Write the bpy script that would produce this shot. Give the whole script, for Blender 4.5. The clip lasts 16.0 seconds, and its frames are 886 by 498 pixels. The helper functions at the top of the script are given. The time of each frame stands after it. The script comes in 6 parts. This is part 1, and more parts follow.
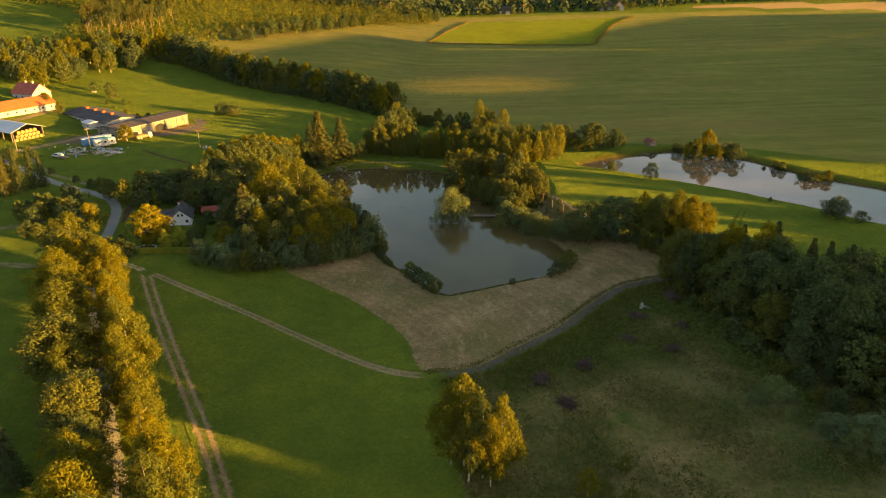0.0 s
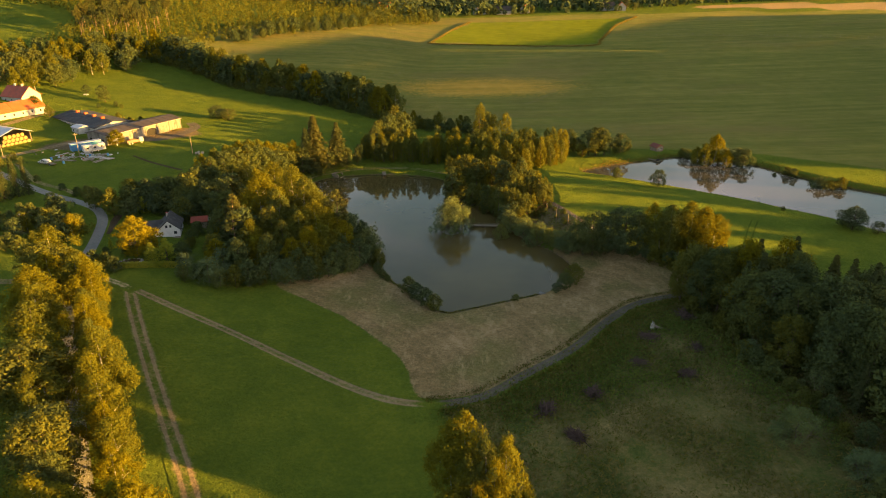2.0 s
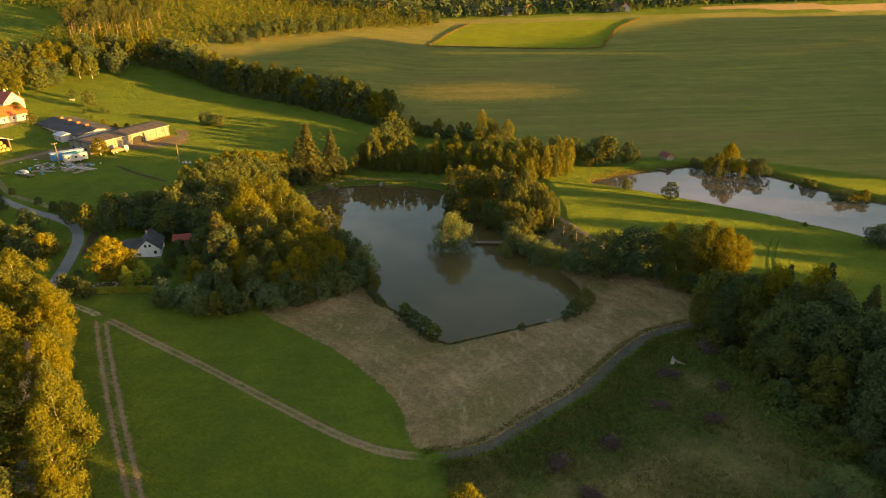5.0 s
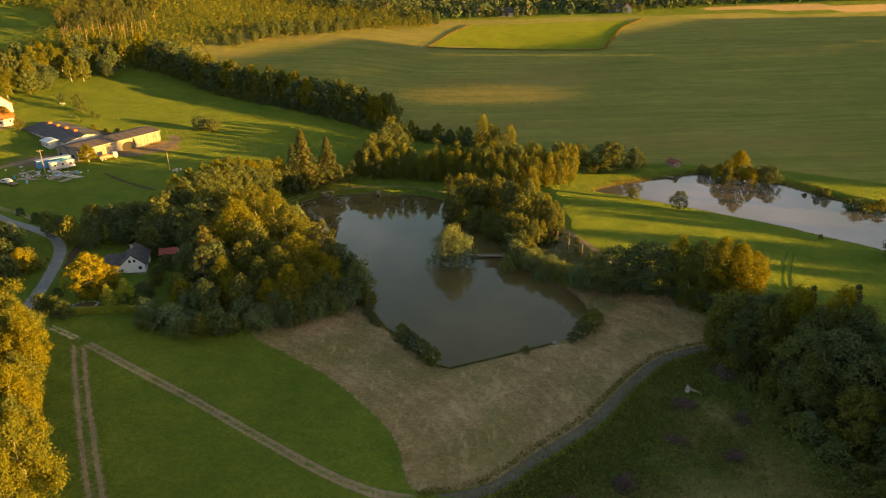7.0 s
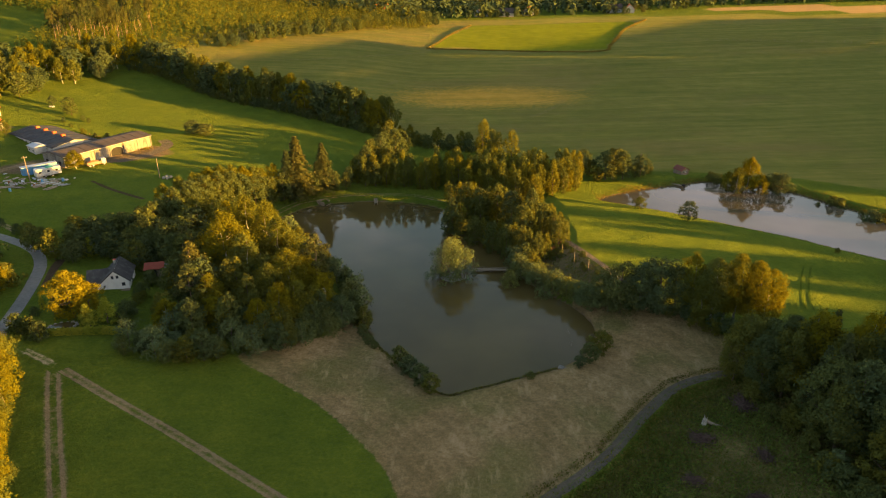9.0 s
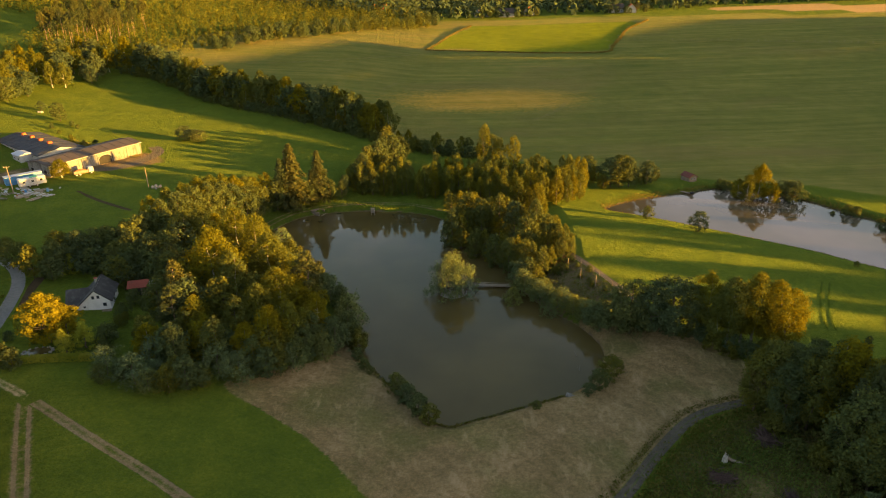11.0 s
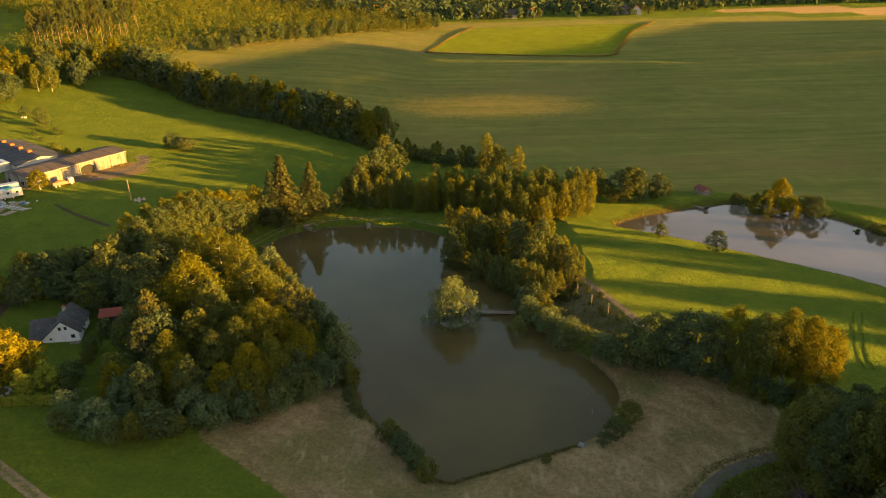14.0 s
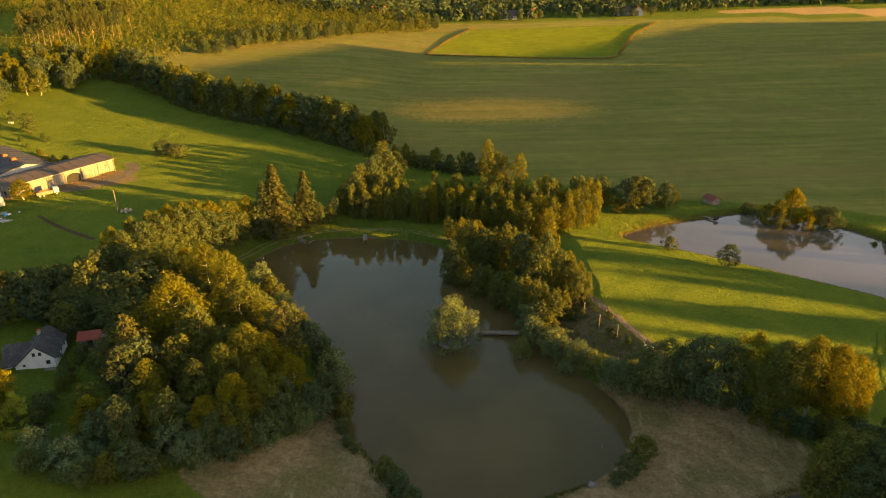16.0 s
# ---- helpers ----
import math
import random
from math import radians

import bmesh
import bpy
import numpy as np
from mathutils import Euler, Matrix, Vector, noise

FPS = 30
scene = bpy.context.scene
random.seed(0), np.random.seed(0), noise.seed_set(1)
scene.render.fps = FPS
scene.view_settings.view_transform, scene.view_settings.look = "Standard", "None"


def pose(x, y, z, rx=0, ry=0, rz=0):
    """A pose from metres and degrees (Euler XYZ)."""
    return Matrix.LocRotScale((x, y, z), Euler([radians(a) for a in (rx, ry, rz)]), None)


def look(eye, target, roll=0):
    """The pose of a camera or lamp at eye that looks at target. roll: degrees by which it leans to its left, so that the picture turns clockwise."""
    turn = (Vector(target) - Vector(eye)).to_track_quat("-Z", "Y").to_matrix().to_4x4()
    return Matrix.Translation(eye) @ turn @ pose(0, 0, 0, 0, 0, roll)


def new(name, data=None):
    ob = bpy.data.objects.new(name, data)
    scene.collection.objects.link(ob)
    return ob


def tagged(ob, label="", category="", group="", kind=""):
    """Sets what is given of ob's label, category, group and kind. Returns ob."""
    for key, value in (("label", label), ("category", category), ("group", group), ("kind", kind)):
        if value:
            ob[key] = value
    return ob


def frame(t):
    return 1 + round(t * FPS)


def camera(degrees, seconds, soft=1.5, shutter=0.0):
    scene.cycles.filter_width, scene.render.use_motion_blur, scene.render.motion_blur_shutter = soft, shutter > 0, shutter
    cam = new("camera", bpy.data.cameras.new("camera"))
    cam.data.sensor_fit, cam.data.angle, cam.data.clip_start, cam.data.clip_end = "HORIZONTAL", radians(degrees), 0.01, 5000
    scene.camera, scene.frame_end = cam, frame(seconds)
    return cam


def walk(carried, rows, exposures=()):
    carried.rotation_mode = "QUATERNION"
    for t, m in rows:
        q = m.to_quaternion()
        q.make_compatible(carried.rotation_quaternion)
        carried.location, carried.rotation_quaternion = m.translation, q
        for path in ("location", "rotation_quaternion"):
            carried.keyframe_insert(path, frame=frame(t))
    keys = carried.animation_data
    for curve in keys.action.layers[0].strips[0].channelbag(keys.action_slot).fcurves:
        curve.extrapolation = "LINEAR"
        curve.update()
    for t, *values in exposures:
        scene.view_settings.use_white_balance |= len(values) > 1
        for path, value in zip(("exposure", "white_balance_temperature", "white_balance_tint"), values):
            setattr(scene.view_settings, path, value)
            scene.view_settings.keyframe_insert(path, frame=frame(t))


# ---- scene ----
cam = camera(67.3, 16.0, soft=1.0)
PATH = [
    (0, (0.657, 4.007, 68.593), (0.603, 5.846, 67.808), -1.1),
    (0.5, (0.635, 5.998, 68.635), (0.581, 7.836, 67.849), -1.1),
    (1, (0.615, 8.002, 68.675), (0.562, 9.84, 67.889), -1.1),
    (1.5, (0.596, 10.065, 68.7), (0.542, 11.903, 67.914), -1.1),
    (2, (0.624, 12.111, 68.703), (0.569, 13.949, 67.917), -1.1),
    (2.5, (0.601, 14.207, 68.688), (0.546, 16.045, 67.902), -1.1),
    (3, (0.535, 16.333, 68.633), (0.481, 18.171, 67.848), -1.1),
    (3.5, (0.447, 18.433, 68.606), (0.393, 20.271, 67.821), -1.1),
    (4, (0.428, 20.516, 68.602), (0.373, 22.355, 67.817), -1.1),
    (6.5, (0.36, 30.886, 68.754), (0.305, 32.724, 67.968), -1.1),
    (7, (0.348, 32.964, 68.839), (0.293, 34.803, 68.053), -1.1),
    (7.5, (0.348, 34.995, 68.923), (0.293, 36.833, 68.137), -1.1),
    (8, (0.271, 37.003, 68.959), (0.217, 38.841, 68.173), -1.0),
    (8.5, (0.246, 39.115, 69.014), (0.191, 40.953, 68.227), -1.1),
    (9, (0.197, 41.235, 69.076), (0.143, 43.072, 68.289), -1.0),
    (9.2, (0.17, 42.09, 69.084), (0.119, 43.927, 68.295), -1.4),
    (11.5, (0.174, 51.756, 69.352), (0.119, 53.593, 68.564), -1.1),
    (12, (0.118, 53.827, 69.373), (0.064, 55.665, 68.585), -1.0),
    (12.5, (0.1, 55.928, 69.422), (0.045, 57.765, 68.634), -1.0),
    (13, (0.073, 58.033, 69.471), (0.018, 59.87, 68.682), -1.0),
    (13.5, (0.049, 60.089, 69.504), (-0.006, 61.927, 68.716), -1.0),
    (14, (0.039, 62.157, 69.563), (-0.017, 63.994, 68.774), -1.0),
    (14.5, (0.006, 64.248, 69.619), (-0.049, 66.085, 68.831), -1.0),
    (15, (-0.016, 66.304, 69.686), (-0.072, 68.141, 68.898), -1.0),
    (15.5, (-0.071, 68.348, 69.752), (-0.126, 70.185, 68.964), -1.0),
    (16, (-0.176, 70.396, 69.81), (-0.23, 72.233, 69.021), -1.0),
]
walk(cam, [(t, look(e, g, r)) for t, e, g, r in PATH])

# ---- sun, sky and exposure ----
SUN_ELEVATION = 3.9
SUN_AZIMUTH = Vector((0.9659, -0.2588, 0)).normalized()
SUN_WAY = (SUN_AZIMUTH * math.cos(radians(SUN_ELEVATION)) + Vector((0, 0, math.sin(radians(SUN_ELEVATION)))))
sun_data = bpy.data.lights.new("sun", "SUN")
sun_data.energy, sun_data.angle, sun_data.color = 5.0, radians(0.55), (1.0, 0.53, 0.09)
sun = new("sun", sun_data)
sun.matrix_world = look(SUN_WAY * 400, (0, 0, 0))

world = bpy.data.worlds.new("evening_sky")
scene.world = world
world.use_nodes = True
wt = world.node_tree
wt.nodes.clear()
w_out, w_bg = wt.nodes.new("ShaderNodeOutputWorld"), wt.nodes.new("ShaderNodeBackground")
sky = wt.nodes.new("ShaderNodeTexSky")
sky.sky_type, sky.sun_disc = "NISHITA", False
sky.sun_elevation, sky.sun_rotation = radians(SUN_ELEVATION), math.atan2(SUN_AZIMUTH.x, SUN_AZIMUTH.y)
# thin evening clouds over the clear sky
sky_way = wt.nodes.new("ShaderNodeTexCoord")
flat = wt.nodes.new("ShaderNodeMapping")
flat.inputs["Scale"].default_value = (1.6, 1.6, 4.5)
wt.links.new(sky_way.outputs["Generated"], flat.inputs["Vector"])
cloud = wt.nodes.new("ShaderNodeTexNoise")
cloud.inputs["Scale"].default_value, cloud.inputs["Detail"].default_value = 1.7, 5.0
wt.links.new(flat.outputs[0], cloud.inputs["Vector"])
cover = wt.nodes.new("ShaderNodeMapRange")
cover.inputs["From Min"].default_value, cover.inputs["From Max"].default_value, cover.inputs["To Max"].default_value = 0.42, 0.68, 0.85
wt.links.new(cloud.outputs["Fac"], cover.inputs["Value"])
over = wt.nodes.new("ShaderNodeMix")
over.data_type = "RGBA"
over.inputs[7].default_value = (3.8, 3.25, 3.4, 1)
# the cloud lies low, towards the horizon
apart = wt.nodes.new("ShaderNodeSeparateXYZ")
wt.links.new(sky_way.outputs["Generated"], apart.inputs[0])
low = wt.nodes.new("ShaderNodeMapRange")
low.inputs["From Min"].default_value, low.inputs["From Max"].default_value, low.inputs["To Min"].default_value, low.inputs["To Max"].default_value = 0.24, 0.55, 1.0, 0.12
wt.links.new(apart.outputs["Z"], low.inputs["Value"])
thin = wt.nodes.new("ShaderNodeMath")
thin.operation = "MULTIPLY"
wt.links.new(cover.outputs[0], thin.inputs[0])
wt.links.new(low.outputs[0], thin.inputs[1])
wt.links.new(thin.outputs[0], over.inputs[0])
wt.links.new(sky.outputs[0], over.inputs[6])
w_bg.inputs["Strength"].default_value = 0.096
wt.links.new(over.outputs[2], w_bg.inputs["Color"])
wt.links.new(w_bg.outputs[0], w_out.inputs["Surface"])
scene.view_settings.exposure = 2.84


# ---- small tools ----
def part(name, bm, material, parent=None, label=""):
    """Links a bmesh as one mesh object under a thing or a part."""
    me = bpy.data.meshes.new(name)
    bm.to_mesh(me)
    bm.free()
    ob = new(name, me)
    me.materials.append(material)
    if parent is not None:
        ob.parent = parent
    if label:
        tagged(ob, label)
    return ob


def np_mesh(name, verts, faces, material, smooth=False):
    """A mesh from numpy corners and faces of one size."""
    me = bpy.data.meshes.new(name)
    verts, faces = np.asarray(verts, np.float32), np.asarray(faces, np.int32)
    n, k = faces.shape
    me.vertices.add(len(verts))
    me.vertices.foreach_set("co", verts.ravel())
    me.loops.add(n * k)
    me.loops.foreach_set("vertex_index", faces.ravel())
    me.polygons.add(n)
    me.polygons.foreach_set("loop_start", np.arange(0, n * k, k, dtype=np.int32))
    me.polygons.foreach_set("loop_total", np.full(n, k, np.int32))
    me.update(calc_edges=True)
    if smooth:
        me.polygons.foreach_set("use_smooth", np.ones(n, bool))
    me.materials.append(material)
    return me


def thing(name, x, y, z=0.0, turn=0.0, size=1.0):
    ob = new(name)
    ob.empty_display_size = 0.2
    ob.location, ob.rotation_euler, ob.scale = (x, y, z), (0, 0, radians(turn)), (size, size, size)
    return ob


def smooth_line(points, step=2.0, closed=False):
    """Catmull-Rom curve through a few points, sampled about every step metres."""
    p = np.array(points, float)
    n = len(p)
    out = []
    for i in range(n if closed else n - 1):
        a, b, c, d = (p[(i + k) % n] if closed else p[min(max(i + k, 0), n - 1)] for k in (-1, 0, 1, 2))
        m = max(2, int(np.linalg.norm(c - b) / step))
        t = np.linspace(0, 1, m, endpoint=False)[:, None]
        out.append(0.5 * (2 * b + (c - a) * t + (2 * a - 5 * b + 4 * c - d) * t ** 2 + (3 * b - a - 3 * c + d) * t ** 3))
    if not closed:
        out.append(p[-1:])
    return np.concatenate(out)


def inside(poly, x, y):
    """Signed distance to a closed line, above 0 within it."""
    x, y = np.asarray(x, float), np.asarray(y, float)
    best, odd = np.full(x.shape, 1e9), np.zeros(x.shape, bool)
    q = np.roll(poly, -1, 0)
    for (ax, ay), (bx, by) in zip(poly, q):
        dx, dy = bx - ax, by - ay
        t = np.clip(((x - ax) * dx + (y - ay) * dy) / (dx * dx + dy * dy + 1e-9), 0, 1)
        best = np.minimum(best, (x - ax - t * dx) ** 2 + (y - ay - t * dy) ** 2)
        if ay != by:
            odd ^= ((ay > y) != (by > y)) & (x < (bx - ax) * (y - ay) / (by - ay) + ax)
    return np.where(odd, 1, -1) * np.sqrt(best)


def beside(line, x, y):
    """Distance to an open line."""
    x, y = np.asarray(x, float), np.asarray(y, float)
    best = np.full(x.shape, 1e9)
    for (ax, ay), (bx, by) in zip(line[:-1], line[1:]):
        dx, dy = bx - ax, by - ay
        t = np.clip(((x - ax) * dx + (y - ay) * dy) / (dx * dx + dy * dy + 1e-9), 0, 1)
        best = np.minimum(best, (x - ax - t * dx) ** 2 + (y - ay - t * dy) ** 2)
    return np.sqrt(best)


# ---- the lie of the land ----
def ss(a, b, v):
    t = np.clip((v - a) / (b - a), 0, 1)
    return t * t * (3 - 2 * t)


def bump(x, y, cx, cy, rx, ry):
    return np.exp(-((x - cx) / rx) ** 2 - ((y - cy) / ry) ** 2)


def lie(x, y):
    """Height of the open land, before ponds, banks and roads shape it."""
    z = 1.6 + 0 * x
    z = z + 6.2 * ss(-12, -80, x) + 0.05 * np.maximum(0, -x - 80)
    z = z + 1.8 * bump(x, y, -35, 105, 30, 25) + 1.2 * bump(x, y, 25, 110, 45, 30) - 1.6 * bump(x, y, -66, 182, 22, 22)
    z = z + 15.5 * ss(325, 500, y) + 0.055 * np.maximum(0, y - 480) * ss(1100, 480, y)
    z = z + 2.4 * ss(14, 32, x) * ss(112, 36, x) * ss(140, 166, y) * ss(262, 215, y)
    z = z + 1.2 * ss(40, 120, x) + 0.02 * np.maximum(0, x - 120)
    z = z + 34 * ss(-120, -420, x) * ss(380, 640, y) + 22 * bump(x, y, -330, 330, 110, 90)
    # low unseen ridge added sunward; its woods keep most of the valley in shade
    across, along_sun = 0.2588 * x + 0.9659 * y, 0.9659 * x - 0.2588 * y
    crest = np.interp(across, (-200, 62, 80, 92, 106, 150, 160, 174, 262, 294, 320, 455, 478, 620, 900), (19, 17, 16, 25, 28, 31, 26, 6, 6, 30, 43, 43, 28, 28, 9))
    w = np.exp(-((along_sun - 250) / 40) ** 2)
    z = z * (1 - w) + np.maximum(crest, z) * w
    return z


POND = smooth_line([(-53, 227), (-47, 236), (-38.5, 239.8), (-27, 241), (-15.5, 239.2), (-6, 234), (5.5, 219), (12, 198), (14, 187),
                    (18.5, 178), (25, 169), (27.5, 160), (24, 151.5), (19, 146.5), (11.5, 143), (2, 139), (-4, 138), (-14, 150.5),
                    (-21.5, 162), (-26, 178), (-33, 190), (-42, 203), (-52, 218)], 2.0, True)
UPPER_POND = smooth_line([(42.8, 236.7), (54, 229), (66, 220.7), (78, 211.5), (88, 204), (96, 196), (104, 188.4), (116, 174.7),
                          (135, 160), (160, 168), (150, 193), (134.6, 207), (121.8, 219), (112.3, 230.7), (105.8, 242),
                          (95, 251), (82.4, 255.4), (73, 252.5), (62.7, 249), (51.4, 244)], 2.0, True)
POND_LEVEL, UPPER_LEVEL = 0.0, 1.2
HAY = smooth_line([(-40.5, 144), (-31.7, 137.3), (-23.5, 131.2), (-16.6, 123.5), (-11.4, 116.6), (-8.7, 110.5), (-6.5, 103.5), (3, 104.5),
                   (11, 111), (20, 119), (29, 130), (37, 138.2), (53, 145), (48.5, 155.5), (41, 164), (33, 170.5), (25, 172),
                   (22, 160), (8, 150), (-10, 152), (-22, 163), (-27, 154.5), (-34.2, 149.5)], 2.0, True)
MAIN_TRACK = smooth_line([(-79, 141.5), (-74.5, 138.9), (-67.1, 134.8), (-55.9, 128.1), (-43, 120.6), (-31.2, 113.2), (-19.4, 106.2), (-11, 102.4), (-4, 101.5)])
SIDE_TRACK = smooth_line([(-69.5, 137), (-67, 132), (-60.5, 120.6), (-51.8, 106), (-44.1, 93.6), (-37.3, 82.8), (-31.6, 72.7), (-20, 50), (-5, 20), (12, -14), (26, -44)])
GRAVEL_ROAD = smooth_line([(-4, 101.5), (3.9, 103.7), (11.4, 110.1), (21, 118.6), (29.8, 129.7), (37.5, 137.5), (47, 141.5), (56, 143), (70, 142)])
LANE = smooth_line([(24, -40), (0, -4), (-24, 36), (-41, 65), (-49.3, 79), (-60, 97), (-70.5, 115), (-78.2, 129.5), (-84.2, 144.5), (-87.9, 157.4), (-91, 167), (-94.5, 175.6),
                    (-100, 182.6), (-108, 187.5), (-116.5, 191.5), (-129.8, 199.8), (-150, 214), (-175, 232)])


def height(x, y):
    """Height of the ground with the ponds and their banks let into it."""
    x, y = np.asarray(x, float), np.asarray(y, float)
    z = lie(x, y)
    for poly, level in ((POND, POND_LEVEL), (UPPER_POND, UPPER_LEVEL)):
        (x0, y0), (x1, y1) = poly.min(0) - 16, poly.max(0) + 16
        near = (x > x0) & (x < x1) & (y > y0) & (y < y1)
        if near.any():
            d = inside(poly, x[near], y[near])
            bank = np.where(d > 0, level - np.minimum(0.4 * d, 2.0), level + 0.12 + np.minimum(0.55 * -d, 1.3))
            w = ss(-15, -2.5, d)
            z = z.copy() if z.ndim else np.array(z)
            z[near] = z[near] * (1 - w) + bank * w
    return z


def at(x, y):
    return float(height(np.array([x]), np.array([y]))[0])


def graded(lo, a, b, hi, step, grow):
    mid = list(np.arange(a, b + step, step))
    up, d = [], step
    while (up[-1] if up else mid[-1]) < hi:
        d *= grow
        up.append((up[-1] if up else mid[-1]) + d)
    down, d = [], step
    while (down[-1] if down else mid[0]) > lo:
        d *= grow
        down.append((down[-1] if down else mid[0]) - d)
    return np.array(down[::-1] + mid + up)

# ---- materials ----
def new_material(name):
    m = bpy.data.materials.new(name)
    m.use_nodes = True
    nt = m.node_tree
    return m, nt, nt.nodes["Principled BSDF"], nt.nodes["Material Output"]


def node(nt, kind, **values):
    n = nt.nodes.new("ShaderNode" + kind)
    for key, value in values.items():
        if key in n.inputs:
            n.inputs[key].default_value = value
    return n


def ramp(nt, source, stops):
    r = nt.nodes.new("ShaderNodeValToRGB")
    e = r.color_ramp.elements
    while len(e) < len(stops):
        e.new(0.5)
    for el, (p, c) in zip(e, stops):
        el.position, el.color = p, (*c, 1)
    nt.links.new(source, r.inputs[0])
    return r.outputs[0]


def mixed(nt, factor, a, b, blend="MIX"):
    m = nt.nodes.new("ShaderNodeMix")
    m.data_type, m.blend_type = "RGBA", blend
    for value, socket in ((factor, m.inputs[0]), (a, m.inputs[6]), (b, m.inputs[7])):
        if hasattr(value, "is_output"):
            nt.links.new(value, socket)
        elif isinstance(value, tuple):
            socket.default_value = (*value, 1)
        else:
            socket.default_value = value
    return m.outputs[2]


def calc(nt, op, a, b=0.0, clamp=False):
    m = nt.nodes.new("ShaderNodeMath")
    m.operation, m.use_clamp = op, clamp
    for value, socket in ((a, m.inputs[0]), (b, m.inputs[1])):
        if hasattr(value, "is_output"):
            nt.links.new(value, socket)
        else:
            socket.default_value = value
    return m.outputs[0]


def noise_at(nt, vector, scale, detail=3.0, rough=0.55):
    n = node(nt, "TexNoise", Scale=scale, Detail=detail, Roughness=rough)
    if vector is not None:
        nt.links.new(vector, n.inputs["Vector"])
    return n.outputs["Fac"]


def stretched(nt, source, sx, sy, sz, rz=0.0):
    m = nt.nodes.new("ShaderNodeMapping")
    m.inputs["Scale"].default_value = (sx, sy, sz)
    m.inputs["Rotation"].default_value = (0, 0, radians(rz))
    nt.links.new(source, m.inputs["Vector"])
    return m.outputs[0]


def coords(nt, which="Object"):
    return nt.nodes.new("ShaderNodeTexCoord").outputs[which]


def bumped(nt, bsdf, heightmap, strength, distance):
    b = node(nt, "Bump", Strength=strength, Distance=distance)
    nt.links.new(heightmap, b.inputs["Height"])
    nt.links.new(b.outputs[0], bsdf.inputs["Normal"])


def surface(name, dark, light, scale=2.0, rough=0.8, metal=0.0, bump=0.3, depth=0.02, spot=None, wear=0.0):
    """A plain worn surface: grain and larger stains, fine relief."""
    m, nt, bsdf, _ = new_material(name)
    c = coords(nt)
    grain, stain = noise_at(nt, c, scale * 6, 5), noise_at(nt, c, scale * 0.35, 4)
    col = ramp(nt, calc(nt, "ADD", calc(nt, "MULTIPLY", grain, 0.45), calc(nt, "MULTIPLY", stain, 0.55)), [(0.3, dark), (0.7, light)])
    if spot:
        col = mixed(nt, ramp(nt, noise_at(nt, c, scale * 0.8, 6, 0.65), [(0.5, (0, 0, 0)), (0.62, (wear,) * 3)]), col, spot)
    nt.links.new(col, bsdf.inputs["Base Color"])
    bsdf.inputs["Roughness"].default_value, bsdf.inputs["Metallic"].default_value = rough, metal
    bsdf.inputs["Specular IOR Level"].default_value = 0.2 if rough > 0.7 else 0.5
    bumped(nt, bsdf, grain, bump, depth)
    return m


def leaf_material(name, dark, mid, light, lucent=0.3, spread=0.5, clump=0.5):
    """Foliage: each tree its own tone, each bough and leaf cluster another, some light let through."""
    m, nt, bsdf, out = new_material(name)
    tone = nt.nodes.new("ShaderNodeObjectInfo").outputs["Random"]
    leaf = nt.nodes.new("ShaderNodeNewGeometry").outputs["Random Per Island"]
    bough = noise_at(nt, coords(nt), clump, 2, 0.5)
    rest = calc(nt, "ADD", calc(nt, "MULTIPLY", leaf, 0.55), calc(nt, "MULTIPLY", bough, 0.45))
    f = calc(nt, "ADD", calc(nt, "MULTIPLY", tone, spread), calc(nt, "MULTIPLY", rest, 1 - spread))
    col = ramp(nt, f, [(0.15, dark), (0.5, mid), (0.85, light)])
    nt.links.new(col, bsdf.inputs["Base Color"])
    bsdf.inputs["Roughness"].default_value = 0.75
    bsdf.inputs["Specular IOR Level"].default_value = 0.02
    tr, mx = node(nt, "BsdfTranslucent"), node(nt, "MixShader", Fac=lucent)
    nt.links.new(mixed(nt, 1.0, col, (1.35, 1.1, 0.35), "MULTIPLY"), tr.inputs["Color"])
    nt.links.new(bsdf.outputs[0], mx.inputs[1])
    nt.links.new(tr.outputs[0], mx.inputs[2])
    nt.links.new(mx.outputs[0], out.inputs["Surface"])
    return m


BIRCH_LEAF = leaf_material("birch_leaf", (0.074, 0.094, 0.028), (0.098, 0.103, 0.012), (0.128, 0.114, 0.004), 0.4)
ASPEN_LEAF = leaf_material("aspen_leaf", (0.074, 0.094, 0.03), (0.098, 0.106, 0.018), (0.128, 0.117, 0.008), 0.35)
ALDER_LEAF = leaf_material("alder_leaf", (0.048, 0.07, 0.035), (0.066, 0.082, 0.025), (0.09, 0.087, 0.01), 0.25)
WILLOW_LEAF = leaf_material("willow_leaf", (0.078, 0.108, 0.055), (0.096, 0.124, 0.05), (0.104, 0.11, 0.02), 0.22)
OAK_LEAF = leaf_material("oak_leaf", (0.042, 0.064, 0.035), (0.058, 0.076, 0.031), (0.08, 0.086, 0.022), 0.22)
NEEDLE = leaf_material("needles", (0.036, 0.05, 0.022), (0.052, 0.06, 0.02), (0.074, 0.068, 0.016), 0.2)
MAPLE_LEAF = leaf_material("maple_leaf", (0.12, 0.112, 0.008), (0.16, 0.138, 0.008), (0.2, 0.156, 0.008))
HILL_LEAF = leaf_material("young_wood_leaf", (0.055, 0.074, 0.016), (0.088, 0.096, 0.014), (0.132, 0.116, 0.014), 0.3, 0.0, 0.12)
HEDGE_LEAF = leaf_material("hedge_leaf", (0.15, 0.18, 0.02), (0.19, 0.205, 0.024), (0.24, 0.23, 0.03))
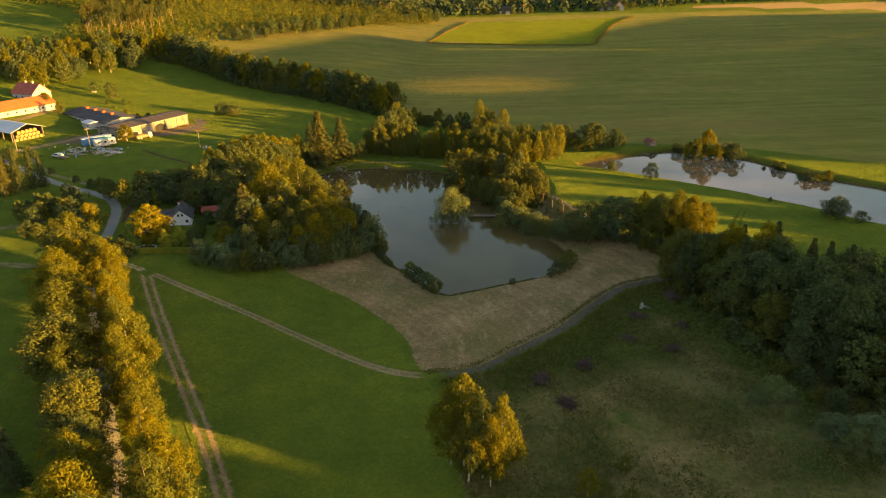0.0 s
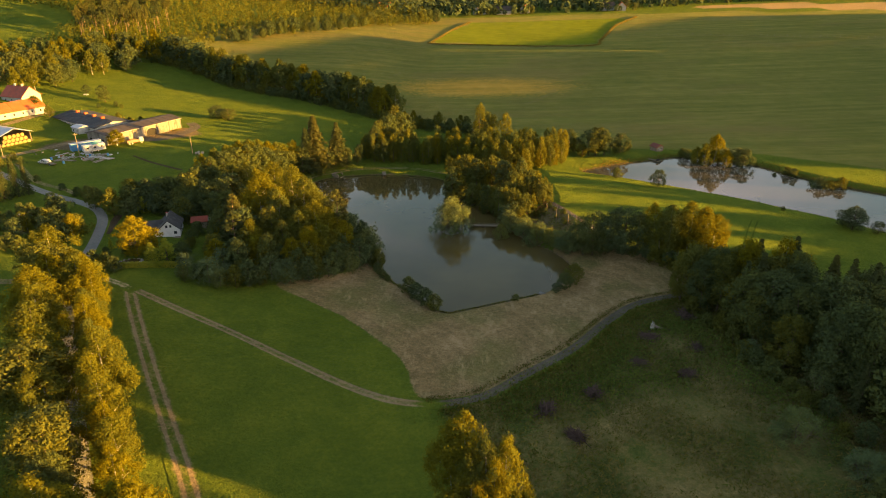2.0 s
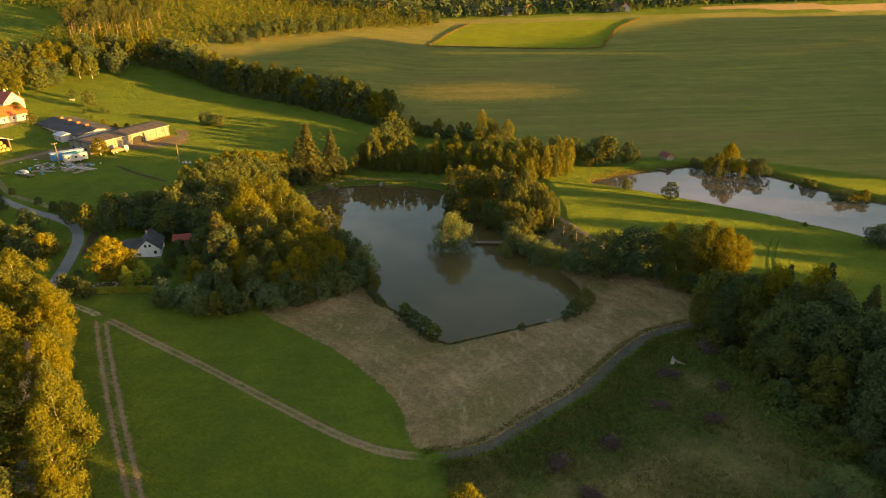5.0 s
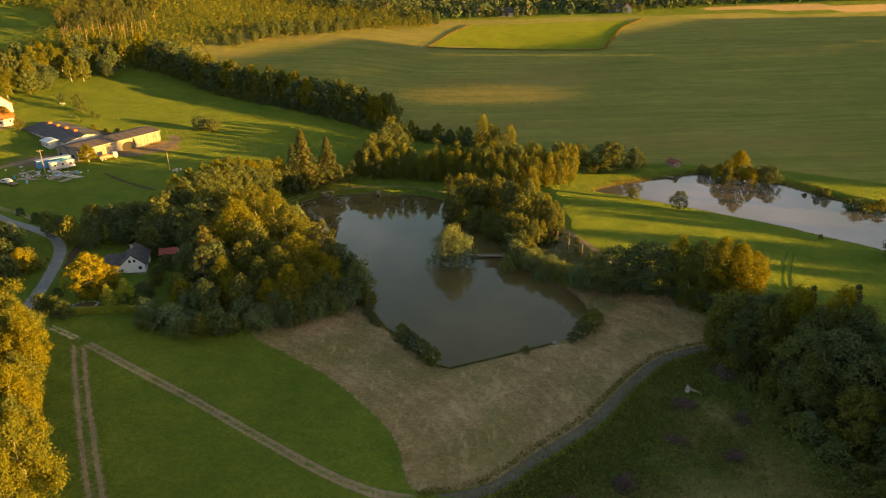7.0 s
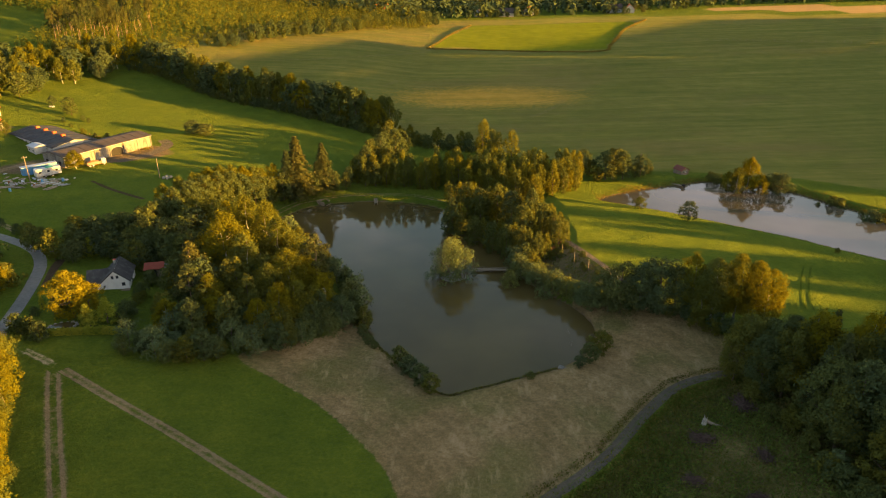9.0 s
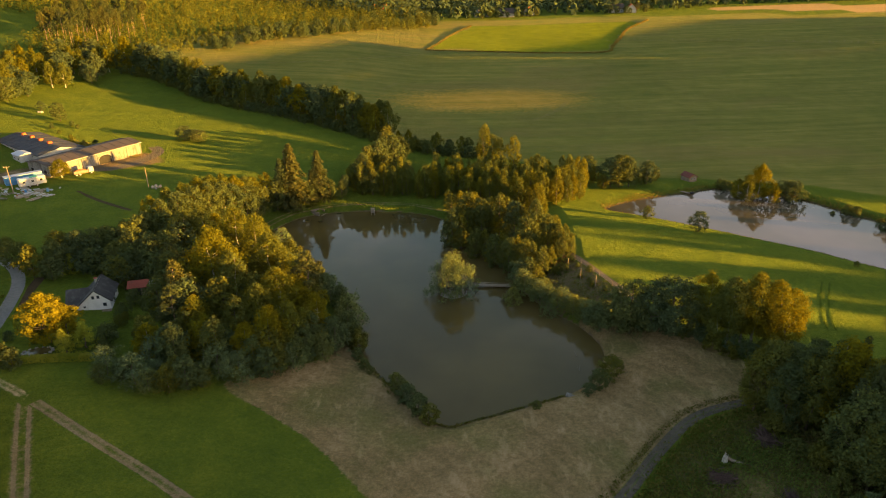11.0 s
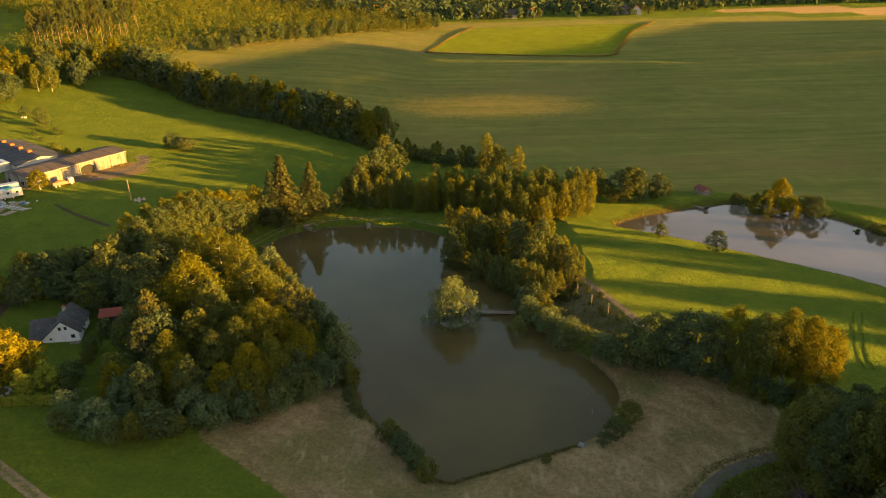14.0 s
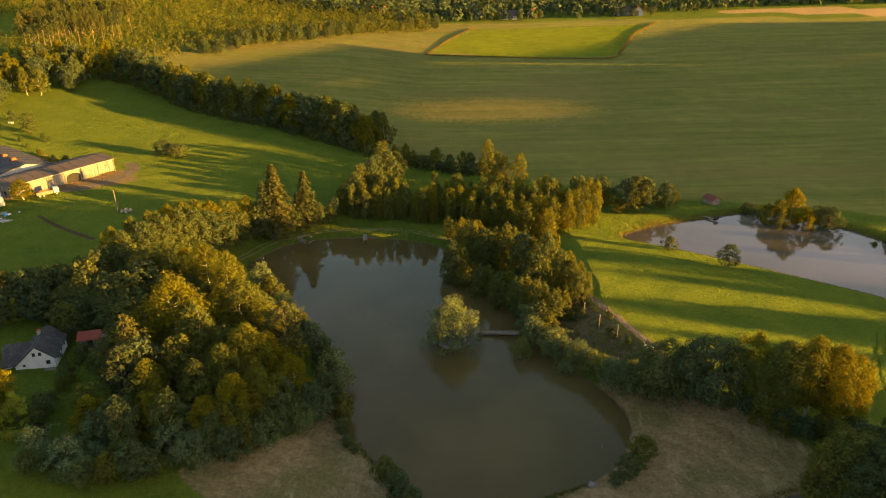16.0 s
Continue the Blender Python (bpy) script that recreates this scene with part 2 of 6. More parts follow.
PLUM_LEAF = leaf_material("dark_red_leaf", (0.02, 0.012, 0.012), (0.035, 0.016, 0.016), (0.06, 0.022, 0.02))
GRASS_LEAF = leaf_material("grass_blades", (0.05, 0.07, 0.010), (0.085, 0.09, 0.020), (0.15, 0.12, 0.045), 0.3, 0.0, 0.15)
BARK = surface("bark", (0.05, 0.035, 0.022), (0.13, 0.10, 0.07), 3, 0.9, bump=0.6)
BIRCH_BARK = surface("birch_bark", (0.2, 0.18, 0.145), (0.44, 0.41, 0.36), 2, 0.85, spot=(0.05, 0.04, 0.035), wear=0.8)
PINE_BARK = surface("pine_bark", (0.14, 0.095, 0.06), (0.27, 0.19, 0.13), 3, 0.9)


BLADE = 1.05  # how far blades lean out of the upright


def ground_material(name="meadow_ground", way=None):
    """Grassland; with way, the two colours of a track or road worn into it."""
    m, nt, bsdf, _ = new_material(name)
    m.cycles.use_bump_map_correction = False
    c = coords(nt)
    fine, mid, big = noise_at(nt, c, 1.5, 8, 0.82), noise_at(nt, c, 0.13, 6, 0.7), noise_at(nt, c, 0.018, 4)
    patchy = noise_at(nt, c, 0.6, 4, 0.6)
    streak = noise_at(nt, stretched(nt, c, 0.014, 0.2, 0.1, 4), 1.0, 7, 0.72)

    def mask(name):
        a = nt.nodes.new("ShaderNodeAttribute")
        a.attribute_name = name
        return a.outputs["Fac"]

    # lush meadow
    grass = ramp(nt, calc(nt, "ADD", calc(nt, "MULTIPLY", fine, 0.62), calc(nt, "MULTIPLY", mid, 0.38)),
                 [(0.35, (0.044, 0.07, 0.011)), (0.5, (0.076, 0.103, 0.013)), (0.65, (0.122, 0.14, 0.018))])
    # large grazed field, paler and streaked by the mower
    field = ramp(nt, calc(nt, "ADD", calc(nt, "MULTIPLY", streak, 0.65), calc(nt, "MULTIPLY", mid, 0.35)),
                 [(0.36, (0.088, 0.106, 0.022)), (0.5, (0.132, 0.13, 0.03)), (0.66, (0.195, 0.168, 0.047))])
    field = mixed(nt, ramp(nt, noise_at(nt, stretched(nt, c, 0.7, 1.6, 1), 0.012, 6, 0.65), [(0.5, (0, 0, 0)), (0.68, (0.7, 0.7, 0.7))]), field, (0.16, 0.125, 0.045))
    # dried hay stubble with mowing swaths
    swath = mask("swath")
    wave = calc(nt, "ADD", calc(nt, "MULTIPLY", calc(nt, "SINE", calc(nt, "ADD", calc(nt, "MULTIPLY", swath, 2.5), calc(nt, "MULTIPLY", noise_at(nt, c, 0.22, 5, 0.65), 5.5))), 0.034), 0.5)
    hay = ramp(nt, calc(nt, "ADD", calc(nt, "MULTIPLY", wave, 0.3), calc(nt, "ADD", calc(nt, "MULTIPLY", fine, 0.4), calc(nt, "MULTIPLY", mid, 0.3))),
               [(0.38, (0.075, 0.073, 0.026)), (0.45, (0.14, 0.105, 0.048)), (0.52, (0.215, 0.152, 0.077)), (0.61, (0.33, 0.245, 0.14))])
    hay = mixed(nt, ramp(nt, noise_at(nt, c, 0.07, 5, 0.62), [(0.47, (0, 0, 0)), (0.63, (0.75, 0.75, 0.75))]), hay, ramp(nt, fine, [(0.32, (0.062, 0.07, 0.02)), (0.68, (0.15, 0.14, 0.05))]))
    hay = mixed(nt, ramp(nt, noise_at(nt, stretched(nt, c, 0.5, 0.16, 1, 42), 1.0, 5, 0.7), [(0.55, (0, 0, 0)), (0.72, (0.6, 0.6, 0.6))]), hay, (0.34, 0.25, 0.15))
    # rough tussocks
    rough = ramp(nt, calc(nt, "ADD", calc(nt, "MULTIPLY", fine, 0.4), calc(nt, "ADD", calc(nt, "MULTIPLY", mid, 0.35), calc(nt, "MULTIPLY", noise_at(nt, c, 0.045, 4, 0.6), 0.25))),
                 [(0.38, (0.036, 0.058, 0.014)), (0.45, (0.072, 0.086, 0.022)), (0.53, (0.142, 0.118, 0.045)), (0.64, (0.26, 0.195, 0.09))])
    soil = ramp(nt, fine, [(0.3, (0.07, 0.05, 0.03)), (0.7, (0.17, 0.125, 0.08))])
    straw = ramp(nt, fine, [(0.3, (0.2, 0.14, 0.06)), (0.7, (0.3, 0.21, 0.1))])

    def blend(name, col, over):
        worn = calc(nt, "ADD", calc(nt, "MULTIPLY", fine, 0.6), calc(nt, "MULTIPLY", patchy, 0.4))
        a = calc(nt, "ADD", mask(name), calc(nt, "MULTIPLY", calc(nt, "SUBTRACT", worn, 0.5), 1.1))
        f = ramp(nt, a, [(0.4, (0, 0, 0)), (0.62, (1, 1, 1))])
        return mixed(nt, f, col, over)

    col = blend("field", grass, field)
    col = blend("rough", col, rough)
    crop = ramp(nt, calc(nt, "ADD", calc(nt, "MULTIPLY", fine, 0.4), calc(nt, "MULTIPLY", mid, 0.6)), [(0.36, (0.08, 0.105, 0.006)), (0.64, (0.15, 0.165, 0.012))])
    col = blend("crop", col, crop)
    # dry patches painted brighter and more orange to stand for sunlight on them
    col = blend("sunny_dry", col, ramp(nt, calc(nt, "ADD", calc(nt, "MULTIPLY", streak, 0.6), calc(nt, "MULTIPLY", mid, 0.4)), [(0.36, (0.23, 0.17, 0.028)), (0.5, (0.36, 0.22, 0.036)), (0.64, (0.45, 0.265, 0.055))]))
    col = blend("hay", col, hay)
    col = blend("straw", col, straw)
    col = blend("soil", col, soil)
    if way:
        col = blend("rut", col, ramp(nt, calc(nt, "ADD", calc(nt, "MULTIPLY", fine, 0.6), calc(nt, "MULTIPLY", mid, 0.4)), [(0.33, way[0]), (0.67, way[1])]))
    col = mixed(nt, 0.5, col, ramp(nt, big, [(0.3, (0.78, 0.8, 0.75)), (0.7, (1.15, 1.1, 1.0))]), "MULTIPLY")
    nt.links.new(col, bsdf.inputs["Base Color"])
    bsdf.inputs["Roughness"].default_value = 0.9
    bsdf.inputs["Specular IOR Level"].default_value = 0.02
    tilt = node(nt, "TexNoise", Scale=4.0, Detail=1.0)
    nt.links.new(c, tilt.inputs["Vector"])
    lean = nt.nodes.new("ShaderNodeVectorMath")
    lean.operation = "MULTIPLY_ADD"
    lean.inputs[1].default_value, lean.inputs[2].default_value = (BLADE, BLADE, 0), (-BLADE / 2, -BLADE / 2, 1)
    nt.links.new(tilt.outputs["Color"], lean.inputs[0])
    upright = nt.nodes.new("ShaderNodeVectorMath")
    upright.operation = "NORMALIZE"
    nt.links.new(lean.outputs[0], upright.inputs[0])
    b = node(nt, "Bump", Strength=1.0, Distance=0.5)
    nt.links.new(calc(nt, "ADD", fine, calc(nt, "MULTIPLY", mid, 3.0)), b.inputs["Height"])
    nt.links.new(upright.outputs[0], b.inputs["Normal"])
    nt.links.new(b.outputs[0], bsdf.inputs["Normal"])
    return m


def water_material(name, shallow, rip):
    m, nt, bsdf, _ = new_material(name)
    c = coords(nt)
    col = ramp(nt, noise_at(nt, c, 0.05, 3), [(0.35, shallow), (0.65, tuple(v * 1.35 for v in shallow))])
    nt.links.new(col, bsdf.inputs["Base Color"])
    bsdf.inputs["Roughness"].default_value, bsdf.inputs["IOR"].default_value = 0.03, 1.26
    bumped(nt, bsdf, noise_at(nt, stretched(nt, c, 1.0, 1.6, 1), 1.1, 3), rip, 0.02)
    return m


GROUND = ground_material()
POND_WATER = water_material("murky_water", (0.058, 0.043, 0.014), 0.05)
UPPER_WATER = water_material("still_water", (0.06, 0.05, 0.03), 0.04)
LANE_GROUND = ground_material("asphalt_in_grass", ((0.12, 0.118, 0.118), (0.23, 0.225, 0.22)))
GRAVEL_GROUND = ground_material("gravel_in_grass", ((0.06, 0.052, 0.043), (0.13, 0.112, 0.092)))
TRACK_GROUND = ground_material("dirt_in_grass", ((0.125, 0.094, 0.055), (0.25, 0.19, 0.12)))
GRAVEL = surface("grey_gravel", (0.12, 0.11, 0.10), (0.25, 0.23, 0.21), 2.5, 0.95, bump=0.8, spot=(0.09, 0.09, 0.04), wear=0.5)

# ---- ground ----
gx = graded(-4200, -120, 130, 4200, 1.0, 1.08)
gy = graded(-1500, 66, 262, 4500, 1.0, 1.07)
GX, GY = np.meshgrid(gx, gy)
fx, fy = GX.ravel(), GY.ravel()
micro = 0.05 * np.sin(fx * 0.31 + 1.7 * np.sin(fy * 0.17)) * np.sin(fy * 0.27 + 1.3 * np.sin(fx * 0.13))
gz = height(fx, fy)
dry = (inside(POND, fx, fy) < -1.5) & (inside(UPPER_POND, fx, fy) < -1.5)
gz = gz + np.where(dry, micro, 0)
ny, nx = GX.shape
ii = np.arange(nx * ny).reshape(ny, nx)
quads = np.stack([ii[:-1, :-1], ii[:-1, 1:], ii[1:, 1:], ii[1:, :-1]], -1).reshape(-1, 4)
ground_mesh = np_mesh("ground", np.stack([fx, fy, gz], 1), quads, GROUND, True)


def soft(d, width):
    return ss(-width, width, d)


ROUGH = np.array([(-2, 100), (6, 103), (14, 109), (24, 118), (33, 130), (46, 138), (70, 140), (120, 120), (140, 20), (60, -40), (2, -20), (4, 60), (-1, 85)], float)
FIELD = np.array([(-190, 460), (-140, 395), (-60, 338), (-10, 305), (30, 285), (64, 266), (112, 252), (140, 232), (330, 130), (900, 300), (900, 640), (310, 600), (150, 640), (-30, 640), (-100, 620)], float)
YARD = smooth_line([(-112, 279), (-104, 275), (-100, 266), (-108, 258), (-115, 254), (-121, 250), (-136, 236), (-150, 240), (-140, 256)], 3, True)
STRAW = np.array([(175, 650), (270, 640), (340, 590), (900, 500), (900, 560), (340, 660), (270, 690)], float)
PEN = np.array([(26.4, 197.6), (19, 192.4), (15, 187), (18, 177), (28, 170.5), (35, 175), (34, 178.4)], float)
QUAD = np.array([(-20, 497), (88, 479), (97, 495), (120, 560), (146, 606), (12, 600), (-8, 545)], float)
MOWN_ARC = np.array([(-70, 165), (-40.5, 144), (-31.7, 137.3), (-23.5, 131.2), (-16.6, 123.5), (-11.4, 116.6), (-8.7, 110.5), (-6, 80)])


def covers(x, y):
    """How much of each ground cover lies at points."""
    pond = np.maximum(inside(POND, x, y), inside(UPPER_POND, x, y))
    quad = soft(inside(QUAD, x, y), 2.0)
    return {"hay": soft(inside(HAY, x, y), 1.0),
            "swath": beside(MOWN_ARC, x, y),
            "rough": np.maximum(soft(inside(ROUGH, x, y), 2.5), soft(inside(PEN, x, y), 1.0)),
            "field": np.minimum(soft(inside(FIELD, x, y), 5.0), 1 - quad),
            "crop": quad,
            "sunny_dry": 0.7 * bump(x, y, 14, 386, 74, 28) + 0.4 * bump(x, y, -60, 452, 60, 14) + 0.4 * bump(x, y, 30, 470, 70, 9),
            "straw": soft(inside(STRAW, x, y), 4.0),
            "soil": np.maximum(0.7 * soft(pond + 0.35, 0.5), np.maximum(0.62 * soft(inside(YARD, x, y), 4), 0.5 * soft(inside(PEN, x, y), 0.6)))}


def add_covers(me, x, y):
    for name, values in covers(x, y).items():
        me.attributes.new(name, "FLOAT", "POINT").data.foreach_set("value", np.asarray(values, np.float32))


add_covers(ground_mesh, fx, fy)
ground = tagged(new("ground", ground_mesh), "evening meadows, mown hay and grazed fields between woods", "ground", kind="structure")


def water(name, poly, level, material, label):
    """A sheet of water, a little wider than its shore so that the bank cuts it off."""
    bm = bmesh.new()
    mid = poly.mean(0)
    out = poly + (poly - mid) / np.linalg.norm(poly - mid, axis=1)[:, None] * 1.0
    f = bm.faces.new([bm.verts.new((*p, level)) for p in out])
    bmesh.ops.triangulate(bm, faces=[f])
    return tagged(part(name, bm, material), label, "pond", kind="structure")


water("water", POND, POND_LEVEL, POND_WATER, "murky olive pond water mirroring trees and dusk sky")
water("water", UPPER_POND, UPPER_LEVEL, UPPER_WATER, "still pond water mirroring pale evening clouds")


def ribbon(name, line, profile, material, label, lift=0.07, category="road"):
    """A way draped on the ground along a line. profile: rows of offset to the side and how bare the ground is there."""
    fine = smooth_line(line, 0.8)
    d = np.gradient(fine, axis=0)
    d /= np.linalg.norm(d, axis=1)[:, None]
    side = np.stack([-d[:, 1], d[:, 0]], 1)
    rows, bare = [], []
    for k, (off, value) in enumerate(profile):
        p = fine + side * off
        edge = k in (0, len(profile) - 1)
        rows.append(np.column_stack([p, height(p[:, 0], p[:, 1]) + (lift - 0.05 if edge else lift)]))
        n = np.arange(len(fine))
        bare.append(value * np.minimum(1, 0.3 + 0.7 * np.minimum(n, len(fine) - 1 - n) / 4))
    v = np.stack(rows, 1)
    n, k = v.shape[:2]
    idx = np.arange(n * k).reshape(n, k)
    q = np.stack([idx[:-1, :-1], idx[1:, :-1], idx[1:, 1:], idx[:-1, 1:]], -1).reshape(-1, 4)
    me = np_mesh(name, v.reshape(-1, 3), q, material, True)
    add_covers(me, v[:, :, 0].ravel(), v[:, :, 1].ravel())
    me.attributes.new("rut", "FLOAT", "POINT").data.foreach_set("value", np.stack(bare, 1).ravel().astype(np.float32))
    return tagged(new(name, me), label, category, kind="structure")


ROAD_3 = [(-1.5, 0), (-1.0, 0.3), (-0.75, 0.95), (-0.35, 0.75), (0, 0.5), (0.35, 0.75), (0.75, 0.95), (1.0, 0.3), (1.5, 0)]
LANE_4 = [(-1.9, 0), (-1.4, 0.15), (-1.15, 1), (0, 1), (1.15, 1), (1.4, 0.15), (1.9, 0)]
RUTS = [(-2.1, 0), (-1.5, 0.36), (-1.1, 0.5), (-0.88, 0.78), (-0.62, 0.72), (-0.4, 0.46), (0, 0.4), (0.4, 0.46), (0.62, 0.72), (0.88, 0.78), (1.1, 0.5), (1.5, 0.36), (2.1, 0)]
WORN = [(-1.4, 0), (-0.95, 0.34), (-0.68, 0.76), (-0.4, 0.6), (0, 0.47), (0.4, 0.6), (0.68, 0.76), (0.95, 0.34), (1.4, 0)]
DAM_PATH = smooth_line([(-64, 211), (-58.6, 218.5), (-56, 225), (-53, 232), (-48.6, 237.7), (-40.4, 242), (-31, 243.8), (-18.5, 243.3), (-9, 239.6), (2, 232)])
ribbon("road", LANE, LANE_4, LANE_GROUND, "narrow worn asphalt lane between two rows of trees", 0.1)
ribbon("road", GRAVEL_ROAD, ROAD_3, GRAVEL_GROUND, "grey gravel road along the mown hay field", 0.09)
ribbon("track", MAIN_TRACK, WORN, TRACK_GROUND, "pale worn dirt track across the meadow")
PALE_DIRT = ground_material("pale_dirt", ((0.24, 0.19, 0.13), (0.4, 0.32, 0.23)))
ribbon("track", smooth_line([(-79.5, 141.7), (-75, 139.2), (-71, 137), (-67, 134.4)]), [(-1.5, 0), (-0.9, 0.36), (-0.5, 0.56), (0, 0.45), (0.5, 0.56), (0.9, 0.36), (1.5, 0)], PALE_DIRT, "bare pale dirt where two farm tracks meet", 0.1)
ribbon("track", SIDE_TRACK, RUTS, TRACK_GROUND, "grassy farm track with two pale wheel ruts", 0.06)
ribbon("track", DAM_PATH, [(o * 0.8, v * 0.72) for o, v in RUTS], TRACK_GROUND, "grassy two-rut track along the dam", 0.12)
MARK_GROUND = ground_material("pressed_grass", ((0.03, 0.05, 0.006), (0.055, 0.08, 0.008)))
for line in ([(80.5, 185), (75.2, 175.2), (71.7, 167.3), (69.7, 160.3)], [(82, 184.6), (76.7, 174.8), (73.2, 166.9), (71.2, 160)]):
    ribbon("wheel_mark", np.array(line), [(-0.4, 0), (-0.15, 0.62), (0.15, 0.62), (0.4, 0)], MARK_GROUND, "faint wheel mark pressed into the meadow grass", 0.05, "track")
SOIL_GROUND = ground_material("bare_soil", ((0.035, 0.026, 0.016), (0.085, 0.06, 0.04)))
ribbon("ditch", np.array([(-113.5, 235.1), (-103.1, 227.5), (-90.2, 220.3)]), [(-0.9, 0), (-0.4, 1), (0.4, 1), (0.9, 0)], SOIL_GROUND, "dark shallow ditch across the pasture", 0.05, "ditch")
ribbon("garden_bed", np.array([(-88.3, 164.6), (-90.2, 172), (-91.8, 179.7)]), [(-1.2, 0), (-0.8, 1), (0.8, 1), (1.2, 0)], SOIL_GROUND, "dug garden bed of bare dark soil", 0.06, "garden bed")
for line in ([(-135, 146), (-115.2, 157.5), (-109.6, 162.6), (-106.8, 167.2)], [(-125, 135), (-102.1, 136.9), (-94.6, 137), (-88, 141.5)]):
    ribbon("track", np.array(line), [(-1.7, 0), (-1.0, 0.6), (0, 0.5), (1.0, 0.6), (1.7, 0)], TRACK_GROUND, "faint dry grass path across the meadow", 0.05)
FIELD_WAY = [(-1.7, 0), (-0.9, 0.48), (0, 0.36), (0.9, 0.48), (1.7, 0)]
for line in ([(-22, 493), (30, 484), (85, 475)], [(96, 515), (192, 491), (280, 464), (360, 440)], [(-120, 430), (-70, 445), (-25, 480), (-21, 493)], [(-41, 396), (-33, 413)], [(53, 381), (45, 366), (32, 350)]):
    ribbon("track", np.array(line), FIELD_WAY, TRACK_GROUND, "pale dry track along the field edge", 0.12)
ribbon("track", smooth_line([(-92, 184), (-96, 182), (-100, 181)]), WORN, GRAVEL_GROUND, "short gravel drive off the lane", 0.05)

for line in ([(-177, 262), (-176.5, 264.5), (-174.6, 273.7), (-172.7, 283.6), (-170, 292)], [(-156, 220), (-149.9, 231), (-144.7, 239.9), (-140.7, 248.2), (-136.5, 251.7)]):
    ribbon("track", smooth_line(line), [(-2.4, 0), (-1.4, 0.62), (0, 0.55), (1.4, 0.62), (2.4, 0)], TRACK_GROUND, "worn dirt track between the farm buildings", 0.07)
ribbon("track", smooth_line([(-121, 256), (-114.1, 257.1), (-109, 265.7), (-107.3, 278.2), (-113, 286.8)]), [(-2.6, 0), (-1.8, 0.7), (0, 0.62), (1.8, 0.7), (2.6, 0)], GRAVEL_GROUND, "grey gravel drive round the end of the barn", 0.08)
ribbon("track", smooth_line([(-146, 222), (-140.8, 216.2), (-128.2, 203.2), (-115.9, 196.7), (-109.2, 192)]), [(-1.5, 0), (-0.7, 0.55), (0, 0.5), (0.7, 0.55), (1.5, 0)], TRACK_GROUND, "faint worn path along the pasture edge", 0.06)

# ---- trees ----
def tube(points, radii, sides=6):
    """A tapered tube along points."""
    p, r = np.asarray(points, float), np.asarray(radii, float)
    d = np.gradient(p, axis=0)
    d /= np.linalg.norm(d, axis=1)[:, None] + 1e-9
    ref = np.where(np.abs(d[:, 2:]) > 0.9, np.array([[1.0, 0, 0]]), np.array([[0, 0, 1.0]]))
    a = np.cross(d, ref)
    a /= np.linalg.norm(a, axis=1)[:, None]
    b = np.cross(d, a)
    t = np.linspace(0, 2 * np.pi, sides, endpoint=False)
    v = (p[:, None] + r[:, None, None] * (np.cos(t)[None, :, None] * a[:, None] + np.sin(t)[None, :, None] * b[:, None])).reshape(-1, 3)
    i = np.arange(len(p) * sides).reshape(len(p), sides)
    j = np.roll(i, -1, 1)
    return v, np.stack([i[:-1], j[:-1], j[1:], i[1:]], -1).reshape(-1, 4)


def joined(pieces):
    vs, fs, n = [], [], 0
    for v, f in pieces:
        vs.append(v)
        fs.append(f + n)
        n += len(v)
    return np.concatenate(vs), np.concatenate(fs)


def unit(v):
    return v / (np.linalg.norm(v, axis=-1, keepdims=True) + 1e-9)


def leaf_cards(rng, at_points, facing, size, slim=0.62):
    """Small pointed leaf sprays at points, turned roughly to their facings."""
    n = len(at_points)
    t = unit(np.cross(facing, unit(rng.normal(size=(n, 3)))))
    b = np.cross(facing, t)
    s = size * rng.uniform(0.45, 1.4, (n, 1))
    v = np.stack([at_points - t * s - b * s * slim, at_points + t * s * rng.uniform(0.6, 1.4, (n, 1)), at_points - t * s * rng.uniform(0.2, 1.0, (n, 1)) + b * s * slim], 1).reshape(-1, 3)
    return v, np.arange(3 * n).reshape(n, 3)


def puff_leaves(rng, centres, radii, count, leaf, middle, squash=0.85, slim=0.62):
    """Leaves on the outer sides of many overlapping puffs."""
    w = radii ** 2
    k = rng.choice(len(radii), count * 2, p=w / w.sum())
    d = unit(rng.normal(size=(count * 2, 3)))
    out = unit(centres[k] - middle)
    keep = ((d * out).sum(1) > -0.35 + 0.3 * rng.random(len(k))) & (d[:, 2] > -0.75)
    k, d = k[keep][:count], d[keep][:count]
    r = radii[k][:, None] * (0.25 + 1.0 * rng.random((len(k), 1)) ** 0.7 + 0.4 * (rng.random((len(k), 1)) > 0.88))
    p = centres[k] + d * r * np.array([1, 1, squash])
    p[:, 2] = np.maximum(p[:, 2], 0.12)
    n = unit(d + 0.55 * rng.normal(size=d.shape) + np.array([0, 0, 0.25]))
    return leaf_cards(rng, p, n, leaf, slim)


def crown_puffs(rng, n, z0, z1, wide, profile, puff, lean=(0, 0)):
    """Puff centres filling a crown between two heights; profile gives the width at each height."""
    n = int(n * 1.9)
    puff = puff * 0.78
    u = (np.arange(n) + rng.random(n)) / n
    u = u[rng.random(n) > 0.14]
    n = len(u)
    ang = np.arange(n) * 2.4 + rng.random(n) * 1.2
    swell = 1 + 0.22 * np.sin(ang * 2 + 5 * u + rng.uniform(0, 6)) + 0.16 * np.sin(ang * 3 - 9 * u + rng.uniform(0, 6))
    rad = wide * profile(u) * np.sqrt(rng.uniform(0.15, 1, n)) * swell * rng.uniform(0.85, 1.2, n)
    z = z0 + (z1 - z0) * u
    c = np.stack([rad * np.cos(ang) + lean[0] * u, rad * np.sin(ang) + lean[1] * u, z], 1)
    r = puff * rng.uniform(0.65, 1.25, n) * (0.65 + 0.5 * profile(u))
    return c, r


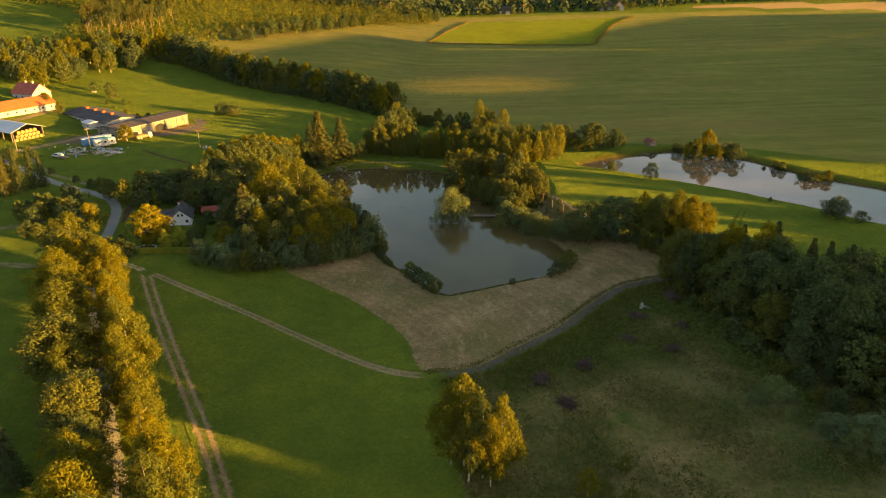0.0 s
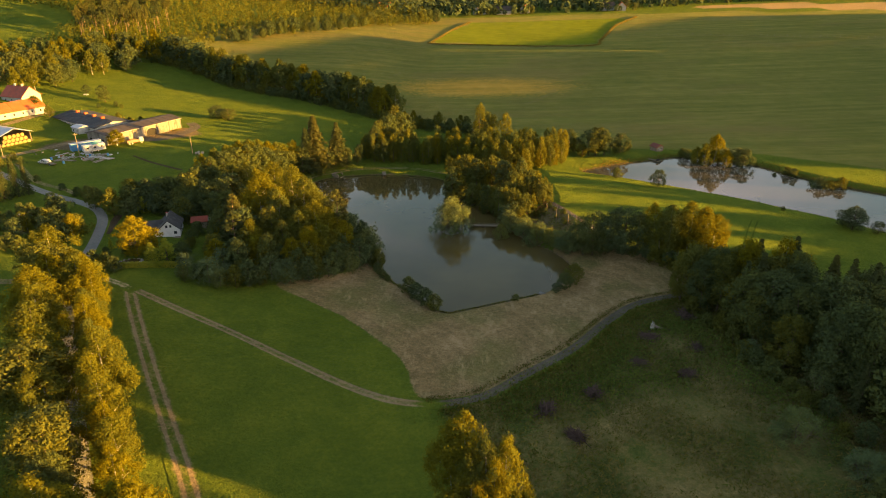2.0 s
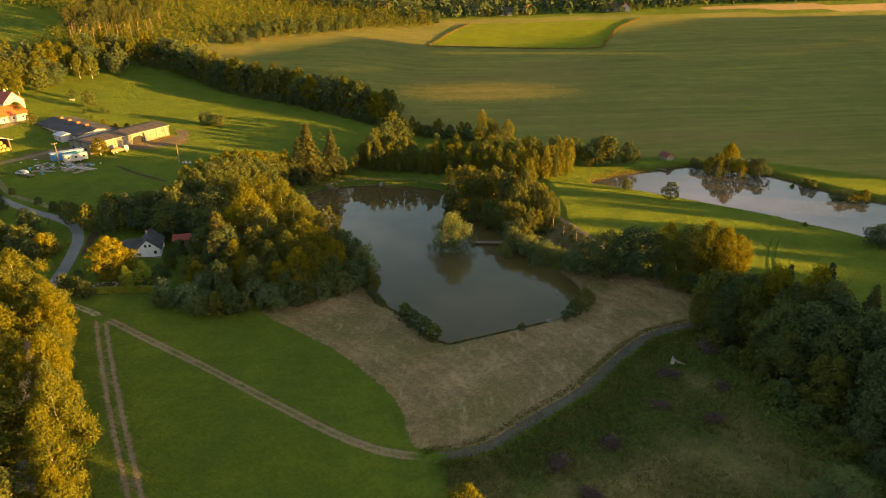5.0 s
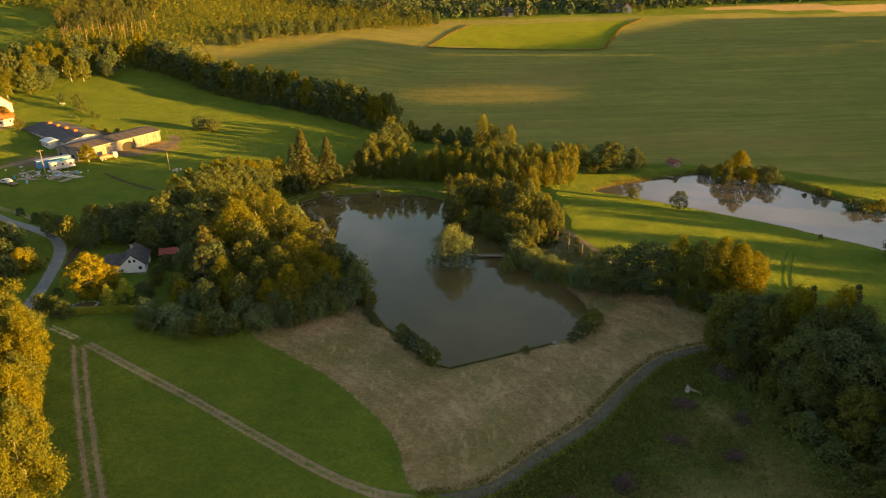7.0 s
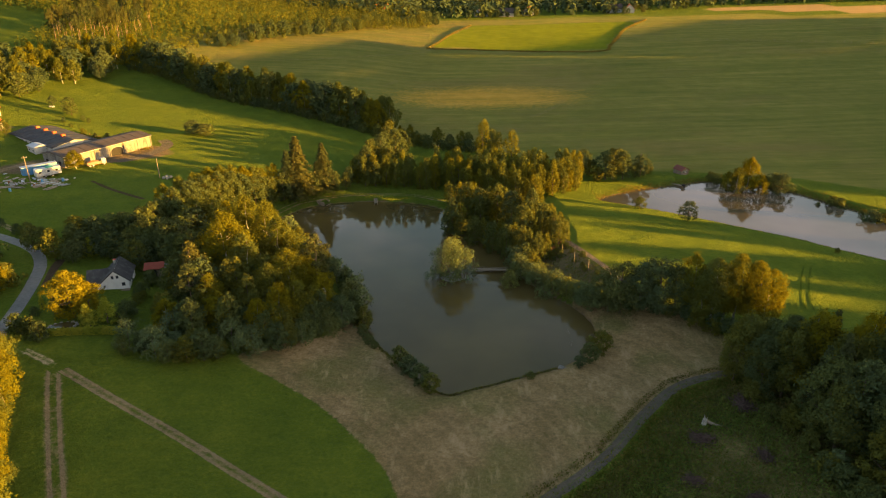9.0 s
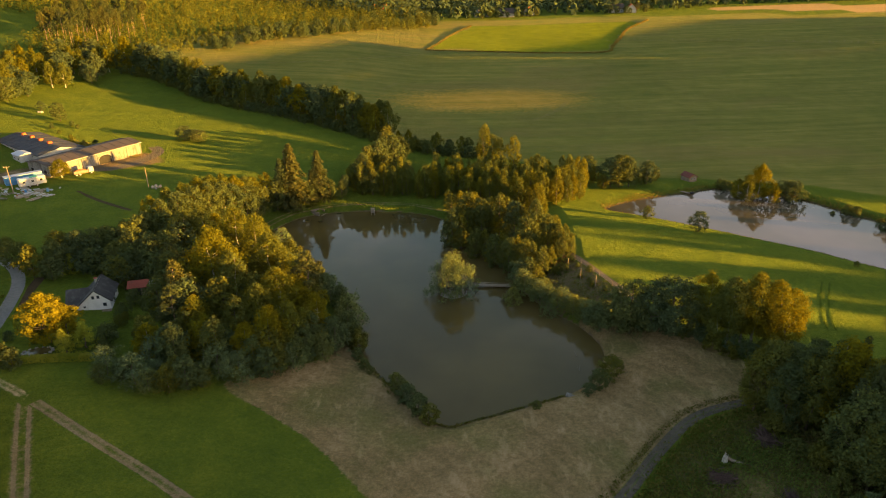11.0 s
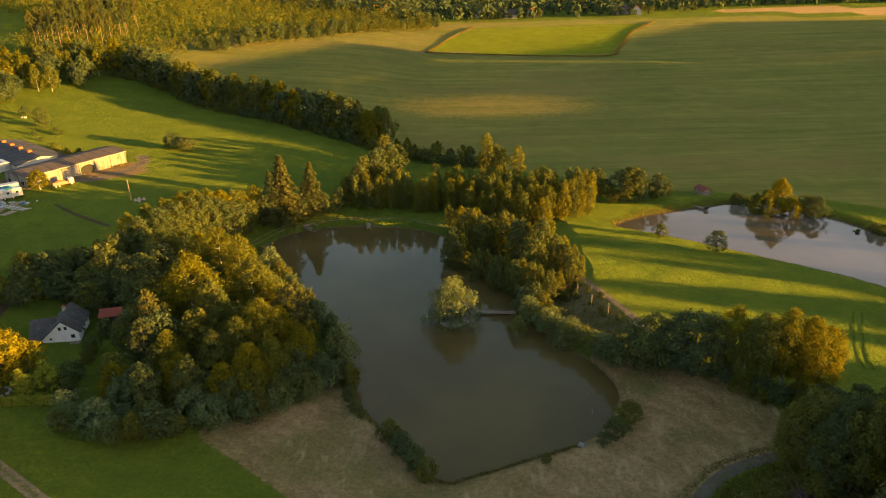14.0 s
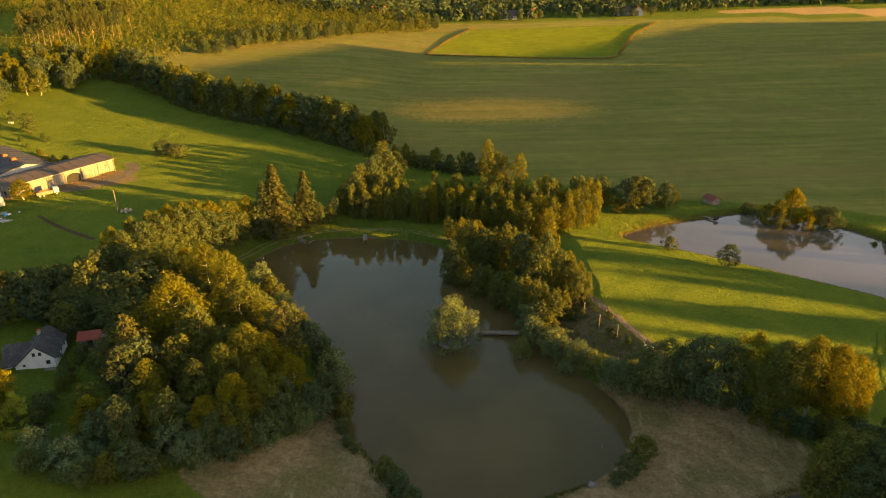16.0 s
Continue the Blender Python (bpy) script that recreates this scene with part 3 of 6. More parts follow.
def trunk_of(rng, h, radius, limbs, crown_at, reach, stems=1):
    pieces = []
    for s in range(stems):
        off = np.array([0, 0]) if stems == 1 else 0.5 * rng.normal(size=2)
        tip = off * 2.5 + rng.normal(size=2) * h * 0.03
        z = np.linspace(-0.3, h * 0.9, 7)
        u = np.linspace(0, 1, 7)
        p = np.column_stack([off[0] + (tip[0] - off[0]) * u + 0.1 * rng.normal(size=7), off[1] + (tip[1] - off[1]) * u + 0.1 * rng.normal(size=7), z])
        pieces.append(tube(p, radius * (1 - 0.88 * u) / stems ** 0.4, 7))
        for k in range(limbs):
            b = rng.uniform(crown_at, 0.8)
            a = rng.uniform(0, 2 * np.pi)
            o = np.array([np.interp(b * h, z, p[:, 0]), np.interp(b * h, z, p[:, 1]), b * h])
            e = o + np.array([np.cos(a) * reach, np.sin(a) * reach, rng.uniform(0.25, 0.9) * reach]) * (1.15 - b)
            m = (o + e) / 2 + np.array([0, 0, -0.08 * reach])
            pieces.append(tube([o, m, e], radius * (1 - b) * np.array([0.6, 0.4, 0.12]), 5))
    return joined(pieces)


def build_tree(kind, seed, leaves, leaf):
    """Trunk and crown meshes of a tree about 12 m high."""
    rng = np.random.default_rng(seed)
    h = 12.0
    bark, foliage = BARK, ALDER_LEAF
    if kind == "birch":
        bark, foliage = BIRCH_BARK, BIRCH_LEAF
        c, r = crown_puffs(rng, 46, 0.2 * h, 0.95 * h, 2.5, lambda u: np.clip(1.25 * np.sin(np.pi * (0.16 + 0.80 * u)) ** 0.8 * (1.15 - 0.5 * u), 0.15, 1.2), 0.95)
        crown = puff_leaves(rng, c, r, leaves, leaf, np.array([0, 0, 0.5 * h]), 1.15, 0.58)
        wood = trunk_of(rng, h, 0.2, 7, 0.25, 2.6)
    elif kind == "poplar":
        bark, foliage = BARK, ASPEN_LEAF
        c, r = crown_puffs(rng, 30, 0.06 * h, 0.96 * h, 1.9, lambda u: np.clip(np.sin(np.pi * (0.2 + 0.74 * u)) ** 0.7, 0.2, 1), 0.85)
        crown = puff_leaves(rng, c, r, leaves, leaf, np.array([0, 0, 0.45 * h]), 1.3)
        wood = trunk_of(rng, h, 0.15, 5, 0.3, 1.8)
    elif kind == "willow":
        foliage = WILLOW_LEAF
        c, r = crown_puffs(rng, 42, 0.1 * h, 0.88 * h, 4.6, lambda u: np.sqrt(np.clip(1 - (u * 0.95) ** 2.2, 0.05, 1)), 1.35)
        crown = puff_leaves(rng, c, r, leaves, leaf, np.array([0, 0, 0.25 * h]), 1.15, 0.42)
        wood = trunk_of(rng, h * 0.8, 0.26, 5, 0.15, 4.0, 2)
    elif kind == "oak":
        foliage = OAK_LEAF
        c, r = crown_puffs(rng, 50, 0.14 * h, 0.9 * h, 4.2, lambda u: np.sqrt(np.clip(1 - (u * 1.9 - 0.85) ** 2 * 0.85, 0.06, 1)), 1.35)
        crown = puff_leaves(rng, c, r, leaves, leaf, np.array([0, 0, 0.42 * h]))
        wood = trunk_of(rng, h, 0.3, 8, 0.2, 4.0)
    elif kind == "maple":
        foliage = MAPLE_LEAF
        c, r = crown_puffs(rng, 46, 0.12 * h, 0.92 * h, 3.6, lambda u: np.clip(np.sin(np.pi * (0.22 + 0.75 * u)), 0.1, 1), 1.1)
        crown = puff_leaves(rng, c, r, leaves, leaf, np.array([0, 0, 0.4 * h]))
        wood = trunk_of(rng, h, 0.24, 7, 0.2, 3.4)
    elif kind == "bush":
        foliage = ALDER_LEAF
        c, r = crown_puffs(rng, 26, 0.05 * h, 0.82 * h, 4.6, lambda u: np.sqrt(np.clip(1 - u ** 2, 0.05, 1)), 2.2)
        crown = puff_leaves(rng, c, r, leaves, leaf, np.array([0, 0, 0.1 * h]))
        wood = trunk_of(rng, h * 0.7, 0.3, 4, 0.1, 4.0, 3)
    elif kind in ("thuja", "plum"):
        foliage = HEDGE_LEAF if kind == "thuja" else PLUM_LEAF
        tip = 0.75 if kind == "thuja" else 0.4
        c, r = crown_puffs(rng, 30, 0.06 * h, 0.95 * h, 2.6 if kind == "thuja" else 6.0, lambda u: np.clip(1.02 - u, 0.05, 1) ** tip, 1.2)
        crown = puff_leaves(rng, c, r, leaves, leaf, np.array([0, 0, 0.3 * h]))
        wood = trunk_of(rng, h * 0.8, 0.25, 3, 0.1, 1.5)
    elif kind == "pine":
        bark, foliage = PINE_BARK, NEEDLE
        c, r = crown_puffs(rng, 30, (0.6 if leaves < 1000 else 0.38) * h, 0.97 * h, 2.3, lambda u: np.clip(np.sin(np.pi * (0.25 + 0.7 * u)), 0.25, 1), 0.8)
        crown = puff_leaves(rng, c, r, leaves, leaf, np.array([0, 0, 0.6 * h]), 0.6, 0.4)
        wood = trunk_of(rng, h, 0.22, 8, 0.35, 2.3)
    elif kind == "spruce":
        foliage = NEEDLE
        tiers = 22
        pts, nor = [], []
        per = leaves // (tiers * 9)
        for k in range(tiers):
            u = (k + 0.5) / tiers
            rad = (2.5 * (1 - u) ** 0.85 + 0.15) * rng.uniform(0.85, 1.12)
            for j in range(9):
                a = j * 2 * np.pi / 9 + k * 1.1 + rng.normal() * 0.2
                rj = rad * rng.uniform(0.75, 1.15)
                s = rng.random(per) ** 0.7
                side = rng.normal(size=per) * 0.18 * rj * (1.1 - s)
                z = 0.05 * h + 0.95 * h * u - 0.32 * rj * s ** 1.5 + 0.06 * rng.normal(size=per)
                pts.append(np.stack([np.cos(a) * rj * s - np.sin(a) * side, np.sin(a) * rj * s + np.cos(a) * side, z], 1))
                nor.append(unit(np.stack([np.cos(a) * 0.7 + 0 * s, np.sin(a) * 0.7 + 0 * s, 0.8 + 0 * s], 1) + 0.4 * rng.normal(size=(per, 3))))
        crown = leaf_cards(rng, np.concatenate(pts), np.concatenate(nor), leaf, 0.4)
        wood = trunk_of(rng, h, 0.2, 0, 0.3, 1)
    else:
        c, r = crown_puffs(rng, 44, 0.13 * h, 0.93 * h, 3.0, lambda u: np.clip(np.sin(np.pi * (0.2 + 0.73 * u)) ** 0.75, 0.15, 1), 1.1)
        crown = puff_leaves(rng, c, r, leaves, leaf, np.array([0, 0, 0.42 * h]))
        wood = trunk_of(rng, h, 0.22, 7, 0.2, 2.9)
    if leaves < 2000:
        wood = trunk_of(rng, h * 0.9, 0.2, 2, 0.3, 2.4)
    return np_mesh("trunk", *wood, bark, True), np_mesh("crown", *crown, foliage)


LABELS = {"birch": ("birch_tree", "tall birch with pale trunk and golden evening leaves", "tree"),
          "poplar": ("aspen_tree", "slender young aspen in a dense stand", "tree"),
          "alder": ("alder_tree", "dense green alder with a rounded crown", "tree"),
          "willow": ("willow_tree", "broad grey-green willow drooping to the ground", "tree"),
          "oak": ("oak_tree", "dark green oak with a broad round crown", "tree"),
          "maple": ("maple_tree", "golden yellow garden maple with full crown", "tree"),
          "bush": ("bush", "dense green bush in rough grass", "bush"),
          "thuja": ("thuja_tree", "bright green conical thuja in the garden", "tree"),
          "plum": ("bush", "dark red leaved garden bush", "bush"),
          "pine": ("pine_tree", "tall pine with a reddish trunk", "tree"),
          "spruce": ("spruce_tree", "tall dark spruce with drooping boughs", "tree")}
STOCK = {}
for kind, count, leaves, leaf in (("birch", 3, 4600, 0.215), ("alder", 3, 4000, 0.235), ("poplar", 4, 1700, 0.26), ("willow", 2, 5200, 0.215),
                                  ("oak", 3, 5200, 0.225), ("maple", 1, 6500, 0.2), ("bush", 3, 950, 0.62), ("pine", 2, 2600, 0.24), ("spruce", 2, 4600, 0.24), ("thuja", 1, 3000, 0.26), ("plum", 1, 1800, 0.4)):
    STOCK[kind] = [build_tree(kind, 40 + 7 * k + len(kind), leaves, leaf) for k in range(count)]
for kind, count, leaves, leaf in (("willow", 2, 8000, 0.2), ("birch", 4, 8800, 0.155), ("alder", 2, 8000, 0.172), ("spruce", 1, 11000, 0.17)):
    STOCK["near " + kind] = [build_tree(kind, 90 + 5 * k + len(kind), leaves, leaf) for k in range(count)]
for kind, count, leaves, leaf in (("birch", 2, 1600, 0.38), ("alder", 3, 1600, 0.4), ("oak", 2, 1600, 0.44), ("bush", 2, 420, 0.9), ("pine", 2, 950, 0.34)):
    STOCK["far " + kind] = [build_tree(kind, 70 + 5 * k + len(kind), leaves, leaf) for k in range(count)]
for kind, count, leaves, leaf in (("alder", 3, 1900, 0.36), ("willow", 2, 1900, 0.38), ("oak", 2, 1900, 0.38), ("birch", 2, 2000, 0.33)):
    STOCK["small " + kind] = [build_tree(kind, 120 + 5 * k + len(kind), leaves, leaf) for k in range(count)]
tree_rng = np.random.default_rng(11)


def plant(kind, x, y, h, group="", label="", spread=1.0):
    """One tree of a kind, h metres high, standing on the ground."""
    plain = kind.split()[-1]
    name, text, category = LABELS[plain]
    wood, crown = STOCK[kind][tree_rng.integers(len(STOCK[kind]))]
    ob = thing(name, x, y, at(x, y) - 0.05, tree_rng.uniform(0, 360))
    s = h / 12.0
    w = s * spread * tree_rng.uniform(0.92, 1.1)
    ob.scale = (w, w, s)
    for part_name, me in (("trunk", wood), ("crown", crown)):
        new(part_name, me).parent = ob
    return tagged(ob, label or text, category, group)


def stand(kind, rows, group="", label="", spread=1.0):
    for x, y, h in rows:
        plant(kind, x, y, h, group, label, spread)


def fill(poly, step, rng):
    """Jittered places within an outline."""
    poly = np.asarray(poly, float)
    (x0, y0), (x1, y1) = poly.min(0), poly.max(0)
    g = np.array([(x, y) for x in np.arange(x0, x1, step) for y in np.arange(y0, y1, step)])
    g = g + rng.uniform(-0.42, 0.42, g.shape) * step
    return g[inside(poly, g[:, 0], g[:, 1]) > 0]


def along(line, step, rng, jitter=0.6):
    p = smooth_line(line, 0.5)
    s = np.r_[0, np.cumsum(np.linalg.norm(np.diff(p, axis=0), axis=1))]
    u = np.arange(step / 2, s[-1], step)
    return np.stack([np.interp(u, s, p[:, 0]), np.interp(u, s, p[:, 1])], 1) + rng.normal(0, jitter, (len(u), 2))


# ---- where single trees stand: x, y, height ----
CLUMP_BIRCHES = [(-49.9, 171.3, 17), (-45.1, 167.4, 14), (-45.6, 186.7, 15), (-39.8, 176.5, 15), (-35.0, 162.5, 14), (-37.5, 158.5, 12), (-32.3,
    164.6, 12), (-48.6, 155.4, 10), (-53.0, 194.3, 13), (-61.2, 195.2, 12), (-64.6, 193.0, 12), (-39.0, 178.6, 12), (-27.6, 160.5, 11), (-34.2, 152.2,
    11), (-31.2, 155.0, 11), (-37.7, 149.3, 9)]
CLUMP_ALDERS = [(-75.0, 192.4, 11), (-73.2, 183.9, 11), (-68.7, 183.5, 11), (-59.3, 171.7, 12), (-48.8, 146.1, 9), (-33.4, 151.4, 8), (-36.1, 147.6,
    8), (-28.6, 154.4, 8), (-24.1, 158.5, 8), (-22.0, 163.4, 8), (-19.7, 160.8, 6), (-72.1, 176.3, 8), (-58.1, 161.8, 10), (-62.5, 173.8, 11), (-45.4,
    161.0, 12), (-41.1, 155.6, 11), (-51.6, 159.3, 12), (-43.1, 149.3, 10), (-27.8, 157.6, 9)]
CLUMP_WILLOWS = [(-42.0, 146.3, 6.5), (-46.1, 143.4, 5), (-55.9, 144.9, 4), (-53.1, 147.5, 6), (-57.3, 143.7, 3.5), (-50.9, 143.2, 4.5), (-39.9,
    147.0, 5), (-26.1, 156.3, 6), (-52.6, 141.2, 3.5), (-48.3, 143.8, 5)]
CLUMP_PINES = [(-30.9, 169.8, 16), (-54.3, 162.9, 14), (-60.1, 174.1, 13), (-52.6, 155.9, 12)]
GARDEN_ALDERS = [(-99.3, 181.9, 7), (-92.8, 178.6, 8), (-89.8, 182.3, 8), (-86.3, 185.6, 9), (-83.3, 188.1, 9), (-78.7, 188.9, 9), (-76.6, 190.4, 10),
    (-75.6, 197.0, 10), (-71.3, 196.8, 10), (-81.2, 182.0, 7), (-73.4, 182.7, 8), (-68.6, 180.8, 9), (-65.6, 184.7, 11), (-64.1, 190.3, 11)]
SPRUCES = [(-50.5, 240.2, 19.7), (-53.2, 238.4, 15.5), (-43.7, 246.0, 15.6), (-45.6, 244.8, 10)]
DAM_TREES = [(-57.5, 232.5, 8), (-58.5, 229.5, 9), (-60.5, 226, 9.5), (-62.5, 222.5, 10), (-64.5, 219, 10), (-66.5, 215.5, 10), (-69, 211.5, 10),
    (-71.5, 207.5, 10), (-74, 203, 9.5), (-54.5, 236.5, 8.5), (-47.2, 243.0, 6.5), (-40.5, 246.5, 6), (-37, 247.5, 5.5)]
STREAM_ALDERS = [(-26.7, 290.8, 13), (-23.5, 278.2, 13), (-28.3, 269.6, 12.5), (-31.5, 258.8, 11), (-33.4, 253.5, 9), (-36.5, 250.2, 6.5), (-26.2, 284.5, 12), (-27.2, 275, 12.5), (-30.8, 264.5, 12), (-21.9, 289.5,
    10), (-24.1, 262.8, 10), (-27.7, 250.6, 9)]
POND_ALDERS = [(-2.1, 212.7, 13), (1.9, 222.4, 13), (5.8, 216.8, 13), (10.6, 217.2, 12), (14.2, 211.8, 12), (19.2, 208.5, 13), (0.2, 211.4, 9), (4.0,
    205.9, 10), (8.3, 200.4, 10), (11.6, 196.0, 10), (16.2, 199.5, 12), (21.5, 202.2, 11), (23.5, 200.0, 9), (15.0, 193.2, 9), (19.0, 190.8, 8),
    (24.5, 195.9, 8)]
BANK_WILLOWS = [(14.3, 184.5, 7), (17.3, 180.0, 6), (11.4, 180.6, 6), (20.7, 176.1, 5), (23.5, 173.3, 5), (26.2, 170.6, 5), (29.0, 169.6, 5), (18.7,
    174.5, 4), (27.0, 168.0, 4)]
WOOD_TALL = [(8.8, 285.4, 15), (18.7, 275.9, 13), (13.8, 277.8, 12), (11.7, 279.0, 13)]
WOOD_EAST = [(43.0, 267.6, 8), (37.2, 267.8, 7), (51.1, 255.6, 11), (54.0, 255.5, 10), (48.5, 256.1, 10), (45.7, 254.4, 5), (60.5, 258.4, 8), (58.6,
    257.2, 5), (63.9, 261.3, 4), (39.4, 262.4, 6), (44.2, 262.1, 6)]
ROUND_OAKS = [(33.1, 163.9, 12), (40.0, 162.0, 12), (36.6, 163.0, 10), (30.8, 164.8, 9), (43.1, 161.3, 10)]
EAST_BIRCHES = [(46.4, 161.1, 12), (49.2, 157.5, 13), (53.5, 157.3, 14), (56.8, 156.5, 13), (59.6, 157.2, 11), (51.9, 157.9, 11), (56.1, 156.9, 10),
    (57.8, 134.5, 15), (63.5, 131.6, 16), (47.6, 157.9, 10)]
EAST_ALDERS = [(48.8, 138.5, 14), (52.1, 137.6, 13), (54.9, 138.4, 13), (56.5, 135.6, 14), (59.2, 129.2, 15), (62.8, 129.2, 15), (64.7, 128.9, 16),
    (47.1, 139.1, 12), (49.7, 135.0, 12)]
MEADOW_WILLOWS = [(50.2, 93.7, 6), (56.2, 85.4, 5), (57.8, 82.6, 5), (60.8, 83.8, 6), (48.3, 94.1, 3), (60.1, 106.1, 5), (52.4, 116.1, 4)]
FRONT_BIRCHES = [(0.8, 79.5, 16.5), (-1, 80.3, 14.3), (3.4, 77.5, 14.5), (6, 77.3, 14.5), (4.5, 76, 12), (1.5, 77, 12)]
SAPLINGS = [(17.6, 74.3, 5), (23.4, 78.5, 3.5), (20.0, 74.1, 3), (23.1, 73.1, 3)]
ISLE_WILLOWS = [(-1.8, 186.0, 13), (-3.7, 185.0, 10.5), (0.5, 185.4, 10.5)]
SHORE_BUSHES = [(-11.3, 146.1, 4.6), (-9.3, 143.1, 4.4), (-7.0, 139.9, 4.6), (-5.2, 137.4, 4), (26.2, 148.9, 5), (23.7, 146, 4.2), (21.6, 144.4,
    2.5), (12.3, 140.5, 1.8), (-19.5, 156.7, 3), (-17.9, 153.0, 2.5), (-16.6, 151.6, 2)]
UPPER_POND_TREES = [(91.6, 246.3, 13), (87.6, 245.0, 10), (85.6, 247.1, 8), (94.6, 242.8, 8)]
UPPER_POND_OAKS = [(100.7, 242.8, 8), (99.3, 245.3, 7), (84.4, 252.6, 5), (82.9, 254.9, 4)]
UPPER_SHORE_BUSHES = [(110.4, 230.8, 4), (112.0, 229.0, 4), (114.9, 217.4, 6), (117.9, 216.8, 5), (52.4, 225.8, 4), (106.7, 231.3, 3), (115.5, 222.9,
    3), (92.2, 192.6, 1.5), (121.0, 216.7, 5)]
SHORE_TREE = [(62.7, 214.4, 6)]
RIGHT_SHORE_OAKS = [(103.1, 177.0, 7), (108.4, 174.5, 3.5), (103.4, 179.6, 5)]
MEADOW_BUSHES = [(-104.7, 297.1, 5.8), (-98.8, 294.8, 5.2), (-101.6, 296.2, 4.8)]
YELLOW_MAPLES = [(-74.6, 152.6, 10.5), (-94.9, 162.2, 6.5), (-72.6, 155, 7)]
LANE_SPRUCES = [(-127.9, 187.1, 13), (-125.3, 189.6, 12), (-123.2, 191.1, 10), (-128.6, 182.1, 13), (-131.1, 187.1, 11)]
FARM_BUSHES = [(-147, 215.3, 4), (-147.5, 223.5, 3), (-142.9, 219.9, 3), (-138.1, 198, 5), (-127.8, 203, 2.5), (-116.4, 196.4, 2.5), (-109.7, 192.3, 3),
    (-106.3, 191.3, 4), (-103, 191, 3), (-151, 218, 4)]
THUJAS = [(-69.4, 148.6, 5.4), (-67.4, 151.4, 5.6), (-86.4, 182.3, 5)]
GARDEN_BUSHES = [(-81.6, 146.1, 4.5), (-78.9, 145.7, 4), (-76.1, 144.0, 4), (-72.2, 169.0, 3), (-67.0, 169.6,
    4), (-62.6, 148.7, 2), (-96.4, 159.7, 6), (-109.5, 169.6, 5), (-104.8, 168.0, 5), (-94.6, 164.5, 6), (-77.0, 153.5, 4)]

stand("near birch", [(x, y, h * 1.06) for x, y, h in CLUMP_BIRCHES], "birches by the pond", "tall birch in a dense clump, gold on its sunny side", 1.1)
stand("alder", CLUMP_ALDERS, "alders by the pond")
stand("small willow", CLUMP_WILLOWS, "willows by the pond", spread=1.1)
stand("pine", CLUMP_PINES, "pines by the pond")
stand("small alder", GARDEN_ALDERS, "alders behind the garden", "dark green alder in the shade behind the garden", 1.15)
stand("spruce", SPRUCES, "spruces by the dam", spread=1.5)
stand("alder", [(x, y, h * 1.12) for x, y, h in DAM_TREES], "alders by the dam")
stand("birch", [(x - 3.2, y + 1.5, h * 1.15) for x, y, h in DAM_TREES[:10]], "birches by the dam", spread=1.1)
stand("alder", STREAM_ALDERS, "alders along the stream")
stand("alder", POND_ALDERS, "alders on the pond bank", "tall green alder on the pond bank, gold at its top", 0.8)
stand("poplar", [(x + 2.1, y + 1.2, h * 0.85) for x, y, h in POND_ALDERS], "aspens on the pond bank", spread=0.95)
stand("poplar", [(x - 1.2, y + 2.6, h * 0.72) for x, y, h in POND_ALDERS[::2]], "aspens on the pond bank", spread=0.9)
# two small alders added to keep low sun off the pond
stand("small alder", [(15.8, 189.4, 6), (17.2, 186, 5.5)], "alders on the pond bank", "leafy alder on the pond bank")
stand("small willow", BANK_WILLOWS, "willows on the pond bank")
stand("poplar", WOOD_TALL, "aspens behind the stand", "tall slender aspen at the back of the stand", 0.9)
stand("alder", WOOD_EAST, "alders by the upper pond", spread=1.25)
stand("oak", ROUND_OAKS, "oaks by the hay field")
stand("near birch", [(x, y, h * 1.08) for x, y, h in EAST_BIRCHES], "birches by the hay field", spread=1.0)
stand("near alder", EAST_ALDERS, "alders by the gravel road", "tall dark alder in shade beside the gravel road", 0.85)
stand("spruce", [(61, 137, 15), (66, 133, 17), (70, 126, 16), (57, 137, 12), (74, 120, 17), (68, 118, 15)], "spruces in the wood", "tall dark spruce rising out of the wood")
stand("near willow", MEADOW_WILLOWS, "willows in the rough meadow", spread=1.4)
stand("near birch", FRONT_BIRCHES, "birches standing close together", "birch in a tight group, golden on its sunny side", 0.68)
stand("small birch", SAPLINGS, "birch saplings", "young birch in the rough meadow")
stand("willow", ISLE_WILLOWS, "willows on the islet", "willow filling a small islet in the pond", 0.85)
stand("small alder", SHORE_BUSHES, "bushes on the pond shore", "green alder bush on the pond shore", 1.35)
stand("birch", UPPER_POND_TREES, "birches by the upper pond")
stand("oak", UPPER_POND_OAKS, "small oaks by the upper pond", "small round oak by the upper pond")
stand("bush", UPPER_SHORE_BUSHES, "bushes on the upper pond shore", "bush on the bank of the upper pond")
stand("oak", SHORE_TREE, label="lone small round tree at the water edge")
stand("oak", RIGHT_SHORE_OAKS, "oaks on the upper pond shore", "round green oak on the pond shore", 1.3)
stand("oak", MEADOW_BUSHES, "bushes in the barn meadow", "round dark bush in the open meadow", 1.5)
stand("small alder", [(-160.7, 312.9, 8), (-175.4, 325.7, 4.5), (-152.5, 306.5, 2.6), (-149, 304, 2.2)], "small trees by the barn", "small tree near the barn", 1.25)
stand("small birch", [(-123.8, 246.2, 6.2)], label="dense yellow bush tree at the barn corner", spread=2.0)
stand("small alder", [(-176.5, 286.5, 7)], label="round yellow-green tree between farm and stable", spread=1.3)
for x, y in ((-143, 288), (-137, 285), (-131, 282), (-152, 296), (-158, 302)):
    plant("bush", x, y, tree_rng.uniform(1.5, 3), "bushes behind the stable", "low yellowish bush behind the stable")
stand("maple", YELLOW_MAPLES, "yellow garden trees", spread=1.15)
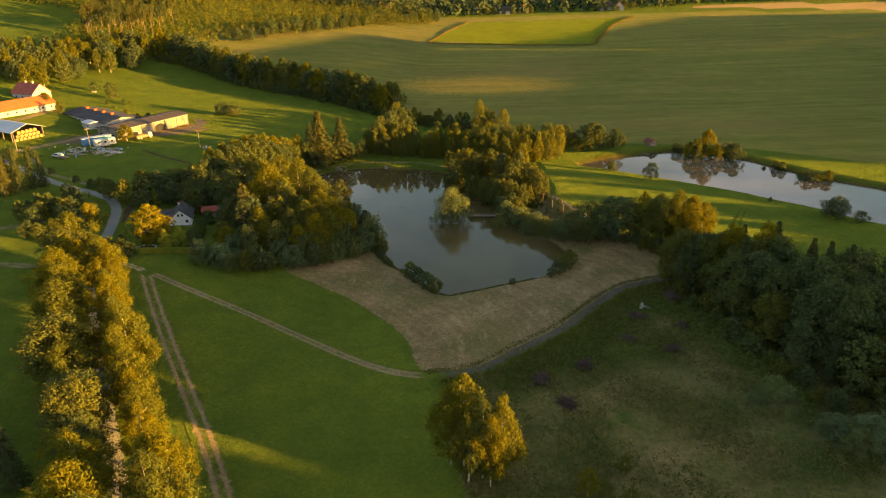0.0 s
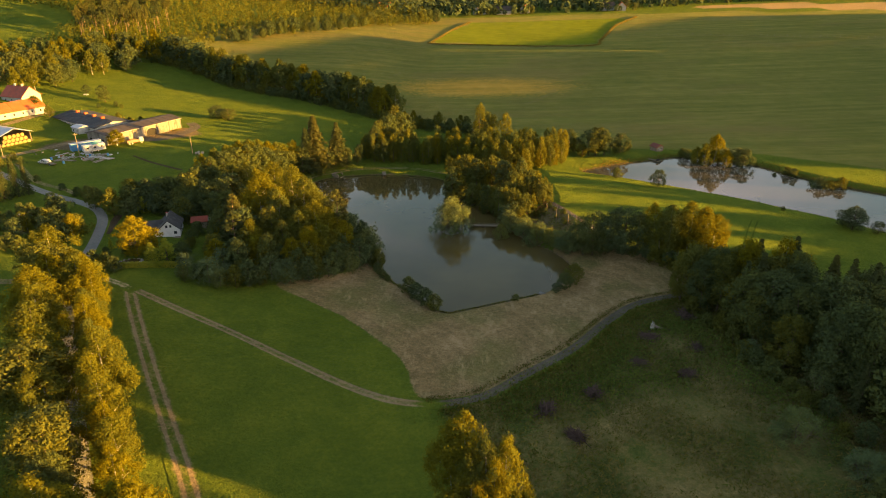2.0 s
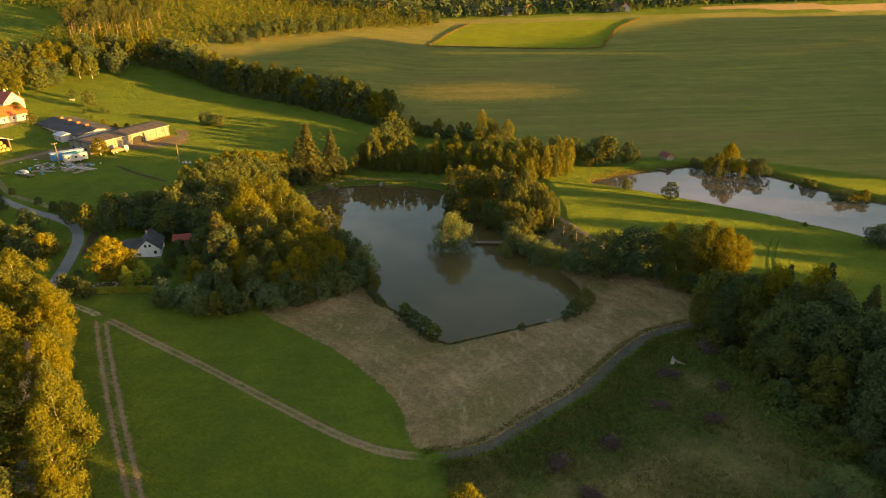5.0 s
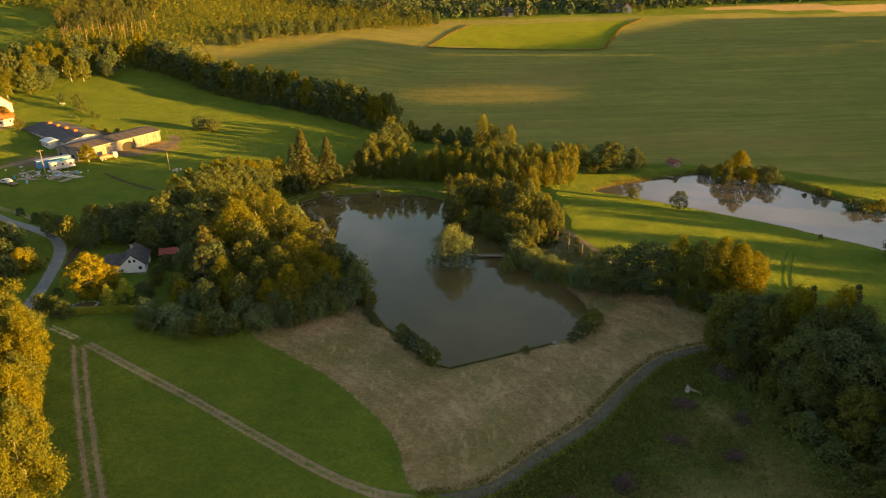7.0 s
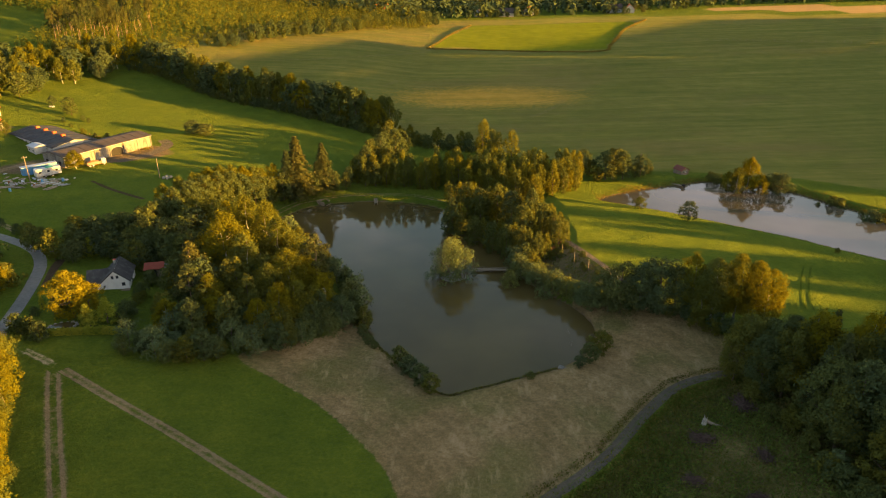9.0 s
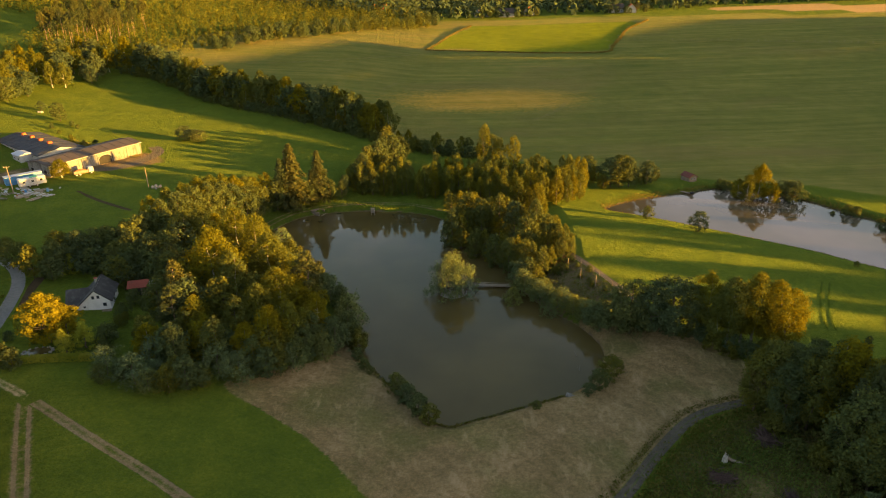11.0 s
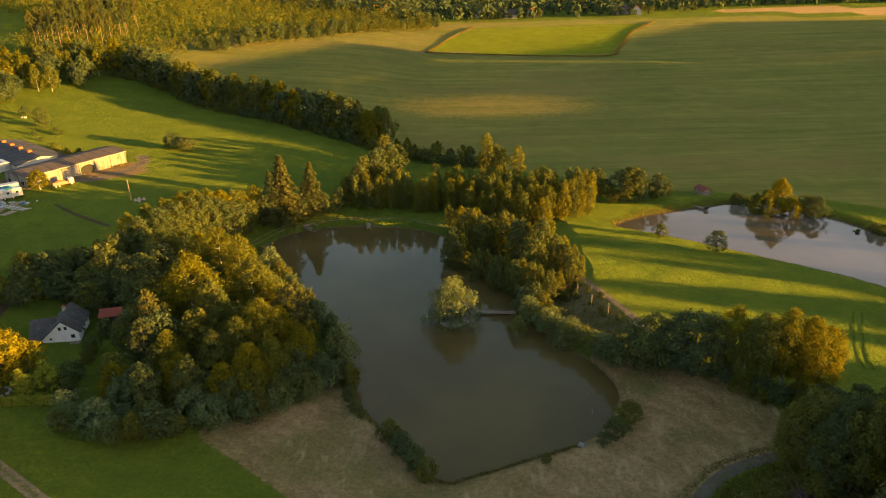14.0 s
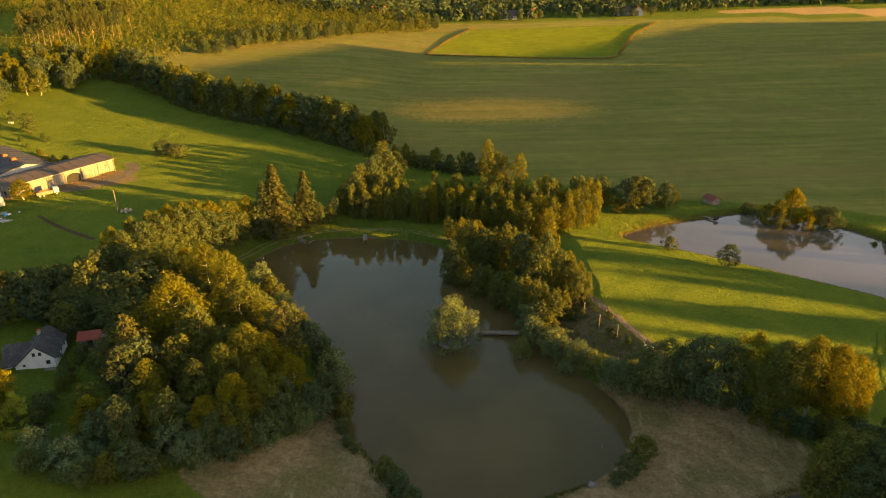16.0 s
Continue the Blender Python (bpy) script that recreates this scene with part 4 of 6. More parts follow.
stand("spruce", LANE_SPRUCES, "spruces by the lane", "dark spruce in a group beside the lane")
stand("bush", FARM_BUSHES, "bushes by the farm", "yellowish bush beside the farm track")
stand("thuja", THUJAS, "garden thujas", spread=1.35)
plant("plum", -62.6, 148.6, 2.2)
plant("alder", -166.2, 278.4, 6, label="small round tree beside the stable")
stand("bush", GARDEN_BUSHES, "garden bushes", "clipped green garden bush")

row_rng = np.random.default_rng(5)
for x, y in along([(-79, 136.5), (-65.5, 115), (-54, 96), (-43.5, 79), (-36, 66), (-27, 50)], 3.9, row_rng, 0.7):
    plant("near birch", x, y, row_rng.uniform(7.5, 14), "avenue birches", "birch in an avenue, lit gold by low sun", row_rng.uniform(0.78, 1.15))
for x, y in along([(-85.5, 137.5), (-76.3, 117.7), (-65.2, 98.8), (-55.2, 80.8), (-46.2, 64.8), (-37, 48.5)], 4.7, row_rng, 0.9):
    kind = ("near alder", "near birch", "near birch")[row_rng.integers(3)]
    plant(kind, x, y, row_rng.uniform(9.5, 14), "avenue trees", "leafy tree in an avenue, half in shade", row_rng.uniform(1.15, 1.5))
for x, y in along([(-27, 50), (-12, 24), (4, -4), (22, -34)], 5.5, row_rng, 0.8):
    plant("birch", x + 1, y, row_rng.uniform(8, 13), "avenue birches", "birch in an avenue, lit gold by low sun", 0.95)
for x, y in ((-58, 71), (-64, 72), (-66, 64), (-70, 78)):
    plant("near spruce", x, y, row_rng.uniform(9, 13), "spruces beside the avenue", "dark spruce beside the avenue")

wood_rng = np.random.default_rng(8)
for x, y in fill([(-39, 252), (-33, 249), (-21, 250), (-20, 266), (-29, 272), (-33, 262)], 3.2, wood_rng):
    plant("poplar", x, y, wood_rng.uniform(5.5, 10), "young aspen stand", spread=0.95)
for x, y in fill([(-36, 248), (-20, 249.5), (-8, 246.5), (4, 240), (22, 231), (37, 243), (40, 252), (36, 259), (25, 264), (10, 264.5), (-8, 262), (-22, 254), (-30, 252)], 2.8, wood_rng):
    plant("poplar", x, y, wood_rng.uniform(6, 12), "young aspen stand", spread=0.86)
for x, y in fill([(47, 139), (52, 124), (56, 114), (62, 106), (67, 98), (70, 88), (76, 66), (104, 60), (105, 82), (97, 106), (87, 120), (75, 131), (62, 139), (53, 140)], 6.2, wood_rng):
    kind = ("alder", "spruce", "alder", "oak", "spruce")[wood_rng.integers(5)]
    kind = "far alder" if x > 80 else "near alder" if kind in ("alder", "oak") and x < 68 else kind
    plant(kind, x, y, wood_rng.uniform(12, 16.5), "wood by the rough meadow")
for line, lo, hi in (([(-176, 405), (-154, 396), (-114, 364), (-83, 349), (-53, 331), (-30, 317)], 12, 16),
                     ([(-172, 411), (-150, 401), (-110, 370), (-80, 355), (-50, 337), (-27, 322)], 10, 14),
                     ([(-26, 316), (-14, 308), (4, 299), (14, 292)], 6, 8.5)):
    for x, y in along(line, 4.6, wood_rng, 0.9):
        plant(("far alder", "far birch", "far oak", "far birch")[wood_rng.integers(4)], x, y, wood_rng.uniform(lo * 0.7, hi * 1.12), "hedgerow trees", "tree in a long dense hedgerow between fields")
for x, y in along([(-176, 400), (-154, 391), (-114, 360), (-83, 345), (-53, 327), (-30, 314), (-12, 303), (8, 294)], 3.4, wood_rng, 0.8):
    plant("far bush", x, y, wood_rng.uniform(3.5, 6), "hedgerow bushes", "dense bush at the foot of the hedgerow")
for x, y in fill([(-196, 316), (-190, 338), (-186, 358), (-177, 378), (-176, 408), (-196, 428), (-215, 395), (-250, 352), (-215, 318)], 8.0, wood_rng):
    plant(("far alder", "far birch", "far birch", "far oak")[wood_rng.integers(4)], x, y, wood_rng.uniform(9, 14), "wood above the barn meadow")


for x, y in along([(-140, 449), (-122, 485), (-84, 518), (-50, 566), (-14, 603)], 4.4, wood_rng, 1.6):
    plant(("far alder", "far oak", "far alder")[wood_rng.integers(3)], x - 4, y + 3, wood_rng.uniform(6, 13), "trees at the wood edge", "leafy tree where the hillside wood meets the field")
for x, y in fill([(-242, 432), (-215, 430), (-192, 452), (-195, 500), (-248, 500)], 8.0, wood_rng):
    plant("far pine", x, y, wood_rng.uniform(15, 22), "tall pines on the hillside", "tall thin pine with a bare trunk on the hillside", 0.6)

# aspens added to close a gap where sun struck the water
for x, y in along([(-6, 238.5), (0, 230), (5, 222), (9, 213)], 2.2, wood_rng, 0.5):
    plant("poplar", x + 1.5, y, wood_rng.uniform(5, 8), "aspens on the pond bank", spread=1.1)

for x, y in fill([(53, 124), (54.5, 112), (57, 104), (61, 98), (66, 92), (70, 84), (76, 84), (72, 100), (66, 112), (60, 126)], 4.6, wood_rng):
    plant(("near alder", "small alder", "spruce")[wood_rng.integers(3)], x, y, wood_rng.uniform(7, 13), "wood by the rough meadow", "dark leafy tree at the edge of a shaded wood")
for x, y in along([(47, 135), (51, 124), (53, 113), (55, 104), (59, 96), (64, 89)], 2.4, wood_rng, 0.9):
    plant(("small alder", "bush")[wood_rng.integers(2)], x, y, wood_rng.uniform(2, 4.5), "bushes at the wood edge", "dark bush at the edge of a shaded wood", 1.1)

stand("alder", [(54, 148.5, 6.5), (57, 147.5, 7.5), (61.5, 148.5, 7.5), (56, 145, 8), (64, 146, 9)], "alders by the gravel road", "dark alder in shade at the corner of the hay field")

# undergrowth and thickets
thick_rng = np.random.default_rng(14)
for x, y in along([(-61, 144.5), (-56, 141.5), (-50, 140.6), (-44, 142), (-38.5, 145.3), (-32, 149.8), (-24.5, 156)], 2.2, thick_rng, 0.7):
    plant(("small willow", "small alder")[thick_rng.integers(2)], x, y, thick_rng.uniform(3.5, 6.8), "thicket along the hay field", "dense grey-green thicket reaching to the ground", 1.15)
for x, y in along([(-23, 158.5), (-20.5, 164), (-24.5, 177), (-31.5, 188.5), (-40.5, 201.5), (-46, 207)], 2.8, thick_rng, 0.5):
    plant(("small alder", "small willow")[thick_rng.integers(2)], x - 1.5, y, thick_rng.uniform(4.5, 8), "alders on the pond shore", "leafy alder leaning over the pond shore", 1.1)
for x, y in fill([(-58, 146), (-44, 144), (-30, 153), (-25, 163), (-31, 180), (-46, 199), (-62, 209), (-72, 200), (-64, 180), (-60, 160)], 5.2, thick_rng):
    kind = ("small alder", "small birch")[thick_rng.integers(2)]
    plant(kind, x, y, thick_rng.uniform(6.5, 9.8) * (0.85 if x < -56 else 1.0), "trees by the pond", spread=1.1)
for x, y in fill([(-91, 177), (-84, 179), (-70, 177.5), (-62, 181), (-66, 193), (-80, 195), (-92, 188)], 4.0, thick_rng):
    plant(("small alder", "small oak")[thick_rng.integers(2)], x, y, thick_rng.uniform(5.5, 9), "alders behind the garden", "dark green tree in the shade behind the garden", 1.1)
for x, y in fill([(-93, 149), (-97, 160), (-101, 171), (-108, 179), (-118, 176), (-112, 161), (-103, 147)], 4.2, thick_rng):
    plant(("small alder", "bush", "small alder", "small birch")[thick_rng.integers(4)], x, y, thick_rng.uniform(3, 6.5), "trees beside the lane", "small leafy tree in a thicket beside the lane", 1.1)
for x, y in along([(-64.5, 150), (-65.5, 158), (-66, 166)], 2.6, thick_rng, 0.7):
    plant("bush", x, y, thick_rng.uniform(2, 4.5), "garden shrubs", "dense dark shrub in the cottage garden", 0.9)
for x, y in along([(-80.5, 151), (-83, 160), (-86, 170)], 3.4, thick_rng, 0.7):
    plant(("bush", "thuja")[thick_rng.integers(2)], x, y, thick_rng.uniform(1.5, 3.4), "garden shrubs", "green shrub in the cottage garden", 0.9)
for x, y in along([(12.5, 190), (14.8, 184.5), (19, 178.5), (24, 172.5), (28, 167)], 1.9, thick_rng, 0.6):
    plant("small willow", x + 1, y + 0.5, thick_rng.uniform(3.2, 6), "willows on the pond bank", spread=1.1)
for x, y in along([(27, 170.5), (33, 166.5), (40, 161), (46, 156.5), (53, 153.5), (62, 152)], 1.7, thick_rng, 0.7):
    plant(("bush", "small alder", "small oak")[thick_rng.integers(3)], x, y, thick_rng.uniform(2.2, 4.8), "thicket under the oaks", "dense shaded thicket at the edge of the hay", 1.1)

# ---- far woods ----
def far_woods(name, places, heights, material, label, seed, leaf=1.3, per=46, wide=0.3):
    rng = np.random.default_rng(seed)
    z = height(places[:, 0], places[:, 1])
    n = len(places)
    u = rng.random((n, per))
    a = rng.uniform(0, 2 * np.pi, (n, per))
    rad = heights[:, None] * wide * np.clip(np.sin(np.pi * (0.15 + 0.8 * u)), 0.1, 1) * rng.uniform(0.7, 1.1, (n, per))
    p = np.stack([places[:, :1] + rad * np.cos(a), places[:, 1:] + rad * np.sin(a), z[:, None] + heights[:, None] * (0.12 + 0.86 * u)], -1).reshape(-1, 3)
    d = np.stack([np.cos(a), np.sin(a), 0.3 + u], -1).reshape(-1, 3)
    cards = leaf_cards(rng, p, unit(d + 0.5 * rng.normal(size=d.shape)), leaf, 0.7)
    return tagged(new(name, np_mesh(name, *cards, material)), label, "woods", kind="stuff")


far_rng = np.random.default_rng(21)
hill = fill([(-180, 412), (-200, 430), (-240, 405), (-262, 360), (-330, 380), (-420, 470), (-420, 640), (-300, 760), (-60, 760), (-20, 600), (-35, 570), (-60, 546), (-90, 519), (-125, 482), (-154, 448)], 4.9, far_rng)
clear = inside(np.array([(-238, 396), (-246, 430), (-249, 460), (-262, 492), (-292, 505), (-380, 520), (-420, 400), (-300, 350)], float), hill[:, 0], hill[:, 1]) < 0
hill = hill[clear]
hill = hill[far_rng.random(len(hill)) > 0.12]
far_woods("hillside_woods", hill, far_rng.uniform(3.5, 11.5, len(hill)) * far_rng.uniform(0.8, 1.2, len(hill)), HILL_LEAF, "young mixed wood covering the hillside", 3, 0.48, 54, 0.24)
belt = fill([(-110, 640), (-40, 600), (-20, 640), (60, 660), (160, 665), (275, 700), (420, 680), (700, 640), (900, 760), (600, 900), (0, 900), (-200, 860), (-300, 760)], 12.0, far_rng)
far_woods("village_woods", belt, far_rng.uniform(8, 16, len(belt)), OAK_LEAF, "dark trees round a distant village", 4, 1.9, 30, 0.34)
# the unseen ridge's woods: tall and low stands shaped to cast shade bands
ridge_s = np.arange(-150, 900, 1.9)
ridge_top = np.interp(ridge_s, (-150, 55, 60, 62, 68.2, 69.2, 71.6, 73, 75, 75.6, 77.2, 78, 81, 86, 97, 106, 119, 125, 150, 158, 161, 163, 170, 173, 200.5, 201.2, 203, 203.7, 215, 216.5, 221, 223, 250, 262, 275, 284, 293, 299, 309, 318, 465, 480, 625, 640, 900),
                      (25.8, 24.8, 23.8, 25, 25.8, 21.8, 21.8, 26.5, 26, 21, 21, 25, 29.5, 31, 32, 33.5, 34.5, 35.5, 36.5, 35, 29, 22.5, 20.5, 16.8, 16.8, 20, 20, 16.8, 16.8, 20.3, 20.3, 14, 12, 16, 24, 34, 38.5, 42, 47, 53.5, 54.5, 40, 40, 30, 16))
# taller trees at random, so the right meadow gets only part of the sun
ridge_top += 5.5 * (np.abs(ridge_s - 196) < 25) * (np.random.default_rng(41).random(len(ridge_s)) < 0.42)
ridge = np.concatenate([np.stack([0.9659 * d + 0.2588 * ridge_s, -0.2588 * d + 0.9659 * ridge_s], 1) for d in (242, 246, 250, 254, 258)]) + far_rng.uniform(-0.5, 0.5, (5 * len(ridge_s), 2))
ridge_high = np.maximum(np.tile(ridge_top, 5) - height(ridge[:, 0], ridge[:, 1]), 1.5)
far_woods("ridge_woods", ridge, ridge_high, OAK_LEAF, "unseen wooded ridge added to shade the valley", 5, 1.3, 44, 0.2)

# ---- building materials ----
# white plaster with its colour darkened for walls in full sun
PLASTER = surface("plaster_dimmed_for_sun", (0.27, 0.265, 0.25), (0.4, 0.39, 0.37), 0.8, 0.9, spot=(0.28, 0.26, 0.22), wear=0.5)
CONCRETE = surface("stained_concrete", (0.17, 0.155, 0.13), (0.34, 0.31, 0.26), 0.5, 0.9, spot=(0.2, 0.17, 0.13), wear=0.75)


def streaked_wall(name, dark, light, stain):
    """Old rendered concrete with rain streaks running down and damp blotches."""
    m, nt, bsdf, _ = new_material(name)
    c = coords(nt)
    grain = noise_at(nt, c, 4, 5)
    col = ramp(nt, grain, [(0.35, dark), (0.65, light)])
    runs = noise_at(nt, stretched(nt, c, 1.6, 1.6, 0.16), 1.0, 5, 0.7)
    col = mixed(nt, ramp(nt, runs, [(0.48, (0, 0, 0)), (0.66, (0.85, 0.85, 0.85))]), col, stain)
    col = mixed(nt, ramp(nt, noise_at(nt, c, 0.35, 5, 0.65), [(0.52, (0, 0, 0)), (0.7, (0.8, 0.8, 0.8))]), col, tuple(0.7 * v for v in stain))
    nt.links.new(col, bsdf.inputs["Base Color"])
    bsdf.inputs["Roughness"].default_value, bsdf.inputs["Specular IOR Level"].default_value = 0.9, 0.1
    bumped(nt, bsdf, grain, 0.3, 0.02)
    return m


BARN_WALL = streaked_wall("rain_streaked_wall", (0.13, 0.122, 0.108), (0.22, 0.205, 0.18), (0.075, 0.064, 0.052))
DARK_FELT = surface("dark_roof_felt", (0.022, 0.023, 0.027), (0.05, 0.05, 0.055), 0.6, 0.9, spot=(0.075, 0.065, 0.06), wear=0.5)
BROWN_SHEET = surface("brown_roof_sheet", (0.045, 0.036, 0.032), (0.085, 0.066, 0.056), 0.5, 0.9, spot=(0.035, 0.033, 0.03), wear=0.6)
ORANGE_TILE = surface("orange_roof_tile", (0.30, 0.065, 0.018), (0.42, 0.10, 0.026), 0.7, 0.8, spot=(0.30, 0.10, 0.05), wear=0.5)
RED_TILE = surface("red_roof_tile", (0.20, 0.045, 0.03), (0.33, 0.085, 0.05), 0.7, 0.8, spot=(0.12, 0.05, 0.04), wear=0.5)
HUT_ROOF = surface("brown_red_shingle", (0.09, 0.03, 0.022), (0.16, 0.055, 0.04), 0.9, 0.85)
SLATE = surface("grey_slate", (0.034, 0.031, 0.03), (0.058, 0.054, 0.052), 1.0, 0.85, spot=(0.11, 0.11, 0.10), wear=0.4)
WHITE_SHEET = surface("white_roof_sheet", (0.25, 0.265, 0.295), (0.37, 0.385, 0.41), 0.4, 0.6, spot=(0.4, 0.38, 0.34), wear=0.4)
OLD_WOOD = surface("weathered_wood", (0.11, 0.085, 0.06), (0.26, 0.21, 0.155), 3, 0.9, spot=(0.07, 0.055, 0.04), wear=0.5)
RED_WOOD = surface("red_painted_rail", (0.30, 0.07, 0.03), (0.48, 0.13, 0.05), 3, 0.7)
# near-black: paints shade into solid gate and sluice openings; also doors, bench
DARK_GAP = surface("dark_interior", (0.012, 0.011, 0.010), (0.03, 0.027, 0.024), 2, 0.95)
GLASS = surface("dark_window_glass", (0.015, 0.018, 0.022), (0.03, 0.034, 0.04), 1, 0.08, bump=0.0)
BLUE_PAINT = surface("faded_blue_paint", (0.03, 0.12, 0.24), (0.06, 0.22, 0.40), 2, 0.6, spot=(0.2, 0.2, 0.2), wear=0.4)
GREEN_SHEET = surface("green_tarpaulin", (0.03, 0.22, 0.12), (0.05, 0.33, 0.18), 2, 0.7)
WHITE_PAINT = surface("white_vehicle_paint", (0.3, 0.3, 0.285), (0.44, 0.44, 0.42), 2, 0.45, spot=(0.24, 0.19, 0.14), wear=0.55)
RUST = surface("rusty_steel", (0.13, 0.05, 0.02), (0.30, 0.13, 0.05), 3, 0.85)
RUBBER = surface("tyre_rubber", (0.012, 0.012, 0.012), (0.03, 0.03, 0.03), 5, 0.9)
STRAW_BALE = surface("straw", (0.15, 0.105, 0.04), (0.27, 0.19, 0.08), 4, 0.95, bump=0.8)
TWIG = surface("dry_brush", (0.035, 0.02, 0.018), (0.1, 0.066, 0.055), 4, 0.95)
STEEL = surface("galvanised_steel", (0.3, 0.3, 0.3), (0.48, 0.48, 0.47), 2, 0.5, 0.7)


def box(bm, x0, x1, y0, y1, z0, z1, m=None):
    v = [bm.verts.new(p) for p in ((x0, y0, z0), (x1, y0, z0), (x1, y1, z0), (x0, y1, z0), (x0, y0, z1), (x1, y0, z1), (x1, y1, z1), (x0, y1, z1))]
    for f in ((3, 2, 1, 0), (4, 5, 6, 7), (0, 1, 5, 4), (1, 2, 6, 5), (2, 3, 7, 6), (3, 0, 4, 7)):
        bm.faces.new([v[i] for i in f])
    if m is not None:
        bmesh.ops.transform(bm, matrix=m, verts=v)
    return v


def block(name, x0, x1, y0, y1, z0, z1, material, parent, label="", m=None, edge=0.03):
    bm = bmesh.new()
    box(bm, x0, x1, y0, y1, z0, z1, m)
    if edge:
        bmesh.ops.bevel(bm, geom=bm.edges[:], offset=edge, segments=1, affect="EDGES")
    return part(name, bm, material, parent, label)


def rod(name, a, b, r, material, parent, sides=7, label="", r2=None):
    v, f = tube([a, (np.array(a) + np.array(b)) / 2, b], [r, (r + (r2 or r)) / 2, r2 or r], sides)
    bm = bmesh.new()
    vs = [bm.verts.new(p) for p in v]
    for q in f:
        bm.faces.new([vs[i] for i in q])
    bm.faces.new(vs[:sides][::-1])
    bm.faces.new(vs[-sides:])
    bmesh.ops.recalc_face_normals(bm, faces=bm.faces)
    return part(name, bm, material, parent, label)


def prism(bm, L, W, eave, ridge, base=-0.6):
    """Walls of a house with gables at its two ends; x along the ridge."""
    ring = [(-W / 2, base), (W / 2, base), (W / 2, eave), (0, ridge), (-W / 2, eave)]
    a, b = ([bm.verts.new((x, y, z)) for y, z in ring] for x in (-L / 2, L / 2))
    bm.faces.new(a[::-1])
    bm.faces.new(b)
    for i in range(5):
        j = (i + 1) % 5
        bm.faces.new((a[i], a[j], b[j], b[i]))
    bmesh.ops.recalc_face_normals(bm, faces=bm.faces)


def roof_slope(bm, L, W, eave, ridge, over, side, thick=0.16, lap=0.0):
    run, rise = W / 2, ridge - eave
    s = rise / run
    y0, z0 = side * (run + over), eave - s * over
    lo = [(-L / 2 - over, y0, z0), (L / 2 + over, y0, z0), (L / 2 + over, -side * lap, ridge + s * 0), (-L / 2 - over, -side * lap, ridge)]
    n = Vector((0, side * s, 1)).normalized() * thick
    a = [bm.verts.new(Vector(p) + Vector((0, 0, 0.02))) for p in lo]
    b = [bm.verts.new(Vector(p) + n + Vector((0, 0, 0.02))) for p in lo]
    bm.faces.new(a)
    bm.faces.new(b)
    for i in range(4):
        j = (i + 1) % 4
        bm.faces.new((a[i], a[j], b[j], b[i]))
    bmesh.ops.recalc_face_normals(bm, faces=bm.faces)


def window(parent, x, y, z, w, h, axis, out, frame_material=None):
    """A window on a wall: frame proud of the wall, dark pane set in it. axis: the wall's direction."""
    fm, d = frame_material or WHITE_PAINT, 0.06 * out
    bm = bmesh.new()
    for a0, a1, b0, b1 in ((-w / 2, w / 2, -h / 2, -h / 2 + 0.09), (-w / 2, w / 2, h / 2 - 0.09, h / 2), (-w / 2, -w / 2 + 0.09, -h / 2 + 0.09, h / 2 - 0.09), (w / 2 - 0.09, w / 2, -h / 2 + 0.09, h / 2 - 0.09)):
        if axis == "x":
            box(bm, x + a0, x + a1, min(y, y + d), max(y, y + d), z + b0, z + b1)
        else:
            box(bm, min(x, x + d), max(x, x + d), y + a0, y + a1, z + b0, z + b1)
    win = part("window", bm, fm, parent)
    e = d * 0.4
    bm = bmesh.new()
    if axis == "x":
        box(bm, x - w / 2 + 0.09, x + w / 2 - 0.09, min(y, y + e), max(y, y + e), z - h / 2 + 0.09, z + h / 2 - 0.09)
    else:
        box(bm, min(x, x + e), max(x, x + e), y - w / 2 + 0.09, y + w / 2 - 0.09, z - h / 2 + 0.09, z + h / 2 - 0.09)
    part("pane", bm, GLASS, win)
    return win


def building(name, x, y, turn, L, W, eave, ridge, wall, roof, label, category="building", over=0.4, z=None, group=""):
    ob = tagged(thing(name, x, y, at(x, y) if z is None else z, turn), label, category, group)
    bm = bmesh.new()
    prism(bm, L, W, eave, ridge)
    part("wall", bm, wall, ob)
    for side in (-1, 1):
        bm = bmesh.new()
        roof_slope(bm, L, W, eave, ridge, over, side)
        part("roof", bm, roof, ob)
    return ob


def slope_seams(parent, L, W, eave, ridge, over, material, step, wide=0.14):
    """Raised seams running down both slopes of a roof."""
    s = (ridge - eave) / (W / 2)
    for side in (-1, 1):
        for k in np.arange(-L / 2 + step / 2, L / 2, step):
            bm = bmesh.new()
            a, b = Vector((k, side * (W / 2 + over), eave - s * over + 0.19)), Vector((k, side * 0.1, ridge + 0.17))
            for p, q in ((a, b),):
                v = [bm.verts.new(t) for t in (p + Vector((-wide, 0, 0)), p + Vector((wide, 0, 0)), q + Vector((wide, 0, 0)), q + Vector((-wide, 0, 0)))]
                w = [bm.verts.new(t.co + Vector((0, 0, 0.07))) for t in v]
                bm.faces.new(v[::-1])
                bm.faces.new(w)
                for i in range(4):
                    bm.faces.new((v[i], v[(i + 1) % 4], w[(i + 1) % 4], w[i]))
            bmesh.ops.recalc_face_normals(bm, faces=bm.faces)
            part("roof_seam", bm, material, parent)


